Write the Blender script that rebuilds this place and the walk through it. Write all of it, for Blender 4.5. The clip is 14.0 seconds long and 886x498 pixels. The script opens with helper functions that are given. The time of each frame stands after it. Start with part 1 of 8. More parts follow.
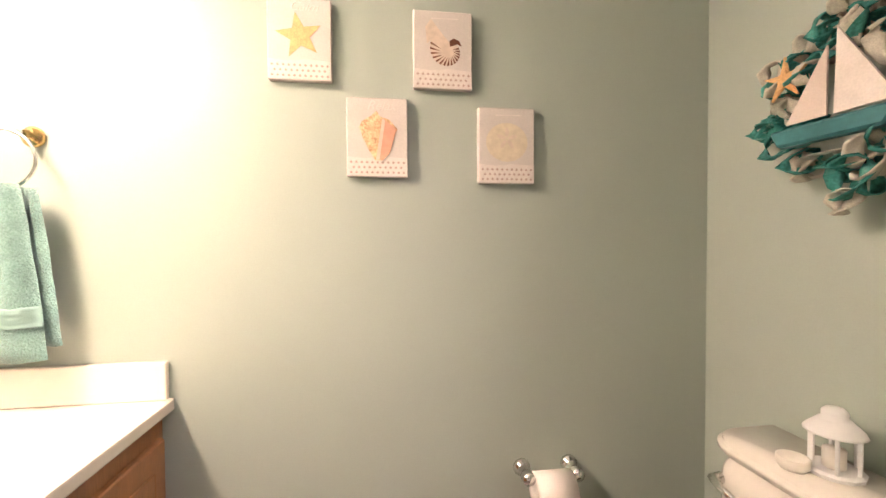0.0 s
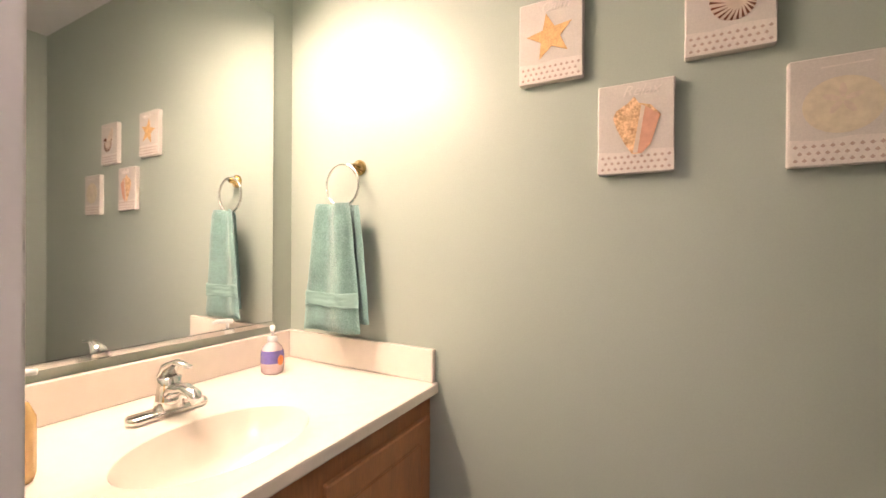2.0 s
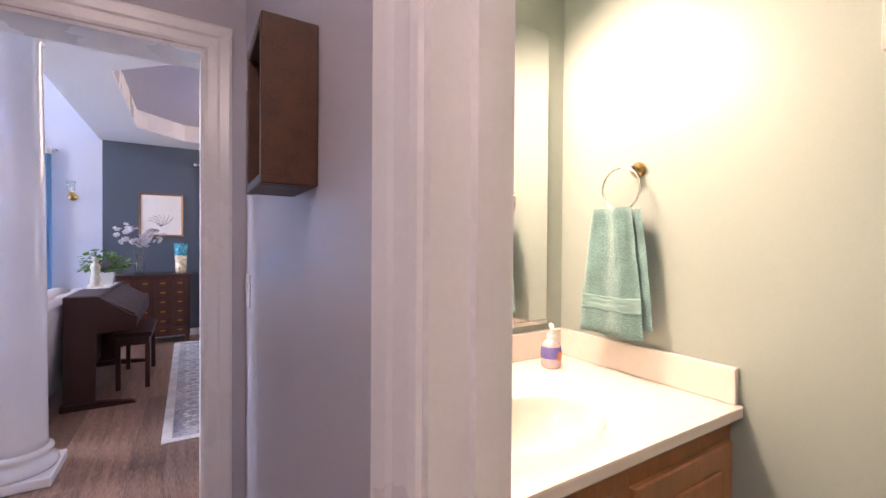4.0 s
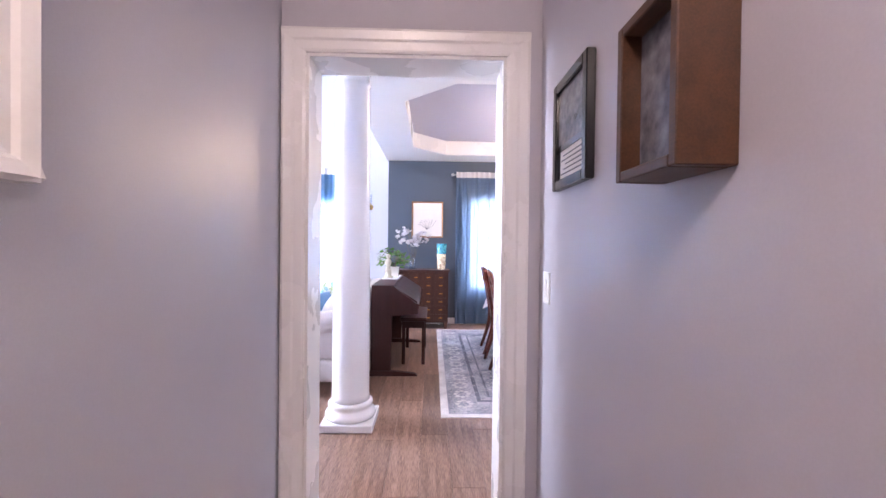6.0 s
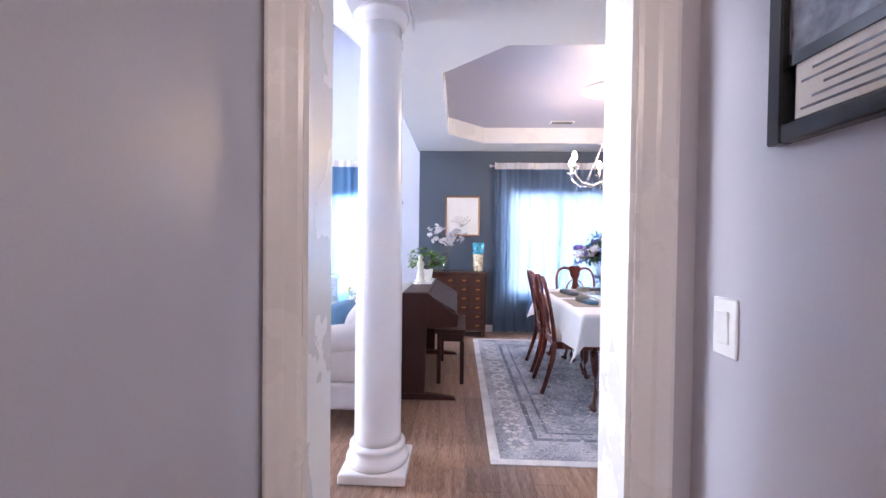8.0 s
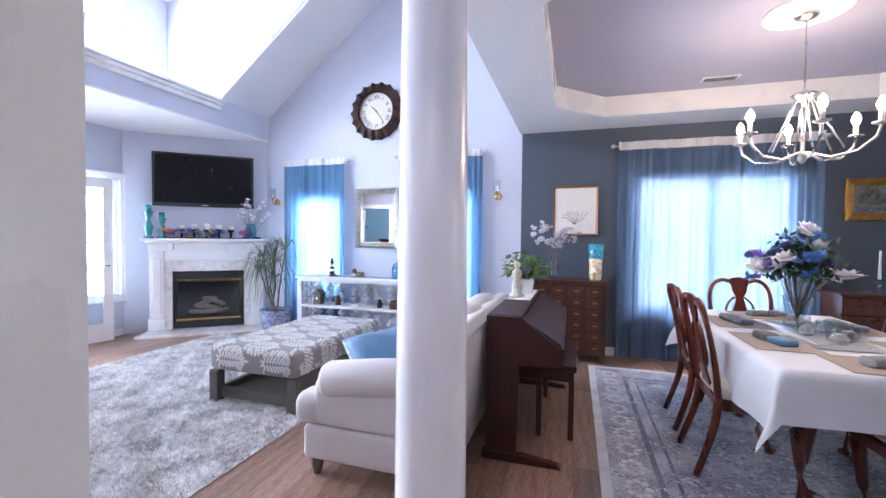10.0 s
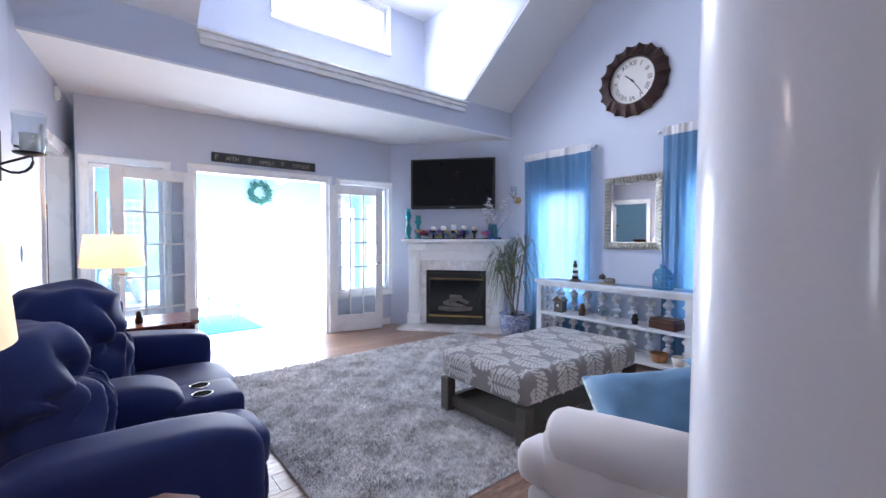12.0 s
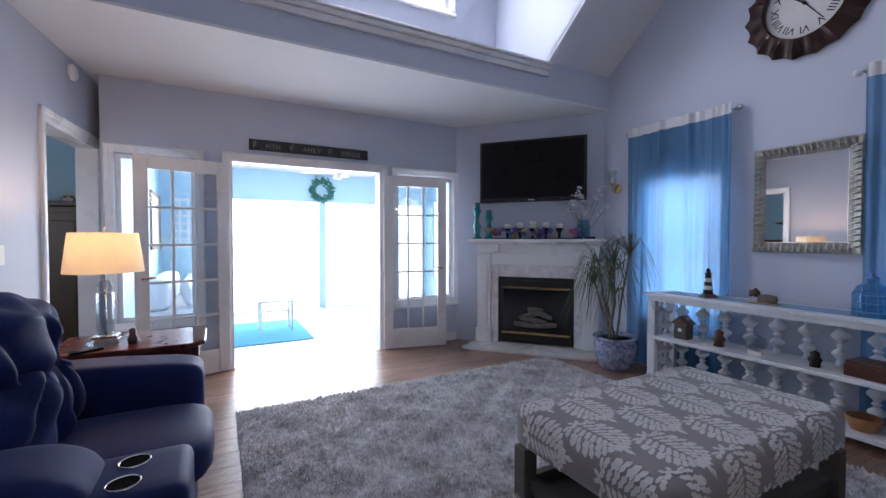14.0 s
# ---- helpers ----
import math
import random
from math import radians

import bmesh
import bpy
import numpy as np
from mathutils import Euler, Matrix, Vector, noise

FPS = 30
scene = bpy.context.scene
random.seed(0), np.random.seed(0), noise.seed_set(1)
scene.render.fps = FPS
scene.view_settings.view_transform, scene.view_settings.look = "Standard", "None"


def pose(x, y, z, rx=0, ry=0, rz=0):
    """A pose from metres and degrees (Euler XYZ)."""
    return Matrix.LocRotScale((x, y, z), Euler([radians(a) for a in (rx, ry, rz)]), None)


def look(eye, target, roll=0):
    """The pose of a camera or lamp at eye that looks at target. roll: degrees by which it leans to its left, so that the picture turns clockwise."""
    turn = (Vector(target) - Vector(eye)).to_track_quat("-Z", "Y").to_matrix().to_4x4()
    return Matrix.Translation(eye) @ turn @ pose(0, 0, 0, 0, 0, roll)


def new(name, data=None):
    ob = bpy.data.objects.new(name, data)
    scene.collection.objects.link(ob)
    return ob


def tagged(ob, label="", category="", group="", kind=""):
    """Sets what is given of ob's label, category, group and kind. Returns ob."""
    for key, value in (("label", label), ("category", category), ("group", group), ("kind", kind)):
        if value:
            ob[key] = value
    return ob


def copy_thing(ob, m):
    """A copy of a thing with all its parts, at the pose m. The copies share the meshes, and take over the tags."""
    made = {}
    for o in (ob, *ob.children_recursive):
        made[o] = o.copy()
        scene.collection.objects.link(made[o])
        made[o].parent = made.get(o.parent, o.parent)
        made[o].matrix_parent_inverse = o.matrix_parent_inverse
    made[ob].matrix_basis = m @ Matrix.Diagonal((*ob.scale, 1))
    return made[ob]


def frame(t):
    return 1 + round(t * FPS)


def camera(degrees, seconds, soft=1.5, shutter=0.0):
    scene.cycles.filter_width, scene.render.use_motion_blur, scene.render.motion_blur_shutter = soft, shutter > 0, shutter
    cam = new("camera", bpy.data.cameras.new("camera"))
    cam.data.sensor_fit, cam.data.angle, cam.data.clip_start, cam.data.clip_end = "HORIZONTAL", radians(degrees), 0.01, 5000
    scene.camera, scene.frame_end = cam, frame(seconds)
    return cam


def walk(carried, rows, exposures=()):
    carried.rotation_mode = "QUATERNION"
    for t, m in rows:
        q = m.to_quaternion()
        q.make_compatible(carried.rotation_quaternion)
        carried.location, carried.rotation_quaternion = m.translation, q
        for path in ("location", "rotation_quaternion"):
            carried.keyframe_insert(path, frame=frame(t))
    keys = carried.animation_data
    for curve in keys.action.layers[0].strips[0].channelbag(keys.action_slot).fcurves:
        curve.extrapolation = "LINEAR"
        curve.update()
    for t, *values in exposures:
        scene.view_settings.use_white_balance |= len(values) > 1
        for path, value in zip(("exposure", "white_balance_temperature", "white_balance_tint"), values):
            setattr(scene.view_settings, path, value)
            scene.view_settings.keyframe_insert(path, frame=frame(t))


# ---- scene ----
cam = camera(93.7, 14.0)

PATH = [
    (0, (1.047, 0.084, 1.289), (3.026, -0.202, 1.243), -0.3),
    (0.5, (1.091, 0.054, 1.286), (3.089, 0.149, 1.258), -0.2),
    (1, (1.109, 0.033, 1.294), (3.058, 0.479, 1.264), -0.1),
    (1.5, (1.121, 0.023, 1.282), (2.99, 0.736, 1.269), 0.2),
    (2, (1.129, 0.023, 1.282), (2.886, 0.979, 1.276), 0.4),
    (2.5, (1.118, 0.028, 1.283), (2.777, 1.145, 1.272), 0.4),
    (3, (1.08, 0.032, 1.32), (2.598, 1.333, 1.273), -0.1),
    (3.5, (1.015, 0.075, 1.301), (2.348, 1.566, 1.283), 0.4),
    (4, (0.962, 0.113, 1.301), (2.007, 1.818, 1.279), 0.4),
    (4.2, (0.94, 0.131, 1.298), (1.865, 1.904, 1.28), 0.5),
    (6.3, (0.675, 0.297, 1.283), (0.625, 2.296, 1.258), 0.8),
    (6.5, (0.636, 0.322, 1.282), (0.544, 2.32, 1.257), 0.9),
    (7, (0.582, 0.42, 1.277), (0.5, 2.418, 1.252), 0.8),
    (7.2, (0.573, 0.486, 1.271), (0.502, 2.485, 1.248), 0.7),
    (9.3, (0.687, 1.644, 1.342), (0.491, 3.634, 1.282), 0.7),
    (9.5, (0.682, 1.71, 1.34), (0.364, 3.684, 1.284), 0.8),
    (10, (0.653, 1.812, 1.343), (0.048, 3.717, 1.288), 0.6),
    (10.5, (0.643, 1.902, 1.356), (-0.252, 3.689, 1.295), 0.5),
    (11, (0.589, 2.01, 1.336), (-0.557, 3.648, 1.278), 0.4),
    (11.5, (0.457, 2.224, 1.34), (-0.935, 3.659, 1.279), 0.1),
    (12, (0.319, 2.421, 1.318), (-1.231, 3.684, 1.263), 0.1),
    (12.5, (0.124, 2.598, 1.323), (-1.5, 3.764, 1.267), 0.1),
    (13, (-0.084, 2.745, 1.315), (-1.722, 3.892, 1.259), 0.2),
    (13.5, (-0.304, 2.918, 1.309), (-1.977, 4.013, 1.259), 0.1),
    (14, (-0.482, 3.088, 1.295), (-2.237, 4.046, 1.247), 0.0),
]
EXPOSURES = [
    (0.0, 1.6, 6500, 25), (1.0, 1.42, 6500, 25), (2.0, 0.95, 6500, 25), (3.0, 0.82, 6500, 26), (4.0, 1.08, 6500, 29), (6.3, 1.85, 6500, 25), (7.2, 1.75, 6500, 23),
    (9.4, 1.15, 6400, 19), (10.5, 1.2, 6400, 19), (11.0, 1.08, 6400, 18), (12.0, 0.4, 6350, 18), (13.0, -0.25, 6500, 19.5), (14.0, -0.57, 6550, 20),
]
walk(cam, [(t, look(eye, target, roll)) for t, eye, target, roll in PATH], EXPOSURES)

# ---- world, sun, lights ----
world = bpy.data.worlds.new("world")
scene.world = world
world.use_nodes = True
_wn = world.node_tree.nodes
_sky = _wn.new("ShaderNodeTexSky")
_sky.sky_type = "NISHITA"
_sky.sun_disc = False
_sky.sun_elevation = radians(42)
_sky.sun_rotation = radians(200)
world.node_tree.links.new(_sky.outputs[0], _wn["Background"].inputs[0])
_wn["Background"].inputs[1].default_value = 0.12


def lamp(name, kind, place, energy, color=(1, 1, 1), size=0.1, target=None, size_y=None):
    data = bpy.data.lights.new(name, kind)
    data.energy, data.color = energy, color
    if kind == "AREA":
        data.size = size
        if size_y:
            data.shape, data.size_y = "RECTANGLE", size_y
    elif kind == "SUN":
        data.angle = size
    else:
        data.shadow_soft_size = size
    ob = new(name, data)
    ob.matrix_world = look(place, target) if target else pose(*place)
    return ob


DAY = (0.80, 0.90, 1.0)
WARM = (1.0, 0.72, 0.44)
lamp("sun_light", "SUN", (-20, 5, 25), 2.2, (1, 0.95, 0.88), radians(0.5), (-2, 2.5, 0))
# daylight in the window openings
lamp("window_light_living_a", "AREA", (-2.83, 7.16, 1.35), 75, DAY, 0.9, (-2.83, 2, 1.0), 1.3)
lamp("window_light_living_b", "AREA", (-0.95, 7.16, 1.3), 82, DAY, 1.0, (-0.95, 2, 1.0), 1.5)
lamp("window_light_dining", "AREA", (2.05, 7.16, 1.35), 80, DAY, 1.5, (2.05, 2, 1.0), 1.5)
# fill lamp at an invented foyer window, brightening column and dining side
lamp("window_light_foyer", "AREA", (6.45, 4.05, 1.32), 2.5, DAY, 0.85, (0, 3.6, 1.1), 1.4)
lamp("window_light_dormer", "AREA", (-4.55, 4.7, 4.15), 80, DAY, 1.4, (-1.5, 4.6, 3.0), 0.6)
lamp("window_light_sunroom", "AREA", (-5.3, 4.0, 1.2), 38, DAY, 1.5, (-1, 4.0, 0.4), 2.0)
lamp("sunroom_sky", "AREA", (-8.0, 4.65, 1.3), 290, DAY, 4.0, (-5, 4.65, 1.0), 2.0)
# lamp in an assumed, unseen window that lights the bedroom for the mirror
lamp("window_light_bedroom", "AREA", (-3.66, 0.9, 1.45), 14, DAY, 1.1, (-6, 0.9, 1.2), 1.0)

# ---- materials ----


def mat(name, color, rough=0.6, metal=0.0, var=0.12, scale=6.0, fine=60.0, bump=0.05, dist=0.002, spec=0.5,
        color2=None, stretch=(1, 1, 1), rand=0.0, trans=0.0, sheen=0.0, coat=0.0, translucent=0.0, rough_var=0.1, sheer=0.0):
    m = bpy.data.materials.new(name)
    m.use_nodes = True
    nt = m.node_tree
    n, l = nt.nodes, nt.links
    b = n["Principled BSDF"]
    tc = n.new("ShaderNodeTexCoord")
    mp = n.new("ShaderNodeMapping")
    mp.inputs["Scale"].default_value = stretch
    l.new(tc.outputs["Object"], mp.inputs[0])
    big = n.new("ShaderNodeTexNoise")
    big.inputs["Scale"].default_value = scale
    big.inputs["Detail"].default_value = 5
    small = n.new("ShaderNodeTexNoise")
    small.inputs["Scale"].default_value = fine
    small.inputs["Detail"].default_value = 3
    l.new(mp.outputs[0], big.inputs[0])
    l.new(mp.outputs[0], small.inputs[0])
    add = n.new("ShaderNodeMath")
    add.operation = "MULTIPLY_ADD"
    add.inputs[1].default_value = 0.5
    l.new(small.outputs[0], add.inputs[0])
    half = n.new("ShaderNodeMath")
    half.operation = "MULTIPLY"
    half.inputs[1].default_value = 0.5
    l.new(big.outputs[0], half.inputs[0])
    l.new(half.outputs[0], add.inputs[2])
    ramp = n.new("ShaderNodeValToRGB")
    c = Vector(color)
    lo = [max(0, v * (1 - var)) for v in c]
    hi = [min(1, v * (1 + var)) for v in (color2 or c)]
    ramp.color_ramp.elements[0].position, ramp.color_ramp.elements[1].position = 0.35, 0.65
    ramp.color_ramp.elements[0].color, ramp.color_ramp.elements[1].color = (*lo, 1), (*hi, 1)
    l.new(add.outputs[0], ramp.inputs[0])
    out = ramp.outputs[0]
    if rand:
        info = n.new("ShaderNodeObjectInfo")
        mr = n.new("ShaderNodeMapRange")
        mr.inputs[3].default_value, mr.inputs[4].default_value = 1 - rand, 1 + rand
        l.new(info.outputs["Random"], mr.inputs[0])
        hs = n.new("ShaderNodeHueSaturation")
        l.new(mr.outputs[0], hs.inputs["Value"])
        l.new(out, hs.inputs["Color"])
        out = hs.outputs[0]
    l.new(out, b.inputs["Base Color"])
    b.inputs["Metallic"].default_value = metal
    b.inputs["Specular IOR Level"].default_value = spec
    rr = n.new("ShaderNodeMapRange")
    rr.inputs[3].default_value, rr.inputs[4].default_value = max(0.02, rough - rough_var), min(1, rough + rough_var)
    l.new(big.outputs[0], rr.inputs[0])
    l.new(rr.outputs[0], b.inputs["Roughness"])
    b.inputs["Transmission Weight"].default_value = trans
    b.inputs["Sheen Weight"].default_value = sheen
    b.inputs["Coat Weight"].default_value = coat
    if bump:
        bp = n.new("ShaderNodeBump")
        bp.inputs["Strength"].default_value = min(1, bump * 4)
        bp.inputs["Distance"].default_value = dist
        l.new(add.outputs[0], bp.inputs["Height"])
        l.new(bp.outputs[0], b.inputs["Normal"])
    if translucent:
        tr = n.new("ShaderNodeBsdfTranslucent")
        l.new(out, tr.inputs[0])
        mx = n.new("ShaderNodeMixShader")
        mx.inputs[0].default_value = translucent
        l.new(b.outputs[0], mx.inputs[1])
        l.new(tr.outputs[0], mx.inputs[2])
        l.new(mx.outputs[0], n["Material Output"].inputs[0])
        if sheer:
            tp = n.new("ShaderNodeBsdfTransparent")
            m2 = n.new("ShaderNodeMixShader")
            m2.inputs[0].default_value = sheer
            l.new(mx.outputs[0], m2.inputs[1])
            l.new(tp.outputs[0], m2.inputs[2])
            l.new(m2.outputs[0], n["Material Output"].inputs[0])
    return m


def glow(name, color, strength):
    m = bpy.data.materials.new(name)
    m.use_nodes = True
    b = m.node_tree.nodes["Principled BSDF"]
    b.inputs["Base Color"].default_value = (*color, 1)
    b.inputs["Emission Color"].default_value = (*color, 1)
    b.inputs["Emission Strength"].default_value = strength
    return m


def glass(name, color=(0.95, 0.98, 1.0), rough=0.02, thin=True):
    m = bpy.data.materials.new(name)
    m.use_nodes = True
    n, l = m.node_tree.nodes, m.node_tree.links
    b = n["Principled BSDF"]
    b.inputs["Base Color"].default_value = (*color, 1)
    b.inputs["Roughness"].default_value = rough
    b.inputs["Transmission Weight"].default_value = 1
    b.inputs["IOR"].default_value = 1.45
    if thin:
        t = n.new("ShaderNodeBsdfTransparent")
        t.inputs[0].default_value = (*color, 1)
        g = n.new("ShaderNodeBsdfGlossy")
        g.inputs["Roughness"].default_value = rough
        f = n.new("ShaderNodeLayerWeight")
        f.inputs["Blend"].default_value = 0.5
        sharp = n.new("ShaderNodeMath")
        sharp.operation = "POWER"
        sharp.inputs[1].default_value = 4.0
        l.new(f.outputs["Facing"], sharp.inputs[0])
        gain = n.new("ShaderNodeMath")
        gain.operation = "MULTIPLY_ADD"
        gain.inputs[1].default_value, gain.inputs[2].default_value = 0.7, 0.06
        l.new(sharp.outputs[0], gain.inputs[0])
        mx = n.new("ShaderNodeMixShader")
        l.new(gain.outputs[0], mx.inputs[0])
        l.new(t.outputs[0], mx.inputs[1])
        l.new(g.outputs[0], mx.inputs[2])
        l.new(mx.outputs[0], n["Material Output"].inputs[0])
    return m


M_LIVING = mat("wall_paint_lavender", (0.52, 0.55, 0.65), 0.5, var=0.025, scale=1.2, fine=220, bump=0.03, dist=0.0008)
M_HALL = mat("wall_paint_grey", (0.50, 0.49, 0.55), 0.38, var=0.03, scale=1.0, fine=220, bump=0.03, dist=0.0008)
M_BATH = mat("wall_paint_seafoam", (0.375, 0.43, 0.378), 0.42, var=0.03, scale=1.0, fine=220, bump=0.03, dist=0.0008)
# darker than the lavender, for the dining side and entry walls only
M_GREY = mat("wall_darker_grey", (0.31, 0.31, 0.37), 0.5, var=0.03, scale=1.2, fine=220, bump=0.03, dist=0.0008)
M_BLUE = mat("wall_paint_slate_blue", (0.066, 0.088, 0.122), 0.45, var=0.05, scale=1.5, fine=220, bump=0.03, dist=0.0008)
M_SUNBLUE = mat("wall_paint_aqua", (0.42, 0.64, 0.76), 0.5, var=0.03, scale=1.2, fine=200, bump=0.03, dist=0.0008)
M_CEIL = mat("ceiling_paint", (0.74, 0.74, 0.76), 0.8, var=0.03, scale=2, fine=180, bump=0.06, dist=0.0015)
M_TRAY = mat("tray_ceiling_paint", (0.40, 0.405, 0.52), 0.36, var=0.05, scale=1.5, fine=180, bump=0.05, dist=0.001)
M_TRIM = mat("white_trim_paint", (0.80, 0.79, 0.79), 0.28, var=0.02, scale=3, fine=120, bump=0.02, dist=0.0006)
M_COLUMN = mat("column_gloss_paint", (0.84, 0.83, 0.86), 0.22, var=0.02, scale=3, fine=90, bump=0.01, dist=0.0004, coat=0.2)
M_PLANK = mat("oak_vinyl_plank", (0.185, 0.095, 0.064), 0.34, var=0.30, scale=3.0, fine=24, bump=0.08, dist=0.001,
              color2=(0.32, 0.205, 0.155), stretch=(9, 0.7, 1), rand=0.22)
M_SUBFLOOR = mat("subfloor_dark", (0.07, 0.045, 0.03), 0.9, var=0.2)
M_TILE = mat("foyer_tile", (0.17, 0.14, 0.12), 0.35, var=0.2, scale=3, fine=40)
M_SUNFLOOR = mat("sunroom_floor", (0.62, 0.60, 0.56), 0.4, var=0.08, scale=2, fine=30)
M_CHERRY = mat("cherry_wood", (0.050, 0.0072, 0.0045), 0.3, var=0.35, scale=4, fine=40, bump=0.05, dist=0.0006,
               color2=(0.125, 0.020, 0.009), stretch=(4, 4, 0.6), coat=0.1)
M_MAHOG = mat("dark_mahogany", (0.045, 0.012, 0.008), 0.3, var=0.3, scale=4, fine=40, bump=0.04, dist=0.0005,
              color2=(0.085, 0.026, 0.014), stretch=(4, 0.7, 4), coat=0.2)
M_PIANO = mat("piano_rosewood", (0.040, 0.0105, 0.0095), 0.42, spec=0.3, var=0.25, scale=3, fine=50, bump=0.03, dist=0.0004, stretch=(6, 6, 0.6))
M_OAK = mat("honey_oak", (0.36, 0.16, 0.065), 0.35, var=0.2, scale=4, fine=45, bump=0.05, dist=0.0005, stretch=(6, 6, 0.7))
M_GREYWOOD = mat("weathered_grey_wood", (0.085, 0.075, 0.065), 0.55, var=0.25, scale=5, fine=60, bump=0.1, dist=0.001, stretch=(1, 5, 5))
M_DARKWOOD = mat("walnut_frame", (0.07, 0.028, 0.012), 0.4, var=0.3, scale=5, fine=50, stretch=(6, 1, 6))
M_WHITEWASH = mat("whitewashed_wood", (0.68, 0.69, 0.72), 0.5, var=0.1, scale=7, fine=70, bump=0.08, dist=0.001)
M_CREAM = mat("cream_upholstery", (0.55, 0.505, 0.50), 0.9, var=0.05, scale=5, fine=320, bump=0.15, dist=0.0012, sheen=0.25)
M_NAVY = mat("navy_upholstery", (0.012, 0.0205, 0.088), 0.62, var=0.15, scale=5, fine=160, bump=0.12, dist=0.0012, spec=0.12, sheen=0.06)
M_PILLOW = mat("blue_satin_cotton", (0.085, 0.21, 0.36), 0.65, var=0.07, scale=6, fine=300, bump=0.1, dist=0.0008, sheen=0.2)
M_LINEN = mat("white_linen", (0.78, 0.78, 0.80), 0.85, var=0.03, scale=8, fine=350, bump=0.1, dist=0.0008)
M_TAUPE = mat("taupe_placemat", (0.40, 0.33, 0.28), 0.85, var=0.1, scale=20, fine=250, bump=0.15)
M_CHINA = mat("white_china", (0.8, 0.79, 0.77), 0.15, var=0.03, coat=0.4)
M_CULTURED = mat("cultured_marble", (0.80, 0.73, 0.65), 0.16, var=0.025, scale=5, fine=30, bump=0.0, coat=0.3)
M_MARBLE = mat("cream_marble", (0.66, 0.62, 0.60), 0.2, var=0.12, scale=6, fine=18, bump=0.01, color2=(0.76, 0.74, 0.73))
M_PORC = mat("white_porcelain", (0.78, 0.74, 0.68), 0.12, var=0.02, bump=0.0, coat=0.5)
M_CHROME = mat("chrome", (0.75, 0.74, 0.72), 0.09, metal=1, var=0.05, bump=0.0, rough_var=0.03)
M_BRASS = mat("polished_brass", (0.72, 0.50, 0.20), 0.18, metal=1, var=0.1, bump=0.01)
M_SILVER = mat("antique_silver_leaf", (0.36, 0.34, 0.30), 0.35, metal=0.8, var=0.3, scale=20, fine=90, bump=0.1)
M_NICKEL = mat("brushed_nickel", (0.60, 0.60, 0.62), 0.28, metal=1, var=0.08, bump=0.01)
M_IRON = mat("black_iron", (0.02, 0.018, 0.018), 0.45, metal=0.6, var=0.2)
M_BLACK = mat("black_gloss_plastic", (0.008, 0.008, 0.010), 0.16, var=0.1, bump=0.0)
M_SOOT = mat("firebox_black", (0.012, 0.011, 0.011), 0.4, var=0.3, bump=0.05)
# near-black without gloss: the shade inside the cup holders, put into the colour
M_CUP_SHADE = mat("cup_recess_shade", (0.004, 0.004, 0.005), 0.9, var=0.2, bump=0.0, spec=0.04)
M_LOG = mat("ceramic_logs", (0.13, 0.115, 0.105), 0.9, var=0.4, scale=12, fine=60, bump=0.3, dist=0.004)
M_GOLD = mat("gilt_frame", (0.40, 0.20, 0.06), 0.32, metal=0.85, var=0.3, scale=18, fine=90, bump=0.15)
M_BRONZE = mat("dark_bronze_clock", (0.045, 0.022, 0.02), 0.33, metal=0.5, var=0.3, scale=7, fine=50, bump=0.06)
M_PAPER = mat("warm_white_paper", (0.72, 0.69, 0.66), 0.8, var=0.04, scale=9, fine=150, bump=0.02)
M_TOWEL = mat("seafoam_terry", (0.16, 0.29, 0.268), 0.95, var=0.3, scale=14, fine=230, bump=0.25, dist=0.008, sheen=0.3)
M_TOWELBAND = mat("seafoam_band", (0.22, 0.36, 0.335), 0.85, var=0.08, scale=14, fine=420, bump=0.1, dist=0.001)
M_CURTAIN = mat("blue_curtain_satin", (0.11, 0.278, 0.475), 0.42, var=0.08, scale=3, fine=260, bump=0.05, dist=0.0006, translucent=0.5, sheen=0.2, sheer=0.11)
M_DCURTAIN = mat("slate_sheer_curtain", (0.13, 0.205, 0.32), 0.5, var=0.07, scale=3, fine=260, bump=0.05, dist=0.0006, translucent=0.5, sheen=0.2, sheer=0.11)
M_HEADER = mat("white_curtain_header", (0.74, 0.72, 0.73), 0.8, var=0.05, scale=8, fine=260, bump=0.06, translucent=0.25)
M_BLIND = mat("white_blind_slat", (0.78, 0.80, 0.82), 0.45, var=0.03, bump=0.0, translucent=0.3)
M_SHADE = mat("linen_lampshade", (0.82, 0.69, 0.50), 0.85, var=0.05, scale=12, fine=260, bump=0.08, translucent=0.2)
M_GLASS = glass("window_glass")
M_CLEAR = glass("clear_glass", (0.80, 0.85, 0.88))
M_BLUEGLASS = glass("aqua_glass", (0.35, 0.72, 0.85))
M_TEAL = mat("teal_glaze", (0.01, 0.22, 0.25), 0.18, var=0.2, scale=10, coat=0.5)
M_MIRROR = mat("mirror_silver", (0.92, 0.93, 0.93), 0.02, metal=1, var=0.005, bump=0.0, rough_var=0.0)
M_LEAF = mat("green_leaf", (0.075, 0.21, 0.03), 0.45, var=0.35, scale=9, rand=0.2, translucent=0.2)
M_SPIKE = mat("dracaena_leaf", (0.12, 0.155, 0.08), 0.5, var=0.4, scale=9, rand=0.2)
M_STEM = mat("plant_stem", (0.16, 0.13, 0.09), 0.8, var=0.3, scale=20)
M_SOIL = mat("potting_soil", (0.03, 0.022, 0.016), 0.95, var=0.4, scale=40)
M_PETAL = mat("white_petal", (0.78, 0.76, 0.80), 0.6, var=0.06, translucent=0.3)
M_PURPLE = mat("purple_petal", (0.20, 0.14, 0.48), 0.6, var=0.2, translucent=0.2)
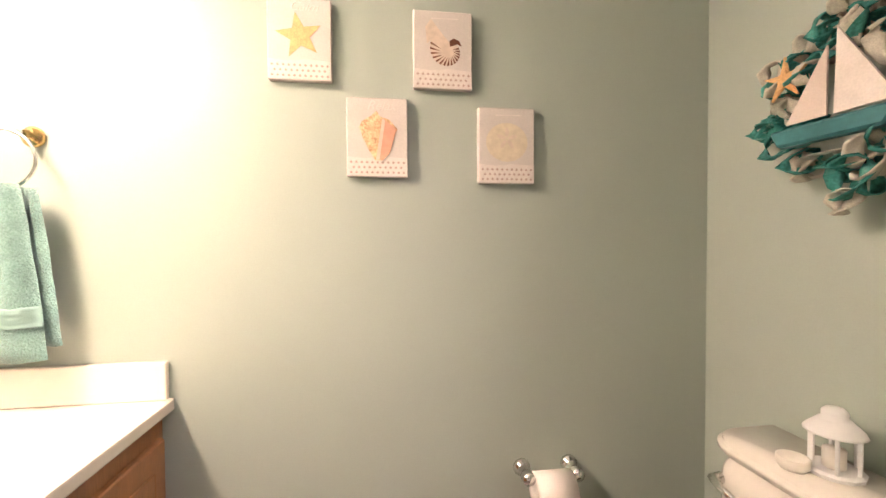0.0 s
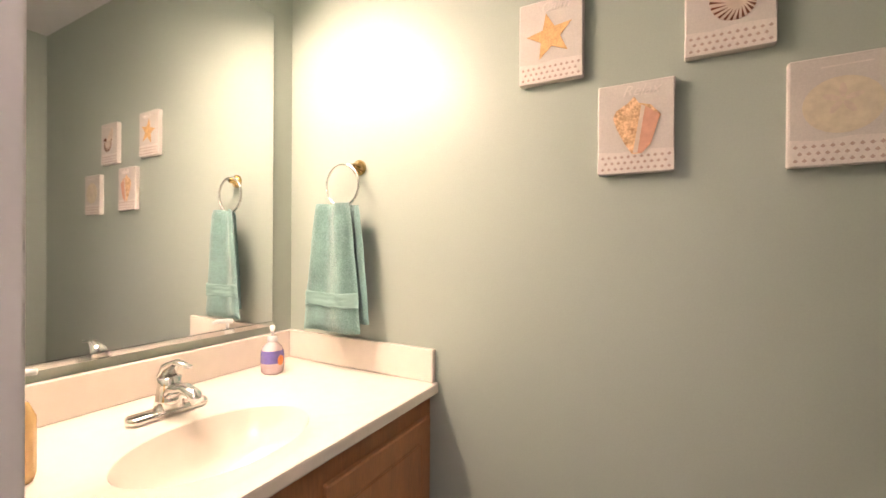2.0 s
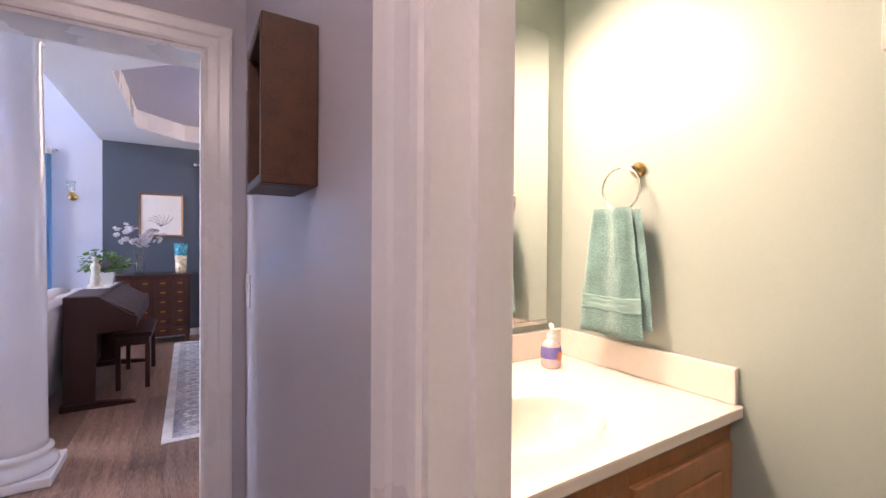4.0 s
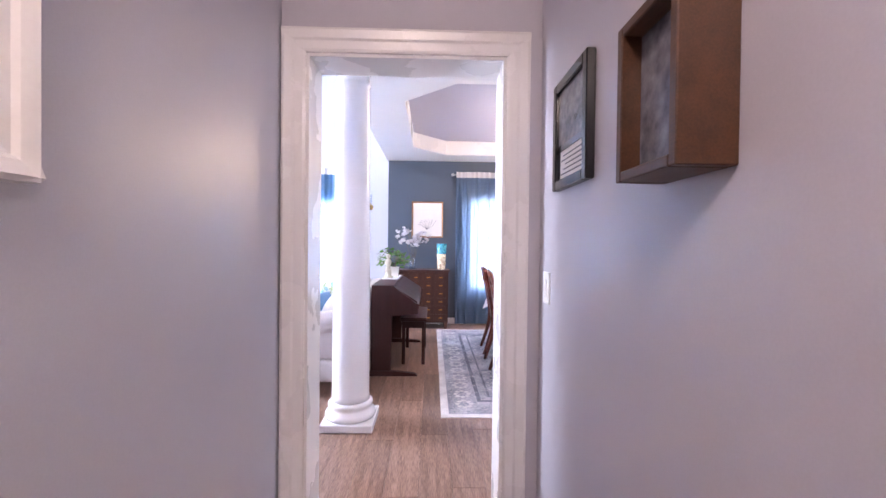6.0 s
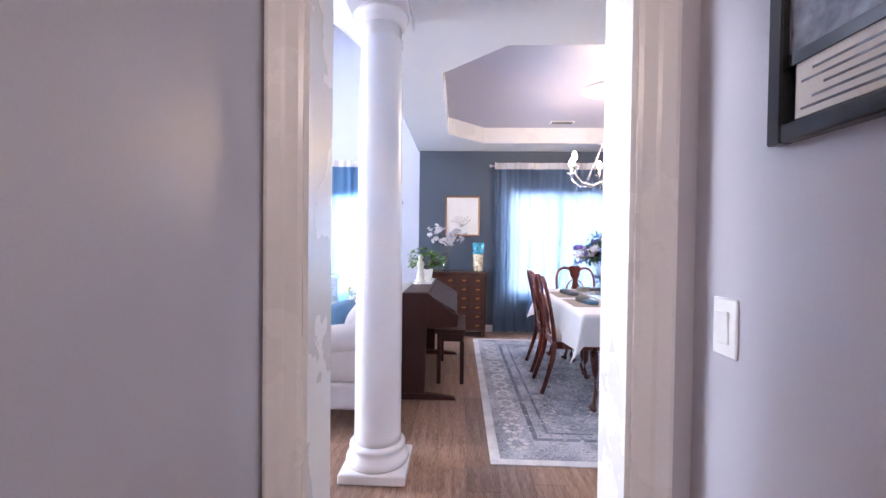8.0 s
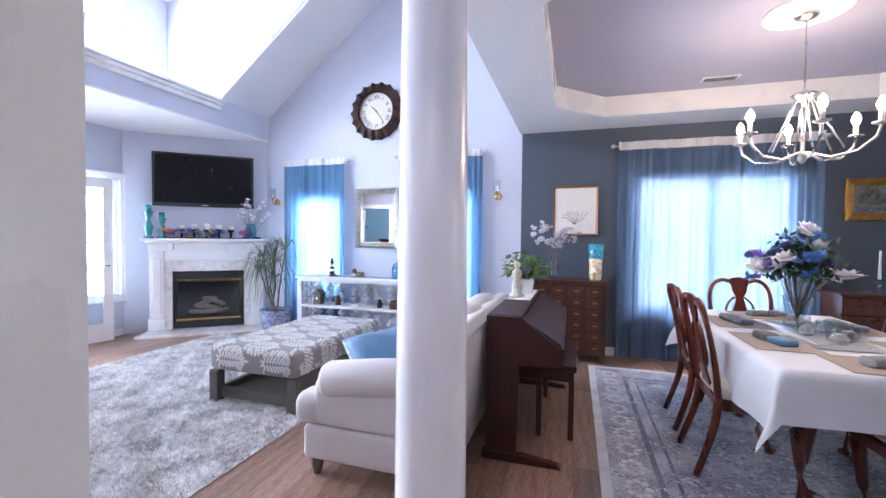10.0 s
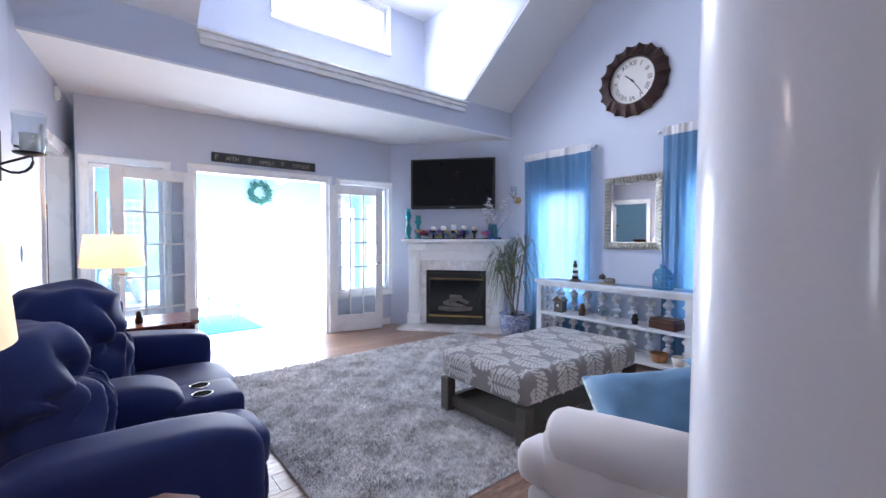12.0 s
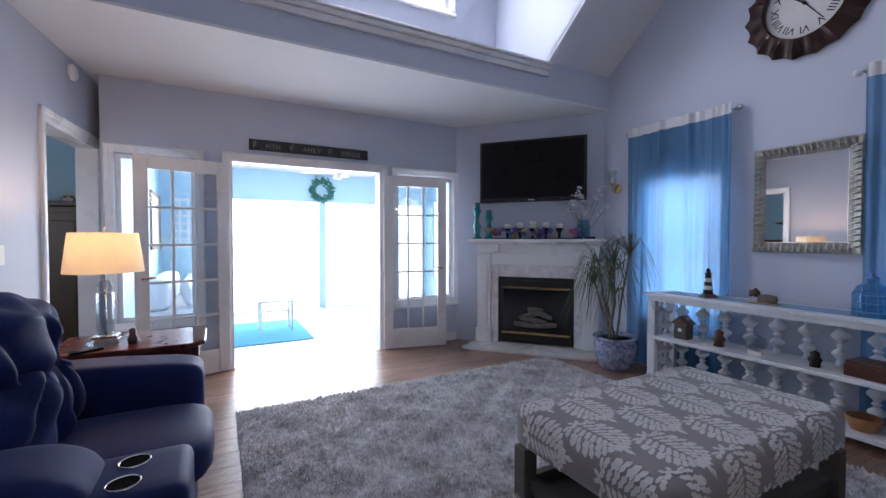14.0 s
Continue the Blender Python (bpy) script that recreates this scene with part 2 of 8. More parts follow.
M_BLUEP = mat("blue_petal", (0.09, 0.22, 0.50), 0.6, var=0.2, translucent=0.2)
M_PINK = mat("pink_petal", (0.62, 0.16, 0.26), 0.6, var=0.2, translucent=0.2)
M_YELLOW = mat("yellow_petal", (0.62, 0.50, 0.10), 0.6, var=0.2, translucent=0.2)
M_WAX = mat("ivory_wax", (0.78, 0.74, 0.68), 0.5, var=0.03)
M_SHAG = mat("grey_shag_yarn", (0.43, 0.415, 0.415), 0.95, var=0.35, scale=5, fine=30, bump=0.0, color2=(0.68, 0.67, 0.675))
M_PLATE = mat("white_switch_plate", (0.80, 0.80, 0.80), 0.35, var=0.02, bump=0.0)
M_GREYART = mat("dark_print", (0.035, 0.03, 0.032), 0.3, var=0.6, scale=6, fine=20, color2=(0.16, 0.10, 0.075), bump=0.0)
M_PHOTO = mat("grey_photo", (0.10, 0.105, 0.13), 0.18, var=0.35, scale=8, fine=40, bump=0.0, color2=(0.17, 0.17, 0.20))
M_SAND = mat("pale_sand_cotton", (0.60, 0.52, 0.46), 0.85, var=0.06, scale=10, fine=250, bump=0.06)
M_CANVAS = mat("canvas_grey_rose", (0.60, 0.555, 0.52), 0.8, var=0.07, scale=8, fine=300, bump=0.06, dist=0.0005)
M_LACE = mat("painted_lace", (0.68, 0.62, 0.58), 0.8, var=0.08, scale=30, fine=200, bump=0.03)
M_LACEDOT = mat("painted_lace_gap", (0.45, 0.34, 0.30), 0.8, var=0.1, scale=30)
M_STAR = mat("painted_starfish", (0.68, 0.42, 0.19), 0.8, var=0.2, scale=40, fine=200)
M_CONCH = mat("painted_conch", (0.60, 0.33, 0.17), 0.8, var=0.35, scale=55, fine=160, color2=(0.72, 0.50, 0.30))
M_CONCHIN = mat("painted_conch_lip", (0.64, 0.34, 0.24), 0.75, var=0.12, scale=25)
M_SHELLDARK = mat("painted_shell_stripe", (0.16, 0.055, 0.03), 0.8, var=0.3, scale=40)
M_SHELLPALE = mat("painted_shell_pale", (0.64, 0.53, 0.44), 0.8, var=0.1, scale=30)
M_DOLLAR = mat("painted_sand_dollar", (0.64, 0.56, 0.43), 0.8, var=0.1, scale=40)
M_TULLE = mat("teal_ribbon_mesh", (0.06, 0.30, 0.265), 0.25, var=0.4, scale=30, fine=160, translucent=0.25)
M_BURLAP = mat("burlap_ribbon", (0.52, 0.50, 0.42), 0.85, var=0.2, scale=40, fine=300)
M_BOAT = mat("teal_boat_paint", (0.03, 0.16, 0.18), 0.5, var=0.15)
M_SOAP = mat("violet_label", (0.20, 0.17, 0.50), 0.2, var=0.15, coat=0.4)
M_PALEPINK = mat("pale_pink_soap", (0.76, 0.60, 0.62), 0.2, var=0.1, coat=0.3)
M_ORANGE = mat("orange_sticker", (0.80, 0.25, 0.05), 0.4, var=0.2)
M_AMBER = mat("amber_lotion", (0.60, 0.38, 0.14), 0.25, var=0.1, coat=0.3)
M_TISSUE = mat("tissue_paper", (0.80, 0.74, 0.70), 0.9, var=0.03, fine=200)
M_CHINABLUE = mat("blue_white_china", (0.70, 0.73, 0.80), 0.15, var=0.25, scale=22, fine=40, color2=(0.05, 0.09, 0.30), coat=0.4, bump=0.0)
M_SIGNTEXT = mat("worn_tan_lettering", (0.24, 0.215, 0.19), 0.7, var=0.3, scale=30)
M_SKYCARD = glow("bright_daylight", (0.86, 0.94, 1.0), 4.5)
M_SKYNORTH = glow("north_daylight", (0.80, 0.92, 1.0), 2.6)
M_BULB = glow("warm_bulb", (1.0, 0.80, 0.55), 45)
M_BULBW = glow("vanity_bulb", (1.0, 0.86, 0.66), 5)

# ---- building helpers ----


def mesh_of(name, bm, material, smooth=False):
    me = bpy.data.meshes.new(name)
    bm.normal_update()
    bm.to_mesh(me)
    bm.free()
    mats = material if isinstance(material, (list, tuple)) else [material]
    for m in mats:
        me.materials.append(m)
    if smooth:
        for p in me.polygons:
            p.use_smooth = True
    return me


def part(name, bm, material, parent, label="", smooth=False, m=None):
    ob = new(name, mesh_of(name, bm, material, smooth))
    ob.parent = parent
    if m is not None:
        ob.matrix_basis = m
    if label:
        tagged(ob, label)
    return ob


def thing(name, m, label, category, group="", kind=""):
    ob = new(name)
    ob.empty_display_size = 0.1
    ob.matrix_basis = m
    return tagged(ob, label, category, group, kind)


def solid(name, bm, material, label, category, kind="", smooth=False, m=None, group=""):
    ob = new(name, mesh_of(name, bm, material, smooth))
    if m is not None:
        ob.matrix_basis = m
    return tagged(ob, label, category, group, kind)


def B():
    return bmesh.new()


def add_box(bm, x0, x1, y0, y1, z0, z1, bevel=0.0, seg=1, m=None):
    r = bmesh.ops.create_cube(bm, size=1)
    vs = r["verts"]
    for v in vs:
        v.co = Vector((x0 + (v.co.x + 0.5) * (x1 - x0), y0 + (v.co.y + 0.5) * (y1 - y0), z0 + (v.co.z + 0.5) * (z1 - z0)))
    if bevel:
        es = list({e for v in vs for e in v.link_edges})
        r2 = bmesh.ops.bevel(bm, geom=es, offset=bevel, segments=seg, affect="EDGES", profile=0.5)
        vs = list({v for f in r2["faces"] for v in f.verts} | {v for v in vs if v.is_valid})
    if m is not None:
        bmesh.ops.transform(bm, matrix=m, verts=vs)
    return vs


def box(x0, x1, y0, y1, z0, z1, bevel=0.0, seg=1):
    bm = B()
    add_box(bm, x0, x1, y0, y1, z0, z1, bevel, seg)
    return bm


def add_lathe(bm, profile, seg=20, m=None, cap=True):
    rings = []
    for r, z in profile:
        rings.append([bm.verts.new((r * math.cos(2 * math.pi * i / seg), r * math.sin(2 * math.pi * i / seg), z)) for i in range(seg)])
    for a, b in zip(rings, rings[1:]):
        for i in range(seg):
            bm.faces.new((a[i], a[(i + 1) % seg], b[(i + 1) % seg], b[i]))
    if cap:
        if profile[0][0] > 1e-4:
            bm.faces.new(list(reversed(rings[0])))
        if profile[-1][0] > 1e-4:
            bm.faces.new(rings[-1])
    vs = [v for ring in rings for v in ring]
    if m is not None:
        bmesh.ops.transform(bm, matrix=m, verts=vs)
    return vs


def lathe(profile, seg=20, m=None, cap=True):
    bm = B()
    add_lathe(bm, profile, seg, m, cap)
    return bm


def add_tube(bm, pts, radius, seg=8, closed=False, flat=1.0):
    pts = [Vector(p) for p in pts]
    n = len(pts)
    rings = []
    up = Vector((0, 0, 1))
    for i, p in enumerate(pts):
        a = pts[i - 1] if (i or closed) else pts[i]
        b = pts[(i + 1) % n] if (i < n - 1 or closed) else pts[i]
        d = (b - a).normalized()
        s = d.cross(up)
        if s.length < 1e-3:
            s = d.cross(Vector((1, 0, 0)))
        s.normalize()
        t = s.cross(d).normalized()
        r = radius[i] if isinstance(radius, (list, tuple)) else radius
        rings.append([bm.verts.new(p + s * (r * math.cos(2 * math.pi * k / seg)) + t * (r * flat * math.sin(2 * math.pi * k / seg))) for k in range(seg)])
    m = n if closed else n - 1
    for i in range(m):
        a, b = rings[i], rings[(i + 1) % n]
        for k in range(seg):
            bm.faces.new((a[k], a[(k + 1) % seg], b[(k + 1) % seg], b[k]))
    if not closed:
        bm.faces.new(list(reversed(rings[0])))
        bm.faces.new(rings[-1])
    bmesh.ops.recalc_face_normals(bm, faces=bm.faces[:])


def tube(pts, radius, seg=8, closed=False, flat=1.0):
    bm = B()
    add_tube(bm, pts, radius, seg, closed, flat)
    return bm


def arc(c, r, a0, a1, n, axis="z"):
    out = []
    for i in range(n + 1):
        a = radians(a0 + (a1 - a0) * i / n)
        u, v = r * math.cos(a), r * math.sin(a)
        out.append({"z": (c[0] + u, c[1] + v, c[2]), "y": (c[0] + u, c[1], c[2] + v), "x": (c[0], c[1] + u, c[2] + v)}[axis])
    return out


def add_prism(bm, outline, d0, d1, axis="y"):
    """A flat outline of (u, v) pairs given depth along one axis."""
    def at(u, v, d):
        return {"y": (u, d, v), "x": (d, u, v), "z": (u, v, d)}[axis]
    a = [bm.verts.new(at(u, v, d0)) for u, v in outline]
    b = [bm.verts.new(at(u, v, d1)) for u, v in outline]
    fs = [bm.faces.new(a), bm.faces.new(list(reversed(b)))]
    n = len(a)
    for i in range(n):
        fs.append(bm.faces.new((a[i], b[i], b[(i + 1) % n], a[(i + 1) % n])))
    bmesh.ops.recalc_face_normals(bm, faces=fs)


def prism(outline, d0, d1, axis="y", bevel=0.0):
    bm = B()
    add_prism(bm, outline, d0, d1, axis)
    if bevel:
        bmesh.ops.bevel(bm, geom=bm.edges[:], offset=bevel, segments=1, affect="EDGES")
    return bm


def cushion(x0, x1, y0, y1, z0, z1, r=0.05, puff=0.02, cuts=4, wob=0.0, seed=0):
    """A soft block: rounded edges, faces swelling outward."""
    bm = B()
    add_box(bm, x0, x1, y0, y1, z0, z1, r, 3)
    bmesh.ops.subdivide_edges(bm, edges=[e for e in bm.edges if e.calc_length() > 0.12], cuts=cuts, use_grid_fill=True)
    c = Vector(((x0 + x1) / 2, (y0 + y1) / 2, (z0 + z1) / 2))
    h = Vector(((x1 - x0) / 2, (y1 - y0) / 2, (z1 - z0) / 2))
    for v in bm.verts:
        q = Vector(((v.co.x - c.x) / h.x, (v.co.y - c.y) / h.y, (v.co.z - c.z) / h.z))
        for k in range(3):
            o = [j for j in range(3) if j != k]
            if abs(q[k]) > 0.85:
                v.co[k] += math.copysign(puff, q[k]) * (1 - q[o[0]] ** 2) * (1 - q[o[1]] ** 2)
        if wob:
            v.co += Vector(noise.noise_vector(v.co * 9 + Vector((seed, 0, 0)))) * wob
    bmesh.ops.recalc_face_normals(bm, faces=bm.faces[:])
    return bm


def puffy(x0, x1, y0, y1, z0, z1, k=3.5, wr=0.0, seed=0, cuts=15, pull=-1.1):
    """An overstuffed block, rounded all over, with soft folds gathered towards one seam."""
    bm = B()
    bmesh.ops.create_cube(bm, size=2)
    bmesh.ops.subdivide_edges(bm, edges=bm.edges[:], cuts=cuts, use_grid_fill=True)
    c = Vector(((x0 + x1) / 2, (y0 + y1) / 2, (z0 + z1) / 2))
    h = Vector(((x1 - x0) / 2, (y1 - y0) / 2, (z1 - z0) / 2))
    for v in bm.verts:
        p = v.co.copy()
        q = p / sum(abs(t) ** k for t in p) ** (1 / k)
        w = Vector((c.x + q.x * h.x, c.y + q.y * h.y, c.z + q.z * h.z))
        if wr:
            a = math.atan2(q.x, abs(q.z - pull) + 0.25)
            d = math.hypot(q.x * 0.8, q.z - pull)
            f = abs(math.sin(a * 9 + 1.3 * noise.noise(w * 5 + Vector((seed, 0, 0))) + seed)) ** 0.7
            w.y -= wr * (1 - f) * max(0.0, q.y) * max(0.0, 1 - d / 2.4) * 2.2
            w += Vector(noise.noise_vector(w * 7 + Vector((0, seed, 0)))) * wr * 0.45
        v.co = w
    bmesh.ops.recalc_face_normals(bm, faces=bm.faces[:])
    return bm


def pillow(w, h, t, n=12, seed=0, crease=0.006):
    """A scatter cushion standing in the xz plane, pinched at its corners."""
    bm = B()
    grid = {}
    for side in (-1, 1):
        for i in range(n + 1):
            for j in range(n + 1):
                u, v = 2 * i / n - 1, 2 * j / n - 1
                edge = (1 - u ** 4) * (1 - v ** 4)
                pin = 1 - 0.10 * (1 - abs(u)) * v * v
                pin2 = 1 - 0.10 * (1 - abs(v)) * u * u
                th = t / 2 * max(0, edge) ** 0.6
                p = Vector((u * w / 2 * pin2, side * th, v * h / 2 * pin))
                p += Vector(noise.noise_vector(p * 14 + Vector((seed, side * 3, 0)))) * crease * edge
                key = (i, j, 0 if i in (0, n) or j in (0, n) else side)
                if key not in grid:
                    grid[key] = bm.verts.new(p)
    def g(i, j, s):
        return grid[(i, j, 0 if i in (0, n) or j in (0, n) else s)]
    for side in (-1, 1):
        for i in range(n):
            for j in range(n):
                q = [g(i, j, side), g(i + 1, j, side), g(i + 1, j + 1, side), g(i, j + 1, side)]
                if side > 0:
                    q.reverse()
                try:
                    bm.faces.new(q)
                except ValueError:
                    pass
    return bm


def wall(axis, d0, d1, u0, u1, z0, z1, holes=()):
    """A wall with openings. axis: the normal's axis; d0..d1 its thickness; holes: (u0, u1, z0, z1)."""
    us = sorted({u0, u1, *[h[0] for h in holes], *[h[1] for h in holes]})
    zs = sorted({z0, z1, *[h[2] for h in holes], *[h[3] for h in holes]})
    us = [u for u in us if u0 <= u <= u1]
    zs = [z for z in zs if z0 <= z <= z1]

    def full(i, j):
        if not (0 <= i < len(us) - 1 and 0 <= j < len(zs) - 1):
            return False
        cu, cz = (us[i] + us[i + 1]) / 2, (zs[j] + zs[j + 1]) / 2
        return not any(h[0] < cu < h[1] and h[2] < cz < h[3] for h in holes)
    bm = B()
    cache = {}

    def vert(u, d, z):
        k = (round(u, 5), round(d, 5), round(z, 5))
        if k not in cache:
            cache[k] = bm.verts.new((d, u, z) if axis == "x" else (u, d, z))
        return cache[k]
    for i in range(len(us) - 1):
        for j in range(len(zs) - 1):
            if not full(i, j):
                continue
            a, b, c, e = us[i], us[i + 1], zs[j], zs[j + 1]
            for d in (d0, d1):
                bm.faces.new([vert(a, d, c), vert(b, d, c), vert(b, d, e), vert(a, d, e)])
            for (p, q, ok) in (((a, c), (a, e), full(i - 1, j)), ((b, c), (b, e), full(i + 1, j)), ((a, c), (b, c), full(i, j - 1)), ((a, e), (b, e), full(i, j + 1))):
                if not ok:
                    bm.faces.new([vert(p[0], d0, p[1]), vert(q[0], d0, q[1]), vert(q[0], d1, q[1]), vert(p[0], d1, p[1])])
    bmesh.ops.recalc_face_normals(bm, faces=bm.faces[:])
    return bm


def structure(name, bm, material, label, category):
    return solid(name, bm, material, label, category, "structure")


def casing_bar(bm, a, b, w, t, out, side):
    """A moulded casing strip from a to b (3D); out: normal direction, side: direction of its width."""
    a, b, out, side = Vector(a), Vector(b), Vector(out), Vector(side)
    prof = [(0, 0), (0, 0.75 * t), (0.12 * w, t), (0.45 * w, 0.8 * t), (0.55 * w, 0.62 * t), (0.88 * w, 0.5 * t), (w, 0.35 * t), (w, 0)]
    ra = [bm.verts.new(a + side * u + out * v) for u, v in prof]
    rb = [bm.verts.new(b + side * u + out * v) for u, v in prof]
    n = len(prof)
    fs = [bm.faces.new(ra), bm.faces.new(list(reversed(rb)))]
    for i in range(n):
        fs.append(bm.faces.new((ra[i], rb[i], rb[(i + 1) % n], ra[(i + 1) % n])))
    bmesh.ops.recalc_face_normals(bm, faces=fs)


def casing(name, axis, d, sign, u0, u1, z0, z1, w=0.085, t=0.02, sill=False, label="white painted moulded door casing"):
    """Casing round an opening u0..u1, up to z1, on the plane d, facing sign. Profile thick at the outside."""
    bm = B()

    def P(u, z):
        return (d, u, z) if axis == "x" else (u, d, z)
    out = (sign, 0, 0) if axis == "x" else (0, sign, 0)
    su = (0, 1, 0) if axis == "x" else (1, 0, 0)
    neg = tuple(-v for v in su)
    casing_bar(bm, P(u0 - w, z0), P(u0 - w, z1 + w), w, t, out, su)
    casing_bar(bm, P(u1 + w, z0), P(u1 + w, z1 + w), w, t, out, neg)
    casing_bar(bm, P(u0 - w, z1 + w + 0.001), P(u1 + w, z1 + w + 0.001), w, t * 1.1, out, (0, 0, -1))
    if sill:
        casing_bar(bm, P(u0 - w, z0 - w), P(u1 + w, z0 - w), w, t * 1.2, out, (0, 0, 1))
    return structure(name, bm, M_TRIM, label, "door trim")

def text_part(name, body, size, m, material, parent, label="", slant=0.0):
    cu = bpy.data.curves.new(name, "FONT")
    cu.body, cu.size, cu.align_x, cu.align_y, cu.extrude = body, size, "CENTER", "CENTER", 0.0006
    cu.shear = slant
    tmp = bpy.data.objects.new(name, cu)
    scene.collection.objects.link(tmp)
    me = bpy.data.meshes.new_from_object(tmp.evaluated_get(bpy.context.evaluated_depsgraph_get()))
    bpy.data.objects.remove(tmp)
    me.materials.clear()
    me.materials.append(material)
    ob = new(name, me)
    ob.parent, ob.matrix_basis = parent, m
    if label:
        tagged(ob, label)
    return ob


# ---- the large structure ----
N, W, S, CE = 6.94, -5.09, 2.06, 2.61
SL = 1.96                                  # living room face, west of the hall door
HL, HR, HD = 0.145, 1.15, 1.885
BX, BW, BM, BT = 2.245, 1.25, 1.29, -0.945
WIN1, WIN2, WIN3 = (-3.20, -2.50, 0.58, 1.95), (-1.32, -0.60, 0.5, 2.0), (1.32, 2.80, 0.56, 2.08)
structure("wall_north", wall("y", N, N + 0.16, W, 0.02, 0, 5.0, [WIN1, WIN2]), M_LIVING, "pale lavender gable wall with two curtained windows", "wall")
structure("wall_north_dining", wall("y", N, N + 0.16, 0.021, 4.25, 0, CE + 0.3, [WIN3]), M_BLUE, "slate blue painted dining wall with a window", "wall")
FD, SLR, SLL = (3.235, 4.76, 0, 2.06), (4.99, 5.76, 0.54, 2.06), (2.305, 2.92, 0.54, 2.06)
structure("wall_west", wall("x", W - 0.16, W, 2.21, N, 0, 3.05, [FD, SLR, SLL]), M_LIVING, "pale lavender wall with french doors and sidelights", "wall")
LD = (-5.34, -4.37, 0, 2.125)
BEND = -3.55                              # the wall turns slightly here
HDO = (0.24, 1.012, 0, 2.012)
structure("wall_south_hall", wall("y", HD, S, 0.0255, 6.4, 0, CE + 0.2, [HDO]), M_LIVING, "pale lavender wall round the hallway door", "wall")
TURN = Matrix.Translation((BEND, SL, 0)) @ pose(0, 0, 0, 0, 0, -6.1) @ Matrix.Translation((-BEND, -SL, 0))


def turned(ob):
    """Swings a thing of the doorway wall with the wall's own slight angle."""
    ob.matrix_world = TURN @ ob.matrix_basis
    return ob


structure("wall_south", wall("y", SL - 0.16, SL, BEND, 0.025, 0, CE + 0.2), M_LIVING, "pale lavender wall behind the recliner", "wall")
turned(structure("wall_south_doorway", wall("y", SL - 0.16, SL, W - 0.65, BEND - 0.0005, 0, CE + 0.2, [LD]), M_LIVING, "pale lavender wall with a dark doorway", "wall"))
structure("wall_south_gable", wall("y", SL - 0.15, SL, W, 0.0, CE + 0.201, 5.0), M_LIVING, "upper lavender wall under the vault", "wall")
structure("wall_hall_end", wall("y", HD - 0.006, HD - 0.0005, HL, HR, 0, CE, [HDO]), M_HALL, "grey painted hallway end wall", "wall")
structure("wall_hall_left", wall("x", HL - 0.12, HL, -2.6, HD - 0.007, 0, CE), M_HALL, "grey painted satin hallway wall", "wall")
BD = (-0.31, 0.455, 0, 2.03)
structure("wall_hall_right", wall("x", HR, HR + 0.05, -2.6, HD - 0.007, 0, CE, [BD]), M_HALL, "grey painted hallway wall with a bathroom doorway", "wall")
structure("wall_bath_west", wall("x", HR + 0.0505, BW, BT, BM, 0, CE, [BD]), M_BATH, "seafoam green bathroom wall beside the door", "wall")
structure("wall_bath_east", wall("x", BX, BX + 0.1, BT, BM, 0, CE), M_BATH, "seafoam green bathroom wall with shell canvases", "wall")
structure("wall_bath_mirror", wall("y", BM, BM + 0.1, BW - 0.09, BX + 0.1, 0, CE), M_BATH, "seafoam green wall behind the vanity mirror", "wall")
structure("wall_bath_toilet", wall("y", BT - 0.1, BT, BW - 0.09, BX + 0.1, 0, CE), M_BATH, "seafoam green wall behind the toilet", "wall")
structure("wall_hall_back", wall("y", -2.72, -2.6, HL - 0.12, HR + 0.1, 0, CE), M_HALL, "grey hallway back wall", "wall")
structure("ceiling_hall", box(HL - 0.12, BX + 0.1, -2.72, HD - 0.007, CE, CE + 0.1), M_CEIL, "flat white hallway and bathroom ceiling", "ceiling")
# chimney breast across the corner
CA, CB = Vector((W, 5.80)), Vector((-3.74, N))
dd = (CB - CA).normalized()
nn = Vector((dd.y, -dd.x))
bm = B()
add_prism(bm, [(CA.x, CA.y), (CB.x, CB.y), (CB.x, N - 0.001), (W + 0.001, N - 0.001), (W + 0.001, CA.y)], 0, 2.719, "z")
structure("wall_chimney_breast", bm, M_LIVING, "pale lavender corner wall above the fireplace", "wall")
# soffit, ledge, vault, dormer
SX, SZ, SF = -3.70, 2.72, 3.09
structure("ceiling_soffit", box(W, SX, SL, N, SZ, SZ + 0.02), M_CEIL, "low white soffit ceiling beside the vault", "ceiling")
structure("wall_soffit_face", box(SX - 0.02, SX, SL, N, SZ + 0.0205, SF), M_LIVING, "lavender soffit face below the dormer ledge", "wall")
K, RX = 0.78, -1.6
RZ = SF + K * (RX - SX)
DY0, DY1, DZ = 3.05, 6.06, 4.45
DXT = SX + (DZ - SF) / K


def slope(x0, z0, x1, z1, y0, y1, t=0.05):
    bm = B()
    add_prism(bm, [(x0, z0), (x1, z1), (x1, z1 + t), (x0, z0 + t)], y0, y1, "y")
    return bm


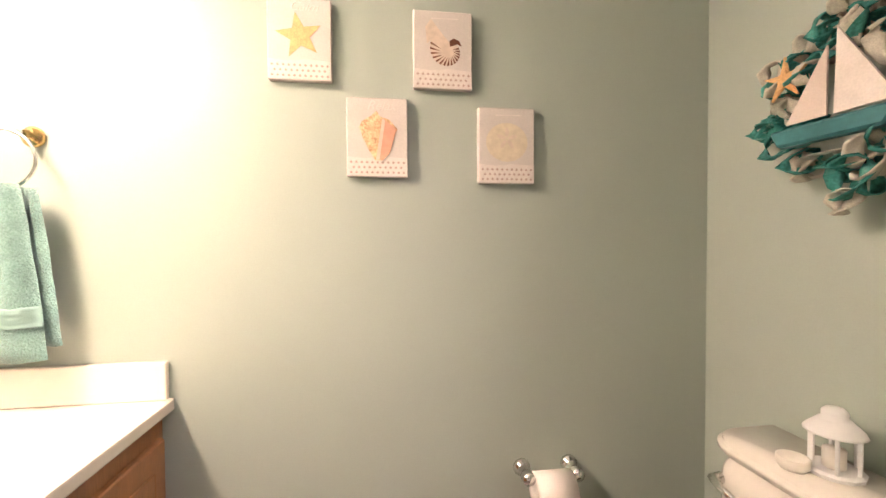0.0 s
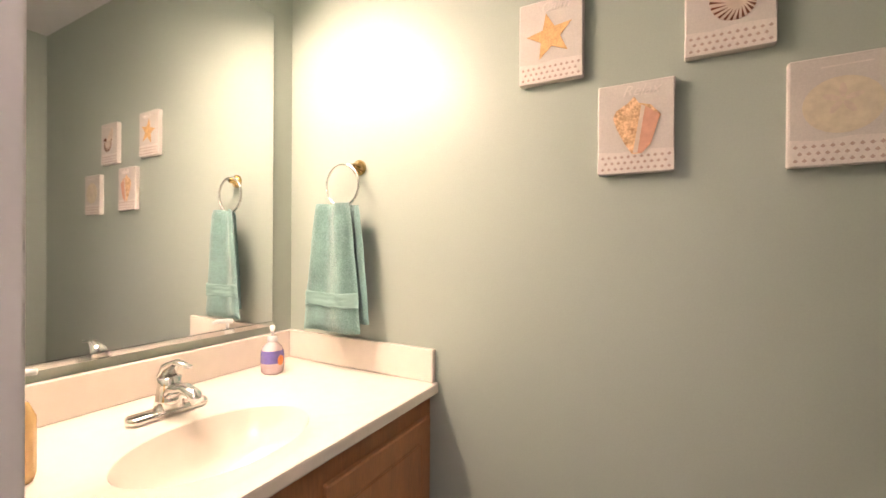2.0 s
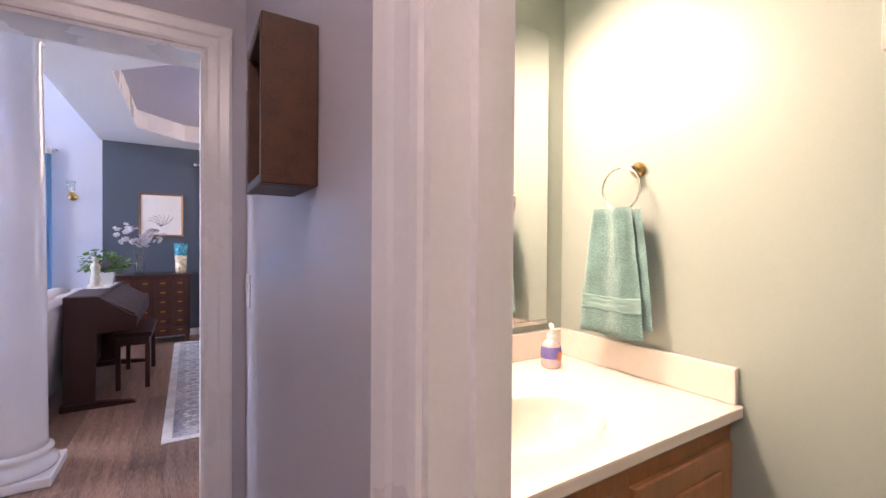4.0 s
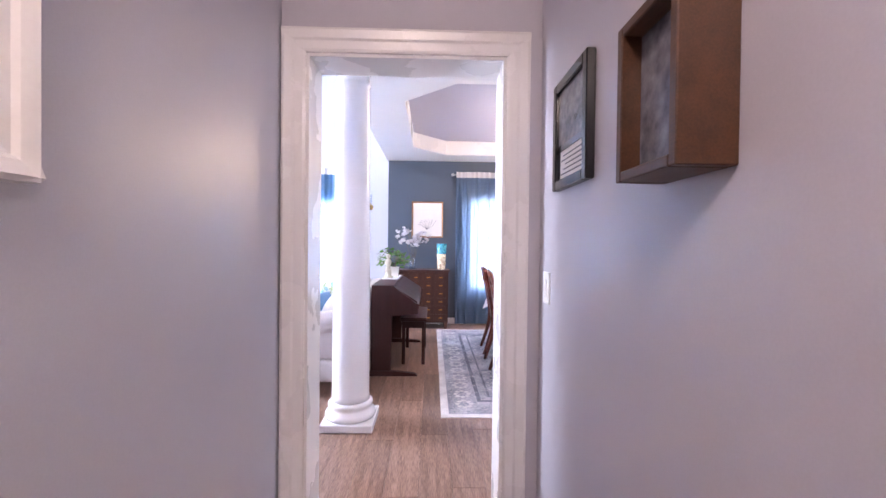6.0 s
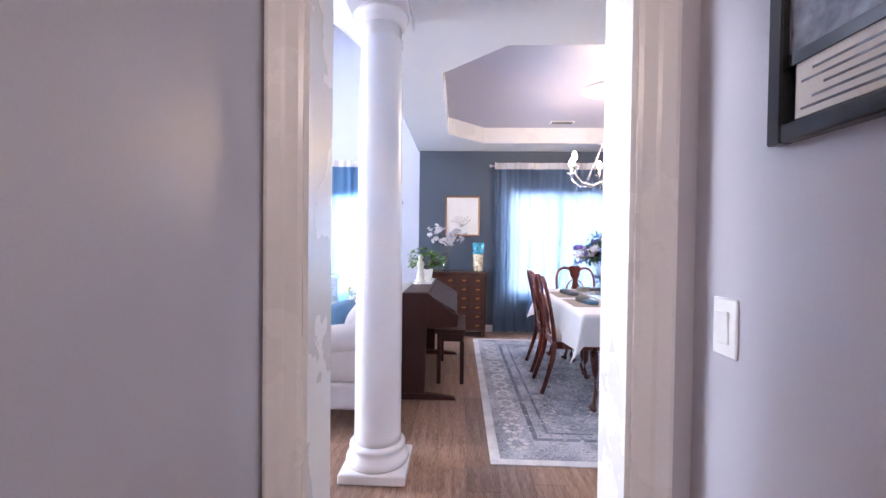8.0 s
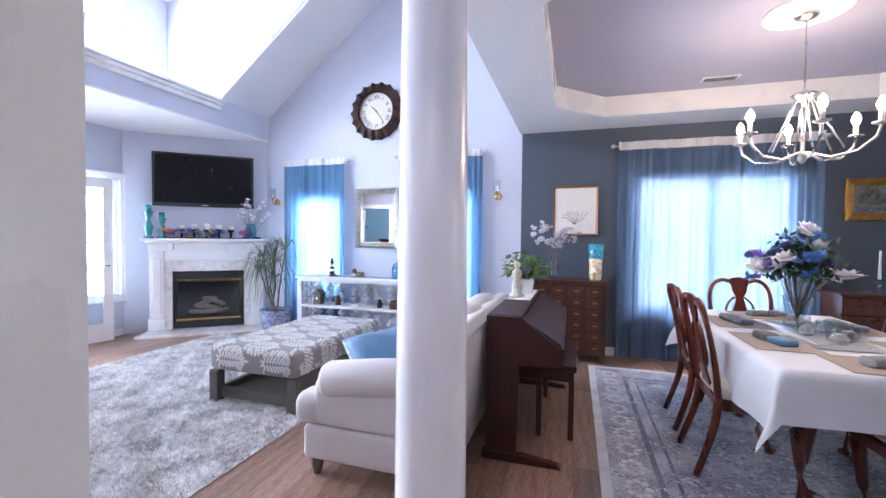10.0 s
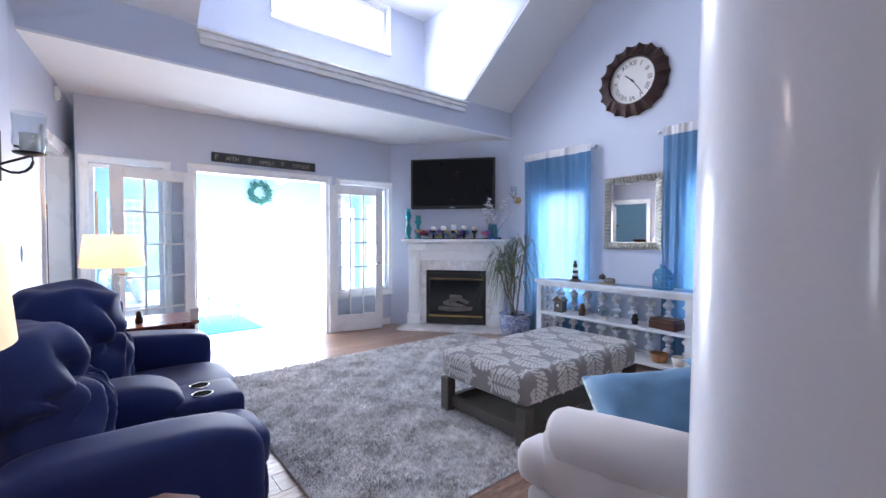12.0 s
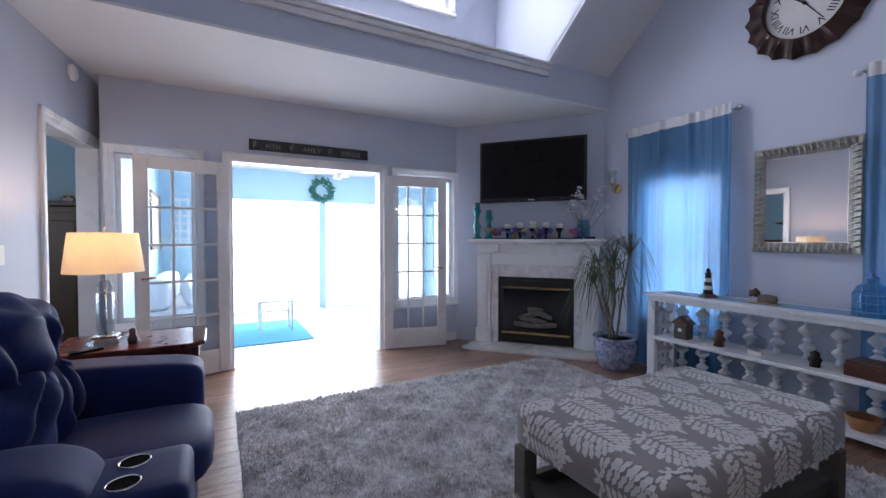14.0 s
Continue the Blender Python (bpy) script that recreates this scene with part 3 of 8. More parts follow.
bm = slope(SX, SF, RX, RZ, SL - 0.1, DY0)
add_prism(bm, [(SX, SF), (RX, RZ), (RX, RZ + 0.05), (SX, SF + 0.05)], DY1, N, "y")
add_prism(bm, [(DXT, DZ), (RX, RZ), (RX, RZ + 0.05), (DXT, DZ + 0.05)], DY0, DY1, "y")
add_prism(bm, [(RX, RZ), (0.0, 3.4), (0.0, 3.45), (RX, RZ + 0.05)], SL - 0.1, N, "y")
structure("ceiling_vault", bm, M_CEIL, "steep white vaulted ceiling cut by a dormer", "ceiling")
structure("wall_dormer_north", prism([(-4.62, SF - 0.1), (SX - 0.022, SF - 0.1), (SX - 0.022, SF + 0.01), (DXT - 0.02, DZ + 0.01), (DXT - 0.02, DZ + 0.04), (-4.62, DZ + 0.04)], DY1 + 0.0, DY1 + 0.06, "y"), M_LIVING, "bright dormer side wall", "wall")
structure("wall_dormer_south", prism([(-4.62, SF - 0.1), (SX - 0.022, SF - 0.1), (SX - 0.022, SF + 0.01), (DXT - 0.02, DZ + 0.01), (DXT - 0.02, DZ + 0.04), (-4.62, DZ + 0.04)], DY0 - 0.06, DY0, "y"), M_LIVING, "bright dormer side wall", "wall")
DW = (3.98, 5.42, 3.86, 4.40)
structure("wall_dormer_window", wall("x", -4.70, -4.6, DY0, DY1, SF - 0.04, DZ + 0.04, [DW]), M_LIVING, "dormer wall with a high window", "wall")
structure("ceiling_dormer", box(-4.7, DXT, DY0 - 0.05, DY1 + 0.05, DZ, DZ + 0.05), M_CEIL, "flat white dormer ceiling", "ceiling")
structure("floor_dormer", box(-4.7, SX - 0.021, DY0, DY1, SF - 0.10, SF - 0.05), M_CEIL, "white dormer shelf floor", "ceiling")
bm = box(SX - 0.02, SX + 0.05, DY0, DY1, 2.985, 3.03, 0.008)
add_box(bm, SX + 0.001, SX + 0.03, DY0 + 0.01, DY1 - 0.01, 2.93, 2.984, 0.006)
add_box(bm, SX - 0.03, SX + 0.065, DY0 - 0.01, DY1 + 0.01, 3.031, 3.055, 0.006)
structure("trim_dormer_ledge", bm, M_TRIM, "white moulded ledge under the dormer window", "trim")
casing("trim_dormer_window", "x", -4.6, 1, DW[0], DW[1], DW[2], DW[3], 0.07, 0.03, True, "white dormer window casing")
structure("wall_vault_fascia", box(0.0, 0.03, S, N, CE + 0.001, 3.5), M_CEIL, "white fascia above the dining ceiling edge", "wall")
# dining ceiling with its tray
TX0, TX1, TY0, TY1, TC, TZ = 0.46, 3.62, 3.71, 6.45, 0.46, 2.815
octo = [(TX0, TY0 + TC), (TX0, TY1 - TC), (TX0 + TC, TY1), (TX1 - TC, TY1), (TX1, TY1 - TC), (TX1, TY0 + TC), (TX1 - TC, TY0), (TX0 + TC, TY0)]
bm = B()
X0, X1, Y0, Y1 = 0.0, 6.4, S, N
for (x0, x1, y0, y1) in ((X0, TX0, Y0, Y1), (TX1, X1, Y0, Y1), (TX0, TX1, Y0, TY0), (TX0, TX1, TY1, Y1)):
    add_box(bm, x0, x1, y0, y1, CE, CE + 0.02)
for cx, cy, sx, sy in ((TX0, TY0, 1, 1), (TX0, TY1, 1, -1), (TX1, TY0, -1, 1), (TX1, TY1, -1, -1)):
    add_prism(bm, [(cx, cy), (cx + sx * TC, cy), (cx, cy + sy * TC)], CE, CE + 0.02, "z")
structure("ceiling_dining", bm, M_CEIL, "flat white dining ceiling round the tray", "ceiling")
bm = B()
for (a, b) in zip(octo, octo[1:] + octo[:1]):
    da = Vector((b[0] - a[0], b[1] - a[1])).normalized()
    o = Vector((da.y, -da.x)) * 0.03
    c = Vector(((TX0 + TX1) / 2, (TY0 + TY1) / 2))
    if (Vector(a) + o - c).length < (Vector(a) - c).length:
        o = -o
    add_prism(bm, [a, b, (b[0] + o.x, b[1] + o.y), (a[0] + o.x, a[1] + o.y)], CE + 0.0205, TZ, "z")
structure("trim_tray_riser", bm, M_TRIM, "white band round the tray ceiling recess", "trim")
structure("ceiling_tray", box(TX0 - 0.05, TX1 + 0.05, TY0 - 0.05, TY1 + 0.05, TZ + 0.0005, TZ + 0.03), M_TRAY, "greyish mauve tray ceiling recess", "ceiling")
structure("ceiling_dining_shell", box(0.03, 6.4, S, N, 3.0, 3.05), M_CEIL, "plain ceiling deck", "ceiling")
# dining east side and entry
structure("wall_dining_east", wall("x", 4.1, 4.25, 6.17, N - 0.001, 0, CE), M_GREY, "grey lavender dining side wall", "wall")
ED = (4.42, 5.33, 0, 2.05)
structure("wall_entry", wall("y", 6.17, 6.3, 4.2505, 6.4, 0, CE, [ED]), M_GREY, "grey lavender entry wall with the front door", "wall")
# unseen window opening, added only to let extra light in from the east
EW = (3.6, 4.5, 0.6, 2.05)
structure("wall_east", wall("x", 6.4, 6.5, S - 0.1, N, 0, CE, [EW]), M_LIVING, "plain lavender end wall", "wall")
casing("trim_added_window", "x", 6.4, -1, EW[0], EW[1], EW[2], EW[3], 0.08, 0.022, True, "white casing of an added, unseen foyer window")
casing("trim_entry_door", "y", 6.17, -1, ED[0], ED[1], 0, ED[3])
d = thing("door_4", pose(4.43, 6.2, 0), "white panelled front door with brass knob", "door", kind="structure")
part("door_leaf", box(0, 0.89, 0, 0.045, 0.01, 2.04, 0.004), M_TRIM, d)
for (a, b, c, e) in ((0.1, 0.4, 1.15, 1.9), (0.49, 0.79, 1.15, 1.9), (0.1, 0.4, 0.2, 0.95), (0.49, 0.79, 0.2, 0.95)):
    part("panel", box(a, b, -0.008, -0.0005, c, e, 0.006), M_TRIM, d)
part("knob", lathe([(0.012, 0), (0.012, 0.03), (0.028, 0.035), (0.03, 0.055), (0.015, 0.065)], 14, pose(0.06, -0.001, 0.98, 90)), M_BRASS, d, "brass knob", True)
part("deadbolt", lathe([(0.028, 0), (0.028, 0.012), (0.02, 0.02)], 14, pose(0.06, -0.001, 1.13, 90)), M_BRASS, d, "brass deadbolt", True)
# floors
structure("floor", box(W, 6.4, SL - 0.16, N, -0.06, -0.013), M_SUBFLOOR, "dark subfloor under the planks", "floor")
structure("floor_hall", box(HL - 0.1, HR + 0.1, -2.7, SL - 0.1605, -0.06, -0.013), M_SUBFLOOR, "dark hallway subfloor", "floor")
structure("floor_bath", box(BW, BX, BT, BM, -0.05, 0), M_TILE, "plain bathroom floor", "floor")
structure("floor_foyer", box(3.4, 6.4, S, 6.17, -0.0125, 0.004), M_TILE, "brown foyer floor", "floor")
# trims
casing("trim_hall_door", "y", HD - 0.006, -1, HDO[0], HDO[1], 0, HDO[3], 0.09, 0.02)
casing("trim_hall_door_living", "y", S, 1, HDO[0], HDO[1], 0, HDO[3], 0.085, 0.022)
bm = box(HDO[0], HDO[0] + 0.012, HD - 0.006, S, 0, HDO[3] - 0.0005)
add_box(bm, HDO[1] - 0.012, HDO[1], HD - 0.006, S, 0, HDO[3] - 0.0005)
add_box(bm, HDO[0] + 0.0125, HDO[1] - 0.0125, HD - 0.006, S, HDO[3] - 0.013, HDO[3] - 0.0005)
structure("trim_hall_jamb", bm, M_TRIM, "white painted door jamb", "trim")
casing("trim_bath_door", "x", HR, -1, BD[0], BD[1], 0, BD[3], 0.09, 0.02)
casing("trim_bath_door_inside", "x", BW, 1, BD[0], BD[1], 0, BD[3], 0.06, 0.015)
bm = box(HR, BW, BD[1] - 0.012, BD[1] - 0.0005, 0, BD[3] - 0.001)
add_box(bm, HR + 0.045, HR + 0.075, BD[1] - 0.024, BD[1] - 0.0125, 0, BD[3] - 0.013)
add_box(bm, HR, BW, BD[0] + 0.0005, BD[0] + 0.012, 0, BD[3] - 0.001)
add_box(bm, HR, BW, BD[0] + 0.0125, BD[1] - 0.0125, BD[3] - 0.012, BD[3] - 0.001)
structure("trim_bath_jamb", bm, M_TRIM, "white painted jamb with a door stop", "trim")
turned(casing("trim_dark_doorway", "y", SL, 1, LD[0], LD[1], 0, LD[3], 0.085, 0.022))
casing("trim_french_doors", "x", W, 1, FD[0], FD[1], 0, FD[3], 0.09, 0.022)
casing("trim_sidelight_north", "x", W, 1, SLR[0], SLR[1], SLR[2], SLR[3], 0.085, 0.022, True, "white sidelight window casing")
casing("trim_sidelight_south", "x", W, 1, SLL[0], SLL[1], SLL[2], SLL[3], 0.075, 0.022, True, "white sidelight window casing")


def base(x0, x1, y0, y1):
    bm = box(x0, x1, y0, y1, 0, 0.1, 0.004)
    return structure("baseboard", bm, M_TRIM, "white painted baseboard", "baseboard")


base(-3.73, 0.0, N - 0.014, N)
base(0.022, 4.1, N - 0.014, N)
base(4.086, 4.1, 6.17, N - 0.015)
base(4.1, 4.33, 6.156, 6.169)
base(W, W + 0.014, 4.86, 5.79)
base(W, W + 0.014, 2.22, 3.14)
base(BEND, 0.02, SL, SL + 0.014)
turned(base(LD[1] + 0.09, BEND - 0.001, SL, SL + 0.014))
base(0.026, 0.15, S, S + 0.014)
base(1.1, 6.4, S, S + 0.014)
base(HL, HL + 0.014, -2.6, HD - 0.03)
base(HR - 0.014, HR, 0.55, HD - 0.03)
# window frames, glass, blinds and the daylight beyond
for k, (a, b, c, e) in enumerate((WIN1, WIN2, WIN3)):
    w = thing("window_%d" % (k + 1), pose(a, N + 0.1, c), "white double-hung window with lowered blinds", "window", kind="structure")
    wd, ht = b - a, e - c
    bm = box(0, 0.05, 0, 0.05, 0, ht)
    add_box(bm, wd - 0.05, wd, 0, 0.05, 0, ht)
    add_box(bm, 0.0505, wd - 0.0505, 0, 0.05, 0, 0.05)
    add_box(bm, 0.0505, wd - 0.0505, 0, 0.05, ht - 0.05, ht)
    add_box(bm, 0.0505, wd - 0.0505, 0, 0.05, ht / 2 - 0.02, ht / 2 + 0.02)
    if k == 2:
        add_box(bm, wd / 2 - 0.05, wd / 2 + 0.05, -0.002, 0.052, 0.0505, ht - 0.0505)
    part("window_frame", bm, M_TRIM, w)
    p = part("pane", box(0.05, wd - 0.05, 0.02, 0.026, 0.05, ht - 0.05), M_GLASS, w)
    p.visible_shadow = False
    bl = thing("window_blind", pose(a, N + 0.045, c), "white horizontal slat blind", "blind", "window blinds")
    n = int(ht / 0.055)
    slat = mesh_of("slat", box(0.01, wd - 0.01, -0.022, 0.022, -0.0015, 0.0015), M_BLIND)
    for i in range(n):
        o = new("slat", slat)
        o.parent = bl
        o.matrix_basis = pose(0, 0, 0.03 + i * 0.055, 50)
    part("headrail", box(0.005, wd - 0.005, -0.025, 0.025, ht - 0.05, ht - 0.005, 0.004), M_BLIND, bl)
structure("backdrop_north", box(-6, 7, 9.0, 9.05, -1, 4.5), M_SKYNORTH, "bright daylight sky beyond the windows", "backdrop")
# glowing card behind the added foyer window
structure("backdrop_east", box(9.5, 9.55, 1, 8, -0.5, 3), M_SKYNORTH, "bright sky card beyond the added foyer window", "backdrop")
structure("backdrop_dormer", box(-7.05, -7.0, 2, 8, 3.3, 7), M_SKYCARD, "bright daylight sky beyond the dormer", "backdrop")
structure("backdrop_west", box(-9.6, -9.55, -1, 9, -0.5, 3.2), M_SKYCARD, "bright daylight sky beyond the sunroom", "backdrop")
w = thing("window_4", pose(-4.66, DW[0], DW[2]), "high dormer window with white frame", "window", kind="structure")
wd, ht = DW[1] - DW[0], DW[3] - DW[2]
bm = box(0, 0.04, 0, 0.04, 0, ht)
add_box(bm, 0, 0.04, wd - 0.04, wd, 0, ht)
add_box(bm, 0, 0.04, 0.0405, wd - 0.0405, 0, 0.04)
add_box(bm, 0, 0.04, 0.0405, wd - 0.0405, ht - 0.04, ht)
add_box(bm, 0, 0.04, wd / 2 - 0.02, wd / 2 + 0.02, 0.0405, ht - 0.0405)
part("window_frame", bm, M_TRIM, w)
p = part("pane", box(0.015, 0.02, 0.04, wd - 0.04, 0.04, ht - 0.04), M_GLASS, w)
p.visible_shadow = False
structure("trim_threshold", box(W - 0.17, W + 0.005, FD[0], FD[1], -0.012, 0.004, 0.003), M_TRIM, "white threshold of the french doors", "trim")
# sidelight frames
for k, (a, b, c, e) in enumerate((SLR, SLL)):
    w = thing("window_%d" % (k + 5), pose(W - 0.10, a, c), "white framed sidelight onto the sunroom", "window", kind="structure")
    wd, ht = b - a, e - c
    bm = box(0, 0.04, 0, 0.04, 0, ht)
    add_box(bm, 0, 0.04, wd - 0.04, wd, 0, ht)
    add_box(bm, 0, 0.04, 0.0405, wd - 0.0405, 0, 0.04)
    add_box(bm, 0, 0.04, 0.0405, wd - 0.0405, ht - 0.04, ht)
    part("window_frame", bm, M_TRIM, w)
    p = part("pane", box(0.015, 0.02, 0.04, wd - 0.04, 0.04, ht - 0.04), M_GLASS, w)
    p.visible_shadow = False
# sunroom
structure("floor_sunroom", box(-8.4, W - 0.161, 2.32, 7.0, -0.05, -0.004), M_SUNFLOOR, "pale sunroom floor", "floor")
structure("ceiling_sunroom", box(-8.4, W - 0.161, 2.32, 7.0, 2.5, 2.55), M_CEIL, "white sunroom ceiling", "ceiling")
structure("wall_sunroom_south", wall("y", 2.261, 2.32, -8.4, W - 0.161, 0, 2.5), M_SUNBLUE, "aqua blue sunroom wall with a picture", "wall")
structure("wall_sunroom_north", wall("y", 7.0, 7.05, -8.4, W - 0.16, 0, 2.5, [(-8.1, -5.6, 0.5, 2.05)]), M_SUNBLUE, "aqua blue sunroom wall with a window", "wall")
structure("wall_sunroom_west", wall("x", -8.45, -8.4, 2.27, 7.05, 0, 2.5, [(3.15, 4.78, 0.02, 1.98), (4.90, 6.9, 0.02, 1.98)]), M_SUNBLUE, "aqua blue sunroom window wall", "wall")
# bedroom behind the doorway
# unseen wall, added so that sunroom light does not leak past the doorway
structure("wall_recess", wall("y", 2.21, 2.26, -5.75, W - 0.161, 0, 2.7), M_LIVING, "added lavender wall blocking sunroom light from the recess", "wall")
structure("ceiling_recess", box(-5.75, W - 0.001, 1.9, 2.26, 2.72, 2.76), M_CEIL, "white ceiling over the doorway recess", "ceiling")
structure("wall_bedroom_south", wall("y", 0.0, 0.05, -6.5, -3.6, 0, 2.6), M_SUNBLUE, "aqua bedroom wall seen through the doorway", "wall")
structure("wall_bedroom_north", wall("y", 2.0, 2.05, -6.5, -5.755, 0, 2.6), M_SUNBLUE, "aqua bedroom wall beside the doorway", "wall")
# window hole assumed on an unseen wall, for the bedroom's light
structure("wall_bedroom_east", wall("x", -3.65, -3.6, 0.051, SL - 0.161, 0, 2.6, [(0.3, 1.5, 0.9, 2.0)]), M_SUNBLUE, "aqua bedroom wall with an assumed, unseen window", "wall")
structure("wall_bedroom_west", wall("x", -6.55, -6.5, 0.0, 2.05, 0, 2.6), M_SUNBLUE, "aqua bedroom side wall", "wall")
structure("ceiling_bedroom", box(-6.5, -3.65, 0.05, 1.80, 2.6, 2.65), M_CEIL, "white bedroom ceiling", "ceiling")
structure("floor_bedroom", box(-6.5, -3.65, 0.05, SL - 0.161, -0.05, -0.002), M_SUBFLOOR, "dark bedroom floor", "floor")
turned(structure("trim_doorway_jamb", wall("y", SL - 0.161, SL + 0.001, LD[0], LD[1], 0, LD[3] - 0.0005, [(LD[0] + 0.014, LD[1] - 0.014, -0.1, LD[3] - 0.0145)]), M_TRIM, "white painted doorway jamb", "trim"))
# column
c = thing("column", pose(0.16, 3.24, 0), "white glossy round tapered column on a square plinth", "column", kind="structure")
part("plinth", box(-0.18, 0.18, -0.18, 0.18, 0, 0.055, 0.006), M_COLUMN, c)
part("column_base", lathe([(0.168, 0.0555), (0.178, 0.075), (0.172, 0.10), (0.15, 0.115), (0.147, 0.135), (0.158, 0.15), (0.155, 0.165), (0.138, 0.175)], 40), M_COLUMN, c, "", True)
part("shaft", lathe([(0.134, 0.1755), (0.131, 0.22), (0.129, 0.9), (0.122, 1.7), (0.112, 2.38), (0.122, 2.39), (0.122, 2.41), (0.112, 2.42), (0.112, 2.48)], 48), M_COLUMN, c, "", True)
part("capital", lathe([(0.113, 2.4805), (0.13, 2.49), (0.15, 2.53), (0.155, 2.545)], 40), M_COLUMN, c, "", True)
part("abacus", box(-0.165, 0.165, -0.165, 0.165, 2.5455, CE, 0.004), M_COLUMN, c)

# ---- bathroom ----
CT = 0.868
v = thing("vanity_cabinet", pose(0, 0, 0), "honey oak bathroom vanity cabinet with panel doors", "cabinet")
part("body", box(1.27, 2.243, 0.69, 1.288, 0.09, CT - 0.17), M_OAK, v)
part("toe_kick", box(1.27, 2.243, 0.74, 1.28, 0, 0.0895), M_DARKWOOD, v)
part("face_frame", box(1.27, 2.243, 0.672, 0.6895, 0.09, CT - 0.031), M_OAK, v)
for x0 in (1.30, 1.785):
    d = part("door", box(x0, x0 + 0.43, 0.652, 0.6715, 0.13, 0.775, 0.004), M_OAK, v)
    part("panel", box(x0 + 0.06, x0 + 0.37, 0.646, 0.6515, 0.19, 0.715, 0.005), M_OAK, d)
    part("knob", lathe([(0.006, 0), (0.006, 0.015), (0.014, 0.018), (0.015, 0.026), (0.006, 0.031)], 12, pose(x0 + (0.39 if x0 < 1.5 else 0.04), 0.652, 0.71, 90)), M_BRASS, d, "brass knob", True)
# counter with an oval basin moulded into it
bm = B()
cx, cy, ra, rb = 1.69, 0.865, 0.205, 0.145
seg = 40
outer, rim = [], []
x0, x1, y0, y1 = 1.252, 2.244, 0.640, 1.289
ring = []
for i in range(seg):
    a = 2 * math.pi * i / seg
    ux, uy = math.cos(a), math.sin(a)
    t = min((x1 - cx) / ux if ux > 1e-6 else 9, (x0 - cx) / ux if ux < -1e-6 else 9, (y1 - cy) / uy if uy > 1e-6 else 9, (y0 - cy) / uy if uy < -1e-6 else 9)
    ring.append((cx + ux * t, cy + uy * t))
levels = [[bm.verts.new((p[0], p[1], CT)) for p in ring]]
for f, dz in ((1.0, 0.0), (0.985, -0.004), (0.93, -0.03), (0.8, -0.075), (0.55, -0.11), (0.25, -0.125), (0.1, -0.13)):
    levels.append([bm.verts.new((cx + ra * f * math.cos(2 * math.pi * i / seg), cy + rb * f * math.sin(2 * math.pi * i / seg), CT + dz)) for i in range(seg)])
for A, Bq in zip(levels, levels[1:]):
    for i in range(seg):
        bm.faces.new((A[i], A[(i + 1) % seg], Bq[(i + 1) % seg], Bq[i]))
bm.faces.new(levels[-1])
for xa, ya in ((x0, y0), (x1, y0), (x1, y1), (x0, y1)):
    near = sorted(range(seg), key=lambda i: (ring[i][0] - xa) ** 2 + (ring[i][1] - ya) ** 2)[:2]
    i, j = near
    if math.hypot(ring[i][0] - xa, ring[i][1] - ya) > 1e-4:
        bm.faces.new((levels[0][i], bm.verts.new((xa, ya, CT)), levels[0][j]))
bmesh.ops.recalc_face_normals(bm, faces=bm.faces[:])
for f in bm.faces:
    f.smooth = True
top = thing("sink_counter", pose(0, 0, 0), "cream cultured marble vanity top with moulded oval sink", "countertop")
part("basin_top", bm, M_CULTURED, top, "", True)
part("front_edge", box(x0, x1, y0, y0 + 0.02, CT - 0.032, CT - 0.0005, 0.005, 2), M_CULTURED, top)
part("backsplash", box(x0, x1 - 0.021, BM - 0.021, BM - 0.001, CT + 0.0005, CT + 0.102, 0.004, 2), M_CULTURED, top)
part("side_splash", box(BX - 0.021, BX - 0.001, y0 + 0.012, BM - 0.001, CT + 0.0005, CT + 0.102, 0.004, 2), M_CULTURED, top)
part("drain", lathe([(0.0, -0.127), (0.02, -0.127), (0.024, -0.129)], 20, pose(cx, cy, CT)), M_CHROME, top, "chrome drain", True)
f = thing("faucet", pose(1.705, 1.10, CT + 0.0005), "chrome single-lever bathroom faucet", "faucet")
part("base_plate", prism([(-0.085, -0.022), (0.085, -0.022), (0.095, 0), (0.085, 0.026), (-0.085, 0.026), (-0.095, 0)], 0, 0.018, "z", 0.005), M_CHROME, f, "", True)
part("body", lathe([(0.034, 0.0185), (0.030, 0.04), (0.025, 0.075), (0.026, 0.092)], 20), M_CHROME, f, "", True)
part("spout", tube([(0, 0.0, 0.045), (0, -0.03, 0.066), (0, -0.07, 0.074), (0, -0.105, 0.066), (0, -0.118, 0.05)], [0.026, 0.022, 0.017, 0.016, 0.014], 14, flat=0.75), M_CHROME, f, "", True)
part("lever", tube([(0, 0.012, 0.093), (0, 0.0, 0.118), (0, -0.03, 0.132), (0, -0.085, 0.128)], [0.024, 0.02, 0.012, 0.007], 12, flat=0.6), M_CHROME, f, "", True)
s = thing("soap_dispenser", pose(2.06, 1.165, CT + 0.0005, 0, 0, 20), "pale pink hand soap pump bottle with a fish label", "soap")
part("bottle", lathe([(0.028, 0), (0.034, 0.006), (0.036, 0.03), (0.035, 0.062), (0.030, 0.085), (0.016, 0.098), (0.013, 0.102)], 24), M_PALEPINK, s, "", True)
part("bottle_label", lathe([(0.0352, 0.034), (0.0368, 0.038), (0.0362, 0.062), (0.0335, 0.076)], 24, None, False), M_SOAP, s, "violet label band", True)
part("sticker", lathe([(0.0, 0), (0.016, 0), (0.016, 0.002), (0, 0.002)], 16, pose(-0.012, -0.035, 0.046, 90)), M_ORANGE, s, "orange fish sticker")
part("collar", lathe([(0.015, 0.1025), (0.016, 0.106), (0.015, 0.118), (0.006, 0.12)], 16), M_PLATE, s, "white screw collar", True)
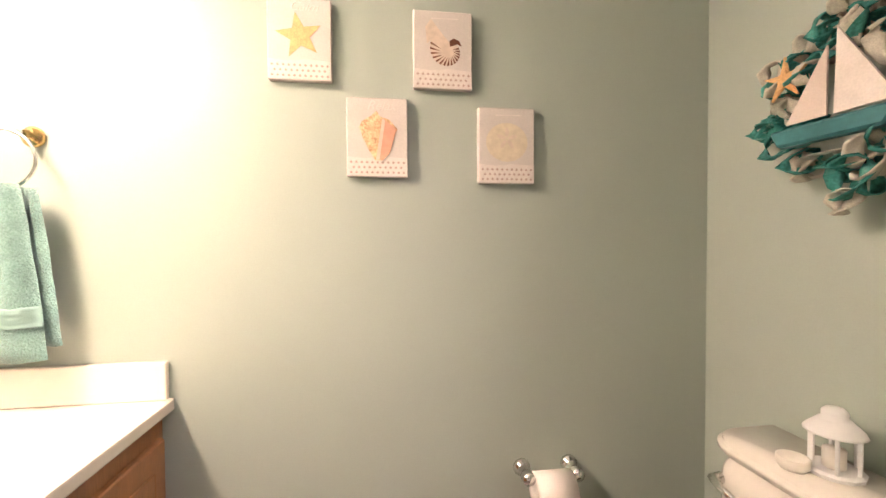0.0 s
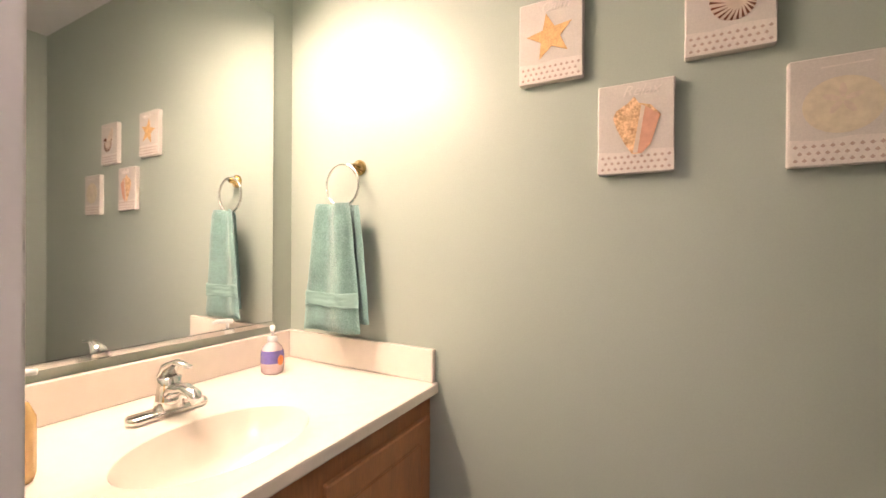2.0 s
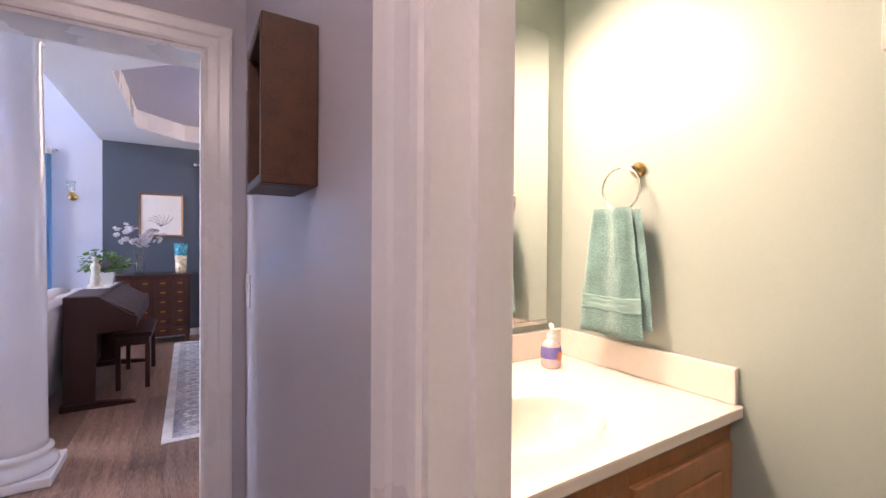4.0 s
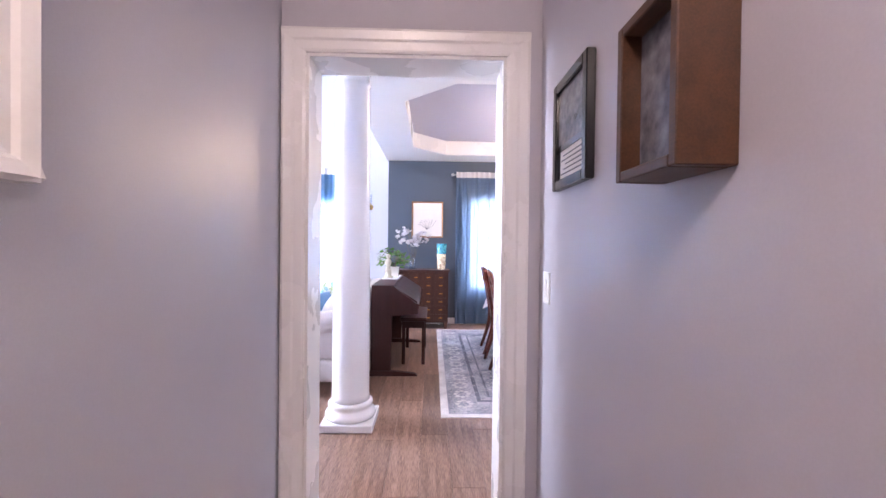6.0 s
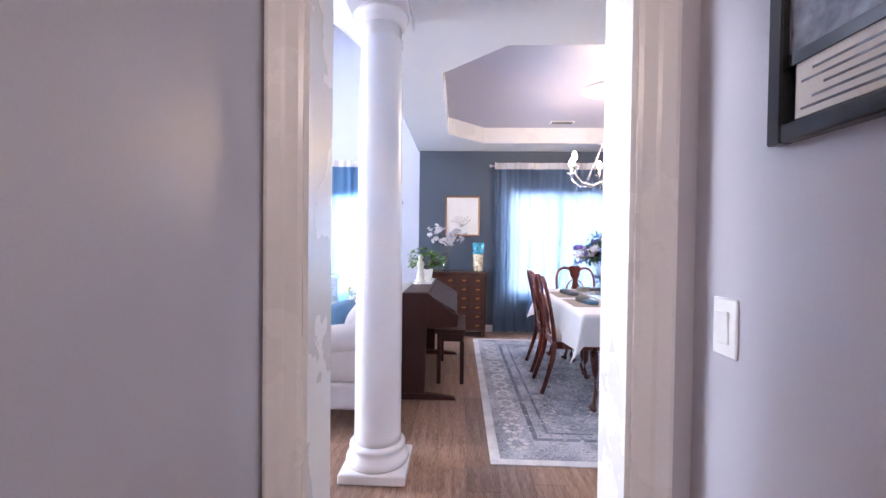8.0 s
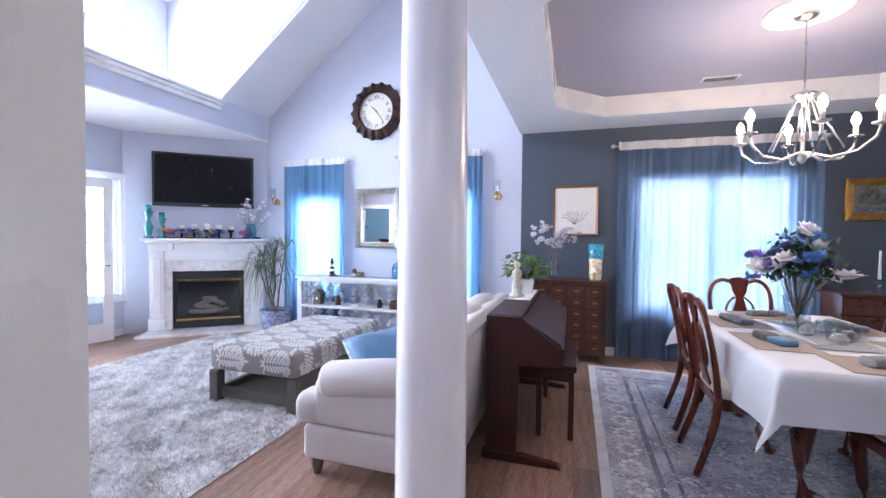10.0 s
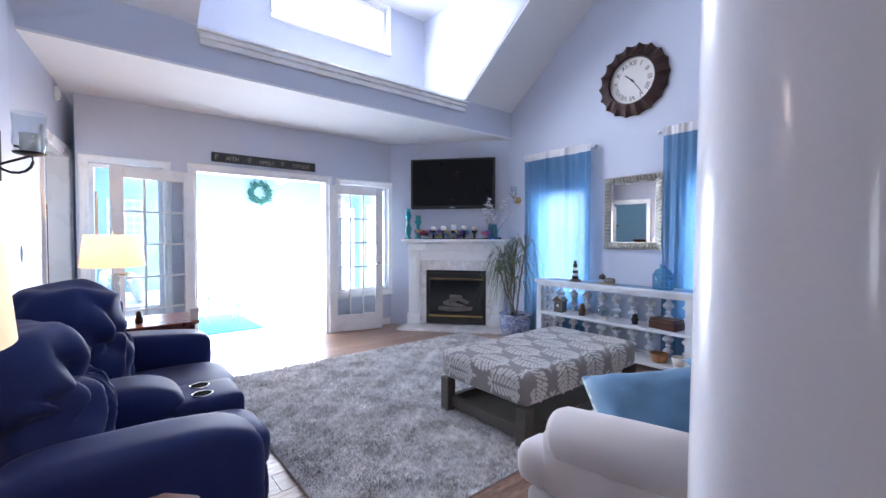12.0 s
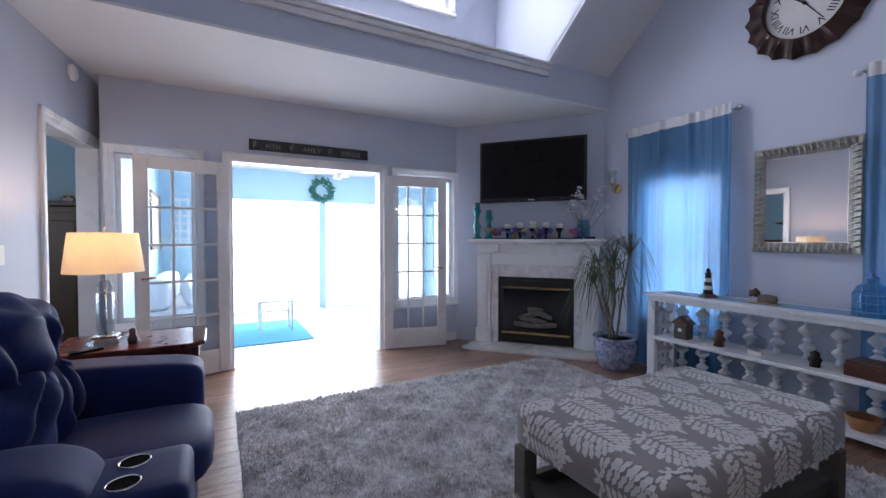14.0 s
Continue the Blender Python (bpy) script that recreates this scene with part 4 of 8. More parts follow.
part("pump", tube([(0, 0, 0.1205), (0, 0, 0.142)], 0.005, 8), M_PLATE, s, "", True)
part("pump_head", tube([(0.014, 0.008, 0.146), (0, 0, 0.148), (-0.026, -0.015, 0.147), (-0.042, -0.024, 0.142)], [0.008, 0.009, 0.007, 0.005], 10), M_PLATE, s, "white pump head", True)
s = thing("lotion_bottle", pose(1.40, 1.02, CT + 0.0005), "amber lotion pump bottle", "bottle")
part("bottle", lathe([(0.032, 0), (0.035, 0.01), (0.035, 0.11), (0.025, 0.135), (0.012, 0.145), (0.012, 0.155)], 20), M_AMBER, s, "", True)
part("pump", tube([(0, 0, 0.1555), (0, 0, 0.19), (0.03, -0.02, 0.19)], [0.01, 0.008, 0.006], 8), M_PLATE, s, "", True)
mz = thing("vanity_mirror", pose(0, 0, 0), "large frameless bathroom wall mirror", "mirror")
part("mirror_glass", box(1.265, 2.155, BM - 0.008, BM - 0.001, 1.012, 2.12, 0.001), M_MIRROR, mz)
part("channel", box(1.265, 2.155, BM - 0.013, BM - 0.001, 0.997, 1.0115), M_CHROME, mz, "chrome mirror channel")
vl = thing("vanity_light", pose(1.60, BM - 0.001, 2.2), "vanity light bar with glowing bulbs above the mirror", "light")
part("bar", box(-0.3, 0.3, -0.04, 0, -0.05, 0.05, 0.006), M_CHROME, vl)
for i in range(4):
    part("bulb", lathe([(0.012, 0.0), (0.02, 0.01), (0.042, 0.045), (0.042, 0.065), (0.03, 0.09), (0.0, 0.1)], 16, pose(-0.225 + 0.15 * i, -0.0405, 0, 90)), M_BULBW, vl, "glowing round bulb", True)
lamp("vanity_bulb_light", "AREA", (1.60, BM - 0.17, 2.16), 15.5, (1.0, 0.78, 0.565), 0.6, (1.66, 0.72, 1.1), 0.1)
# towel on a ring
tr = thing("towel_ring", pose(BX - 0.001, 0.955, 1.553), "chrome towel ring with round rosette", "towel ring")
part("rosette", lathe([(0.026, 0), (0.027, 0.008), (0.02, 0.014), (0.012, 0.02), (0.011, 0.035)], 20, pose(0, 0, 0, 0, -90)), M_BRASS, tr, "", True)
part("post", tube([(-0.03, 0, 0), (-0.05, 0.004, 0.004), (-0.055, 0.012, 0.0)], 0.007, 8), M_CHROME, tr, "", True)
part("ring", tube([(-0.055, 0.03 + 0.07 * math.cos(a * math.pi / 18), -0.064 + 0.07 * math.sin(a * math.pi / 18)) for a in range(36)], 0.0045, 8, True), M_CHROME, tr, "", True)


def towel_sheet(y_c, x, ztop, zbot, wt, wb, t, fold, seed):
    bm = B()
    nu, nv = 14, 18
    rows = []
    for side in (0, 1):
        g = []
        for j in range(nv + 1):
            f = j / nv
            z = ztop + (zbot - ztop) * f
            w = wt + (wb - wt) * f ** 0.8
            row = []
            for i in range(nu + 1):
                u = 2 * i / nu - 1
                y = y_c + u * w / 2
                d = fold * math.sin(u * 4.2 + seed) * (1 - 0.35 * f) + 0.004 * noise.noise(Vector((u * 5, f * 6, seed)))
                th = t * (1 - u ** 6) * (0.5 if j in (0, nv) else 1)
                row.append(bm.verts.new((x + d + (th if side else -th), y, z + 0.006 * noise.noise(Vector((u * 3, 9, seed))))))
            g.append(row)
        rows.append(g)
    for side, g in enumerate(rows):
        for j in range(nv):
            for i in range(nu):
                q = [g[j][i], g[j][i + 1], g[j + 1][i + 1], g[j + 1][i]]
                bm.faces.new(q if side else list(reversed(q)))
    a, b = rows
    for j in range(nv):
        for i in (0, nu):
            bm.faces.new((a[j][i], a[j + 1][i], b[j + 1][i], b[j][i]))
    for i in range(nu):
        for j in (0, nv):
            bm.faces.new((a[j][i], a[j][i + 1], b[j][i + 1], b[j][i]))
    bmesh.ops.recalc_face_normals(bm, faces=bm.faces[:])
    return bm


tw = thing("hand_towel", pose(0, 0, 0), "seafoam green terry hand towel hanging on a ring", "towel")
part("front_fold", towel_sheet(0.995, 2.155, 1.425, 1.005, 0.125, 0.235, 0.012, 0.014, 0.5), M_TOWEL, tw, "", True)
part("back_fold", towel_sheet(0.962, 2.188, 1.42, 1.035, 0.11, 0.20, 0.010, 0.010, 2.2), M_TOWEL, tw, "", True)
part("woven_band", towel_sheet(0.995, 2.152, 1.135, 1.085, 0.212, 0.219, 0.0135, 0.0125, 0.5), M_TOWELBAND, tw, "flat woven band", True)
# canvases
def disc(bm, u, v, r, d0, d1, n=20, ru=None):
    add_prism(bm, [(u + (ru or r) * math.cos(2 * math.pi * i / n), v + r * math.sin(2 * math.pi * i / n)) for i in range(n)], d0, d1, "x")


def canvas(yl, z0, kind, label):
    """Hung on the east wall; local u runs to the viewer's right (towards -y)."""
    w, h, F = 0.168, 0.218, -0.0222
    c = thing("canvas_print", pose(BX - 0.0005, yl, z0, 0, 0, 0), label, "wall art", "shell canvas prints")
    part("canvas", box(-0.022, 0, -w, 0, 0, h, 0.003), M_CANVAS, c)
    def P(o):
        return [(-u, v) for u, v in o]
    part("lace_band", prism(P([(0.002, 0.002), (w - 0.002, 0.002), (w - 0.002, 0.052), (w * 0.6, 0.056), (w * 0.3, 0.050), (0.002, 0.055)]), F, F + 0.0004, "x"), M_LACE, c, "white lace pattern band")
    bm = B()
    for r in range(3):
        for k in range(11):
            u, vv = 0.012 + k * 0.0145 + (r % 2) * 0.007, 0.011 + r * 0.014
            if u < w - 0.006:
                add_prism(bm, P([(u - 0.0045, vv), (u, vv - 0.0035), (u + 0.0045, vv), (u, vv + 0.005)]), F - 0.0004, F - 0.0001, "x")
    part("lace_pattern", bm, M_LACEDOT, c)
    word = {"star": "Calm", "conch": "Relax"}.get(kind)
    if word:
        text_part("script_word", word, 0.036, Matrix.Translation((F - 0.0006, -0.095, h - 0.022)) @ pose(0, 0, 0, 90, 0, -90), M_LACE, c, "faint white script word", 0.4)
    else:
        part("script_line", prism(P([(0.05, h - 0.024), (0.13, h - 0.022), (0.128, h - 0.019), (0.052, h - 0.021)]), F - 0.0003, F, "x"), M_LACE, c, "faint white script line")
    cu, cv = w / 2, 0.118
    if kind == "star":
        pts = []
        for i in range(10):
            a = radians(100 + 36 * i)
            r = 0.064 if i % 2 == 0 else 0.027
            pts.append((cu + r * math.cos(a), cv + r * math.sin(a)))
        part("starfish", prism(P(pts), F - 0.002, F - 0.0006, "x", 0.0005), M_STAR, c, "painted golden starfish")
    elif kind == "conch":
        o = [(0.035, 0.135), (0.042, 0.152), (0.068, 0.168), (0.082, 0.182), (0.092, 0.166), (0.118, 0.158), (0.140, 0.132), (0.125, 0.10), (0.118, 0.065), (0.098, 0.045), (0.078, 0.045), (0.062, 0.07), (0.045, 0.105)]
        part("conch", prism(P(o), F - 0.0016, F - 0.0006, "x"), M_CONCH, c, "painted orange speckled conch shell")
        part("shell_lip", prism(P([(0.104, 0.158), (0.138, 0.132), (0.120, 0.07), (0.100, 0.045), (0.090, 0.047)]), F - 0.002, F - 0.0017, "x"), M_CONCHIN, c, "peach shell lip")
        part("shell_ridge", prism(P([(0.098, 0.160), (0.106, 0.156), (0.090, 0.047), (0.080, 0.047)]), F - 0.0025, F - 0.0021, "x"), M_SHELLPALE, c)
    elif kind == "nautilus":
        sc, sv = cu + 0.016, cv - 0.012
        rad = lambda a: 0.058 * math.exp(-0.16 * a)
        spiral = [(sc + rad(a) * math.cos(2.6 + a), sv + rad(a) * math.sin(2.6 + a)) for a in [k * 0.26 for k in range(24)]]
        part("nautilus", prism(P([(sc - 0.062, sv + 0.018), (sc - 0.066, sv + 0.065), (sc - 0.05, sv + 0.088), (sc - 0.022, sv + 0.052)] + spiral[20:12:-1] + spiral[12::-1]), F - 0.0011, F - 0.0005, "x"), M_SHELLPALE, c, "painted pale nautilus shell")
        bm = B()
        for k in range(15):
            a = 0.15 + k * 0.27
            r0, r1 = rad(a) * 0.42, rad(a) * 0.99
            wdt = 0.10 + 0.006 * k
            add_prism(bm, P([(sc + r0 * math.cos(2.75 + a), sv + r0 * math.sin(2.75 + a)), (sc + r1 * math.cos(2.55 + a), sv + r1 * math.sin(2.55 + a)), (sc + r1 * math.cos(2.55 + a + wdt), sv + r1 * math.sin(2.55 + a + wdt))]), F - 0.0018, F - 0.0013, "x")
        add_prism(bm, P([(sc + 0.004, sv + 0.012), (sc + 0.002, sv + 0.028), (sc + 0.014, sv + 0.036), (sc + 0.03, sv + 0.03), (sc + 0.038, sv + 0.014), (sc + 0.024, sv + 0.02)]), F - 0.0022, F - 0.0019, "x")
        part("shell_stripes", bm, M_SHELLDARK, c, "dark brown shell stripes")
    else:
        bm = B()
        disc(bm, -cu, cv, 0.056, F - 0.0014, F - 0.0006, 28, 0.062)
        part("sand_dollar", bm, M_DOLLAR, c, "painted pale sand dollar")
        bm = B()
        for i in range(5):
            a = radians(90 + 72 * i)
            m_ = (cu + 0.018 * math.cos(a), cv + 0.01 + 0.018 * math.sin(a))
            pts = [(m_[0] + 0.015 * math.cos(t) * math.cos(a) - 0.006 * math.sin(t) * math.sin(a), m_[1] + 0.015 * math.cos(t) * math.sin(a) + 0.006 * math.sin(t) * math.cos(a)) for t in [j * math.pi / 4 for j in range(8)]]
            add_prism(bm, P(pts), F - 0.0019, F - 0.0015, "x")
        part("petal_marks", bm, M_SHELLPALE, c)
    return c


canvas(0.386, 1.722, "star", "grey canvas print of a golden starfish on the wall")
canvas(0.181, 1.465, "conch", "grey canvas print of an orange conch shell on the wall")
canvas(-0.005, 1.716, "nautilus", "grey canvas print of a striped nautilus on the wall")
canvas(-0.191, 1.452, "dollar", "grey canvas print of a sand dollar on the wall")
# toilet
t = thing("toilet", pose(1.75, BT + 0.02, 0) @ Matrix.Diagonal((1, 1, 1.067, 1)), "white porcelain toilet with a closed tank", "toilet")
part("tank", box(-0.235, 0.235, 0.0, 0.19, 0.38, 0.715, 0.06, 4), M_PORC, t, "", True)
lid = [(-0.25, -0.008), (0.25, -0.008)] + [(sg * 0.16 + 0.09 * math.cos(radians(a)), 0.115 + 0.09 * math.sin(radians(a))) for sg, a0 in ((1, 0), (-1, 90)) for a in range(a0, a0 + 91, 10)]
bm = B()
add_prism(bm, lid, 0.7155, 0.75, "z")
bmesh.ops.bevel(bm, geom=[e for e in bm.edges if abs(e.verts[0].co.z - e.verts[1].co.z) < 1e-5], offset=0.012, segments=3, affect="EDGES")
part("tank_lid", bm, M_PORC, t, "", True)
lv = part("flush_lever", tube([(0.20, 0.19, 0.655), (0.20, 0.21, 0.655), (0.17, 0.218, 0.65), (0.12, 0.218, 0.645)], [0.014, 0.012, 0.009, 0.007], 10), M_CHROME, t, "chrome flush lever", True)
part("bowl", lathe([(0.11, 0), (0.12, 0.05), (0.10, 0.15), (0.15, 0.30), (0.185, 0.38), (0.17, 0.395), (0.14, 0.37)], 26, Matrix.Translation((0, 0.42, 0)) @ Matrix.Diagonal((1, 1.3, 1, 1)), True), M_PORC, t, "", True)
part("seat_lid", lathe([(0.185, 0.396), (0.19, 0.405), (0.185, 0.42), (0.0, 0.425)], 26, Matrix.Translation((0, 0.42, 0)) @ Matrix.Diagonal((1, 1.3, 1, 1))), M_PORC, t, "", True)
ln = thing("candle_lantern", pose(1.775, BT + 0.105, 0.8008, 0, 0, 15), "small white candle lantern on the toilet tank", "lantern")
part("base", lathe([(0.05, 0), (0.052, 0.008), (0.045, 0.012)], 12), M_PLATE, ln)
for i in range(6):
    a = math.pi / 3 * i
    part("bar", box(-0.003, 0.003, -0.003, 0.003, 0.012, 0.085), M_PLATE, ln, m=pose(0.042 * math.cos(a), 0.042 * math.sin(a), 0))
part("roof", lathe([(0.052, 0.085), (0.05, 0.09), (0.028, 0.112), (0.022, 0.115), (0.022, 0.128), (0.016, 0.135), (0.0, 0.136)], 18), M_PLATE, ln, "", True)
part("candle", lathe([(0.02, 0.0125), (0.02, 0.05), (0.0, 0.05)], 12), M_WAX, ln, "", True)
cd = thing("candle_holder", pose(1.80, BT + 0.175, 0.8008), "small cream tealight holder on the tank", "candle")
part("cup", lathe([(0.022, 0), (0.03, 0.01), (0.03, 0.026), (0.024, 0.026), (0.022, 0.016), (0, 0.016)], 16), M_WAX, cd, "", True)
tp = thing("toilet_paper_holder", pose(BX - 0.001, -0.40, 0.60), "chrome toilet paper holder with a roll", "paper holder")
for dy in (-0.075, 0.075):
    part("post", lathe([(0.026, 0), (0.026, 0.008), (0.016, 0.014), (0.012, 0.04), (0.02, 0.055), (0.018, 0.075), (0.0, 0.08)], 16, pose(0, dy, 0, 0, -90)), M_CHROME, tp, "", True)
part("paper_roll", lathe([(0.02, -0.055), (0.055, -0.055), (0.055, 0.055), (0.02, 0.055)], 26, pose(-0.066, 0, -0.042, 90)), M_TISSUE, tp, "white paper roll", True)
part("paper_sheet", box(-0.123, -0.121, -0.055, 0.055, -0.15, -0.042), M_TISSUE, tp)
# sailing wreath on the toilet wall
wr = thing("ribbon_wreath", pose(1.786, BT + 0.001, 1.58), "teal mesh ribbon wreath with sailboat and starfish", "wreath")
random.seed(11)
bm, bm2 = B(), B()
for i in range(80):
    a = random.uniform(0, 2 * math.pi)
    r = random.gauss(0.155, 0.022)
    c = Vector((r * math.cos(a), random.uniform(0.02, 0.085), r * math.sin(a)))
    lo = random.uniform(0.025, 0.05)
    rot = Euler((random.uniform(0, 3), random.uniform(0, 3), random.uniform(0, 3))).to_matrix()
    pts = [c + rot @ Vector((lo * math.cos(t), lo * 0.6 * math.sin(t), 0.012 * math.sin(2 * t))) for t in [k * math.pi / 6 for k in range(12)]]
    tgt = bm if random.random() < 0.62 else bm2
    add_tube(tgt, pts, 0.017, 6, True, 0.16)
tagged(part("mesh_ribbon", bm, M_TULLE, wr, "", True), kind="stuff")
tagged(part("burlap_ribbon", bm2, M_BURLAP, wr, "", True), "tan burlap ribbon loops", kind="stuff")
part("boat_hull", prism([(-0.13, -0.045), (0.13, -0.045), (0.11, -0.085), (-0.10, -0.085)], 0.09, 0.125, "y", 0.006), M_BOAT, wr, "teal wooden boat hull")
part("sail", prism([(0.0, -0.035), (-0.11, -0.035), (-0.005, 0.14)], 0.10, 0.106, "y"), M_LACE, wr, "pale cloth sail")
part("small_sail", prism([(0.012, -0.035), (0.10, -0.035), (0.012, 0.11)], 0.104, 0.109, "y"), M_SAND, wr, "pale cloth sail")
part("starfish", prism([(0.11 + (0.055 if i % 2 == 0 else 0.016) * math.cos(radians(90 + 36 * i)), 0.075 + (0.055 if i % 2 == 0 else 0.016) * math.sin(radians(90 + 36 * i))) for i in range(10)], 0.095, 0.107, "y", 0.003), M_STAR, wr, "orange starfish")

# ---- hallway ----
fr = thing("shadow_box_frame", pose(HR - 0.0005, 0, 0), "deep walnut shadow box frame on the hallway wall", "picture frame")
y0, y1, z0, z1, dp = 0.825, 1.01, 1.397, 1.67, 0.09
part("frame", box(-dp, 0, y0, y0 + 0.018, z0, z1, 0.002), M_DARKWOOD, fr)
part("frame", box(-dp, 0, y1 - 0.018, y1, z0, z1, 0.002), M_DARKWOOD, fr)
part("frame", box(-dp, 0, y0 + 0.0185, y1 - 0.0185, z0, z0 + 0.018, 0.002), M_DARKWOOD, fr)
part("frame", box(-dp, 0, y0 + 0.0185, y1 - 0.0185, z1 - 0.018, z1, 0.002), M_DARKWOOD, fr)
part("backing", box(-0.055, -0.005, y0 + 0.0185, y1 - 0.0185, z0 + 0.0185, z1 - 0.0185), M_PHOTO, fr, "grey textured backing")
fr = thing("certificate_frame", pose(HR - 0.0005, 0, 0), "black framed photo with a white caption card", "picture frame")
y0, y1, z0, z1 = 1.335, 1.63, 1.46, 1.80
for a in ((y0, y0 + 0.03, z0, z1), (y1 - 0.03, y1, z0, z1), (y0 + 0.0305, y1 - 0.0305, z0, z0 + 0.03), (y0 + 0.0305, y1 - 0.0305, z1 - 0.03, z1)):
    part("frame", box(-0.026, 0, *a, 0.003), M_BLACK, fr)
part("photo", box(-0.014, -0.004, y0 + 0.0305, y1 - 0.0305, z0 + 0.14, z1 - 0.0305), M_PHOTO, fr)
part("mat_bar", box(-0.016, -0.004, y0 + 0.0305, y1 - 0.0305, z0 + 0.12, z0 + 0.1395), M_BLACK, fr)
part("caption_card", box(-0.013, -0.004, y0 + 0.045, y1 - 0.045, z0 + 0.035, z0 + 0.1195), M_PAPER, fr, "white caption card")
bm = B()
for i in range(5):
    add_box(bm, -0.0138, -0.0132, y0 + 0.055, y1 - 0.055 - 0.02 * (i % 3), z0 + 0.045 + i * 0.014, z0 + 0.049 + i * 0.014)
part("caption_lines", bm, M_PHOTO, fr)
fr = thing("white_framed_painting", pose(HL + 0.0005, 0, 0), "dark landscape print in a wide white frame", "picture frame")
y0, y1, z0, z1 = 0.16, 0.866, 1.362, 1.90
bm = B()
for (a, b, sd) in (((0, y0, z0), (0, y1, z0), (0, 0, 1)), ((0, y0, z1), (0, y1, z1), (0, 0, -1)), ((0, y0, z0 + 0.0005), (0, y0, z1), (0, 1, 0)), ((0, y1, z0 + 0.0005), (0, y1, z1), (0, -1, 0))):
    casing_bar(bm, a, b, 0.062, 0.04, (1, 0, 0), sd)
part("frame", bm, M_TRIM, fr)
part("painting", box(0.001, 0.012, y0 + 0.055, y1 - 0.055, z0 + 0.055, z1 - 0.055), M_GREYART, fr, "dark moody landscape print")


def switch_plate(m, label, n=1):
    s_ = thing("light_switch", m, label, "light switch")
    part("plate", box(-0.036 * n, 0.036 * n, -0.006, 0, -0.058, 0.058, 0.002), M_PLATE, s_)
    for i in range(n):
        part("rocker", box(-0.016, 0.016, -0.009, -0.0062, -0.033, 0.033, 0.001), M_PLATE, s_, m=pose((i - (n - 1) / 2) * 0.072, 0, 0, 3))
    return s_


switch_plate(pose(HR - 0.0005, 1.76, 1.13, 0, 0, -90), "white wall switch beside the hallway door")
switch_plate(pose(4.0995, 6.45, 1.22, 0, 0, -90), "white wall switch by the dining wall")
turned(switch_plate(pose(-3.78, SL + 0.0005, 1.20, 0, 0, 180), "white double wall switch near the doorway", 2))
hl = thing("ceiling_light", pose(0.52, -0.35, CE), "frosted glass hallway ceiling light", "light")
part("rim", lathe([(0.16, -0.02), (0.16, 0)], 28), M_NICKEL, hl, "", True)
part("dome", lathe([(0.155, -0.0205), (0.14, -0.055), (0.09, -0.085), (0.0, -0.10)], 28), glow("frosted_dome", (1.0, 0.85, 0.68), 2.5), hl, "", True)
lamp("hall_light", "POINT", (0.52, -0.35, 2.40), 14, (1.0, 0.84, 0.72), 0.12)

# ---- living room ----
def rot_z(x, y, z, a):
    return pose(x, y, z, 0, 0, a)


# french door leaves, folded back against the sidelights
def french_leaf(m, sgn, label):
    """Local x runs from the hinge along the leaf; thickness in y."""
    wd, ht, st, th = 0.755, 2.03, 0.105, 0.04
    d = thing("french_door", m, label, "french door", "french doors")
    y0, y1 = -th / 2, th / 2
    part("stile", box(0, st, y0, y1, 0.01, ht, 0.003), M_TRIM, d)
    part("stile", box(wd - st, wd, y0, y1, 0.01, ht, 0.003), M_TRIM, d)
    part("rail", box(st + 0.0005, wd - st - 0.0005, y0, y1, 0.01, 0.24, 0.003), M_TRIM, d)
    part("rail", box(st + 0.0005, wd - st - 0.0005, y0, y1, ht - 0.12, ht, 0.003), M_TRIM, d)
    gx0, gx1, gz0, gz1 = st, wd - st, 0.24, ht - 0.12
    for i in (1, 2):
        x = gx0 + (gx1 - gx0) * i / 3
        part("muntin", box(x - 0.011, x + 0.011, y0 + 0.006, y1 - 0.006, gz0 + 0.0005, gz1 - 0.0005, 0.003), M_TRIM, d)
    for j in range(1, 5):
        z = gz0 + (gz1 - gz0) * j / 5
        part("muntin", box(gx0 + 0.0005, gx1 - 0.0005, y0 + 0.008, y1 - 0.008, z - 0.011, z + 0.011, 0.003), M_TRIM, d)
    pane = mesh_of("pane", box(0.012, (gx1 - gx0) / 3 - 0.012, -0.002, 0.002, 0.012, (gz1 - gz0) / 5 - 0.012), M_GLASS)
    for i in range(3):
        for j in range(5):
            o = new("pane", pane)
            o.parent = d
            o.location = (gx0 + (gx1 - gx0) * i / 3, 0, gz0 + (gz1 - gz0) * j / 5)
            o.visible_shadow = False
    for s_ in (-1, 1):
        part("door_handle", tube([(wd - 0.055, s_ * 0.02, 0.95), (wd - 0.055, s_ * 0.05, 0.95), (wd - 0.075, s_ * 0.055, 0.95), (wd - 0.15, s_ * 0.055, 0.955)], [0.012, 0.009, 0.009, 0.007], 8), M_BRASS, d, "brass lever handle", True)
    return d


french_leaf(rot_z(W + 0.035, 4.80, 0, 78), 1, "open white fifteen-pane french door with brass handle")
french_leaf(rot_z(W + 0.035, 3.20, 0, -76), -1, "open white fifteen-pane french door against a sidelight")
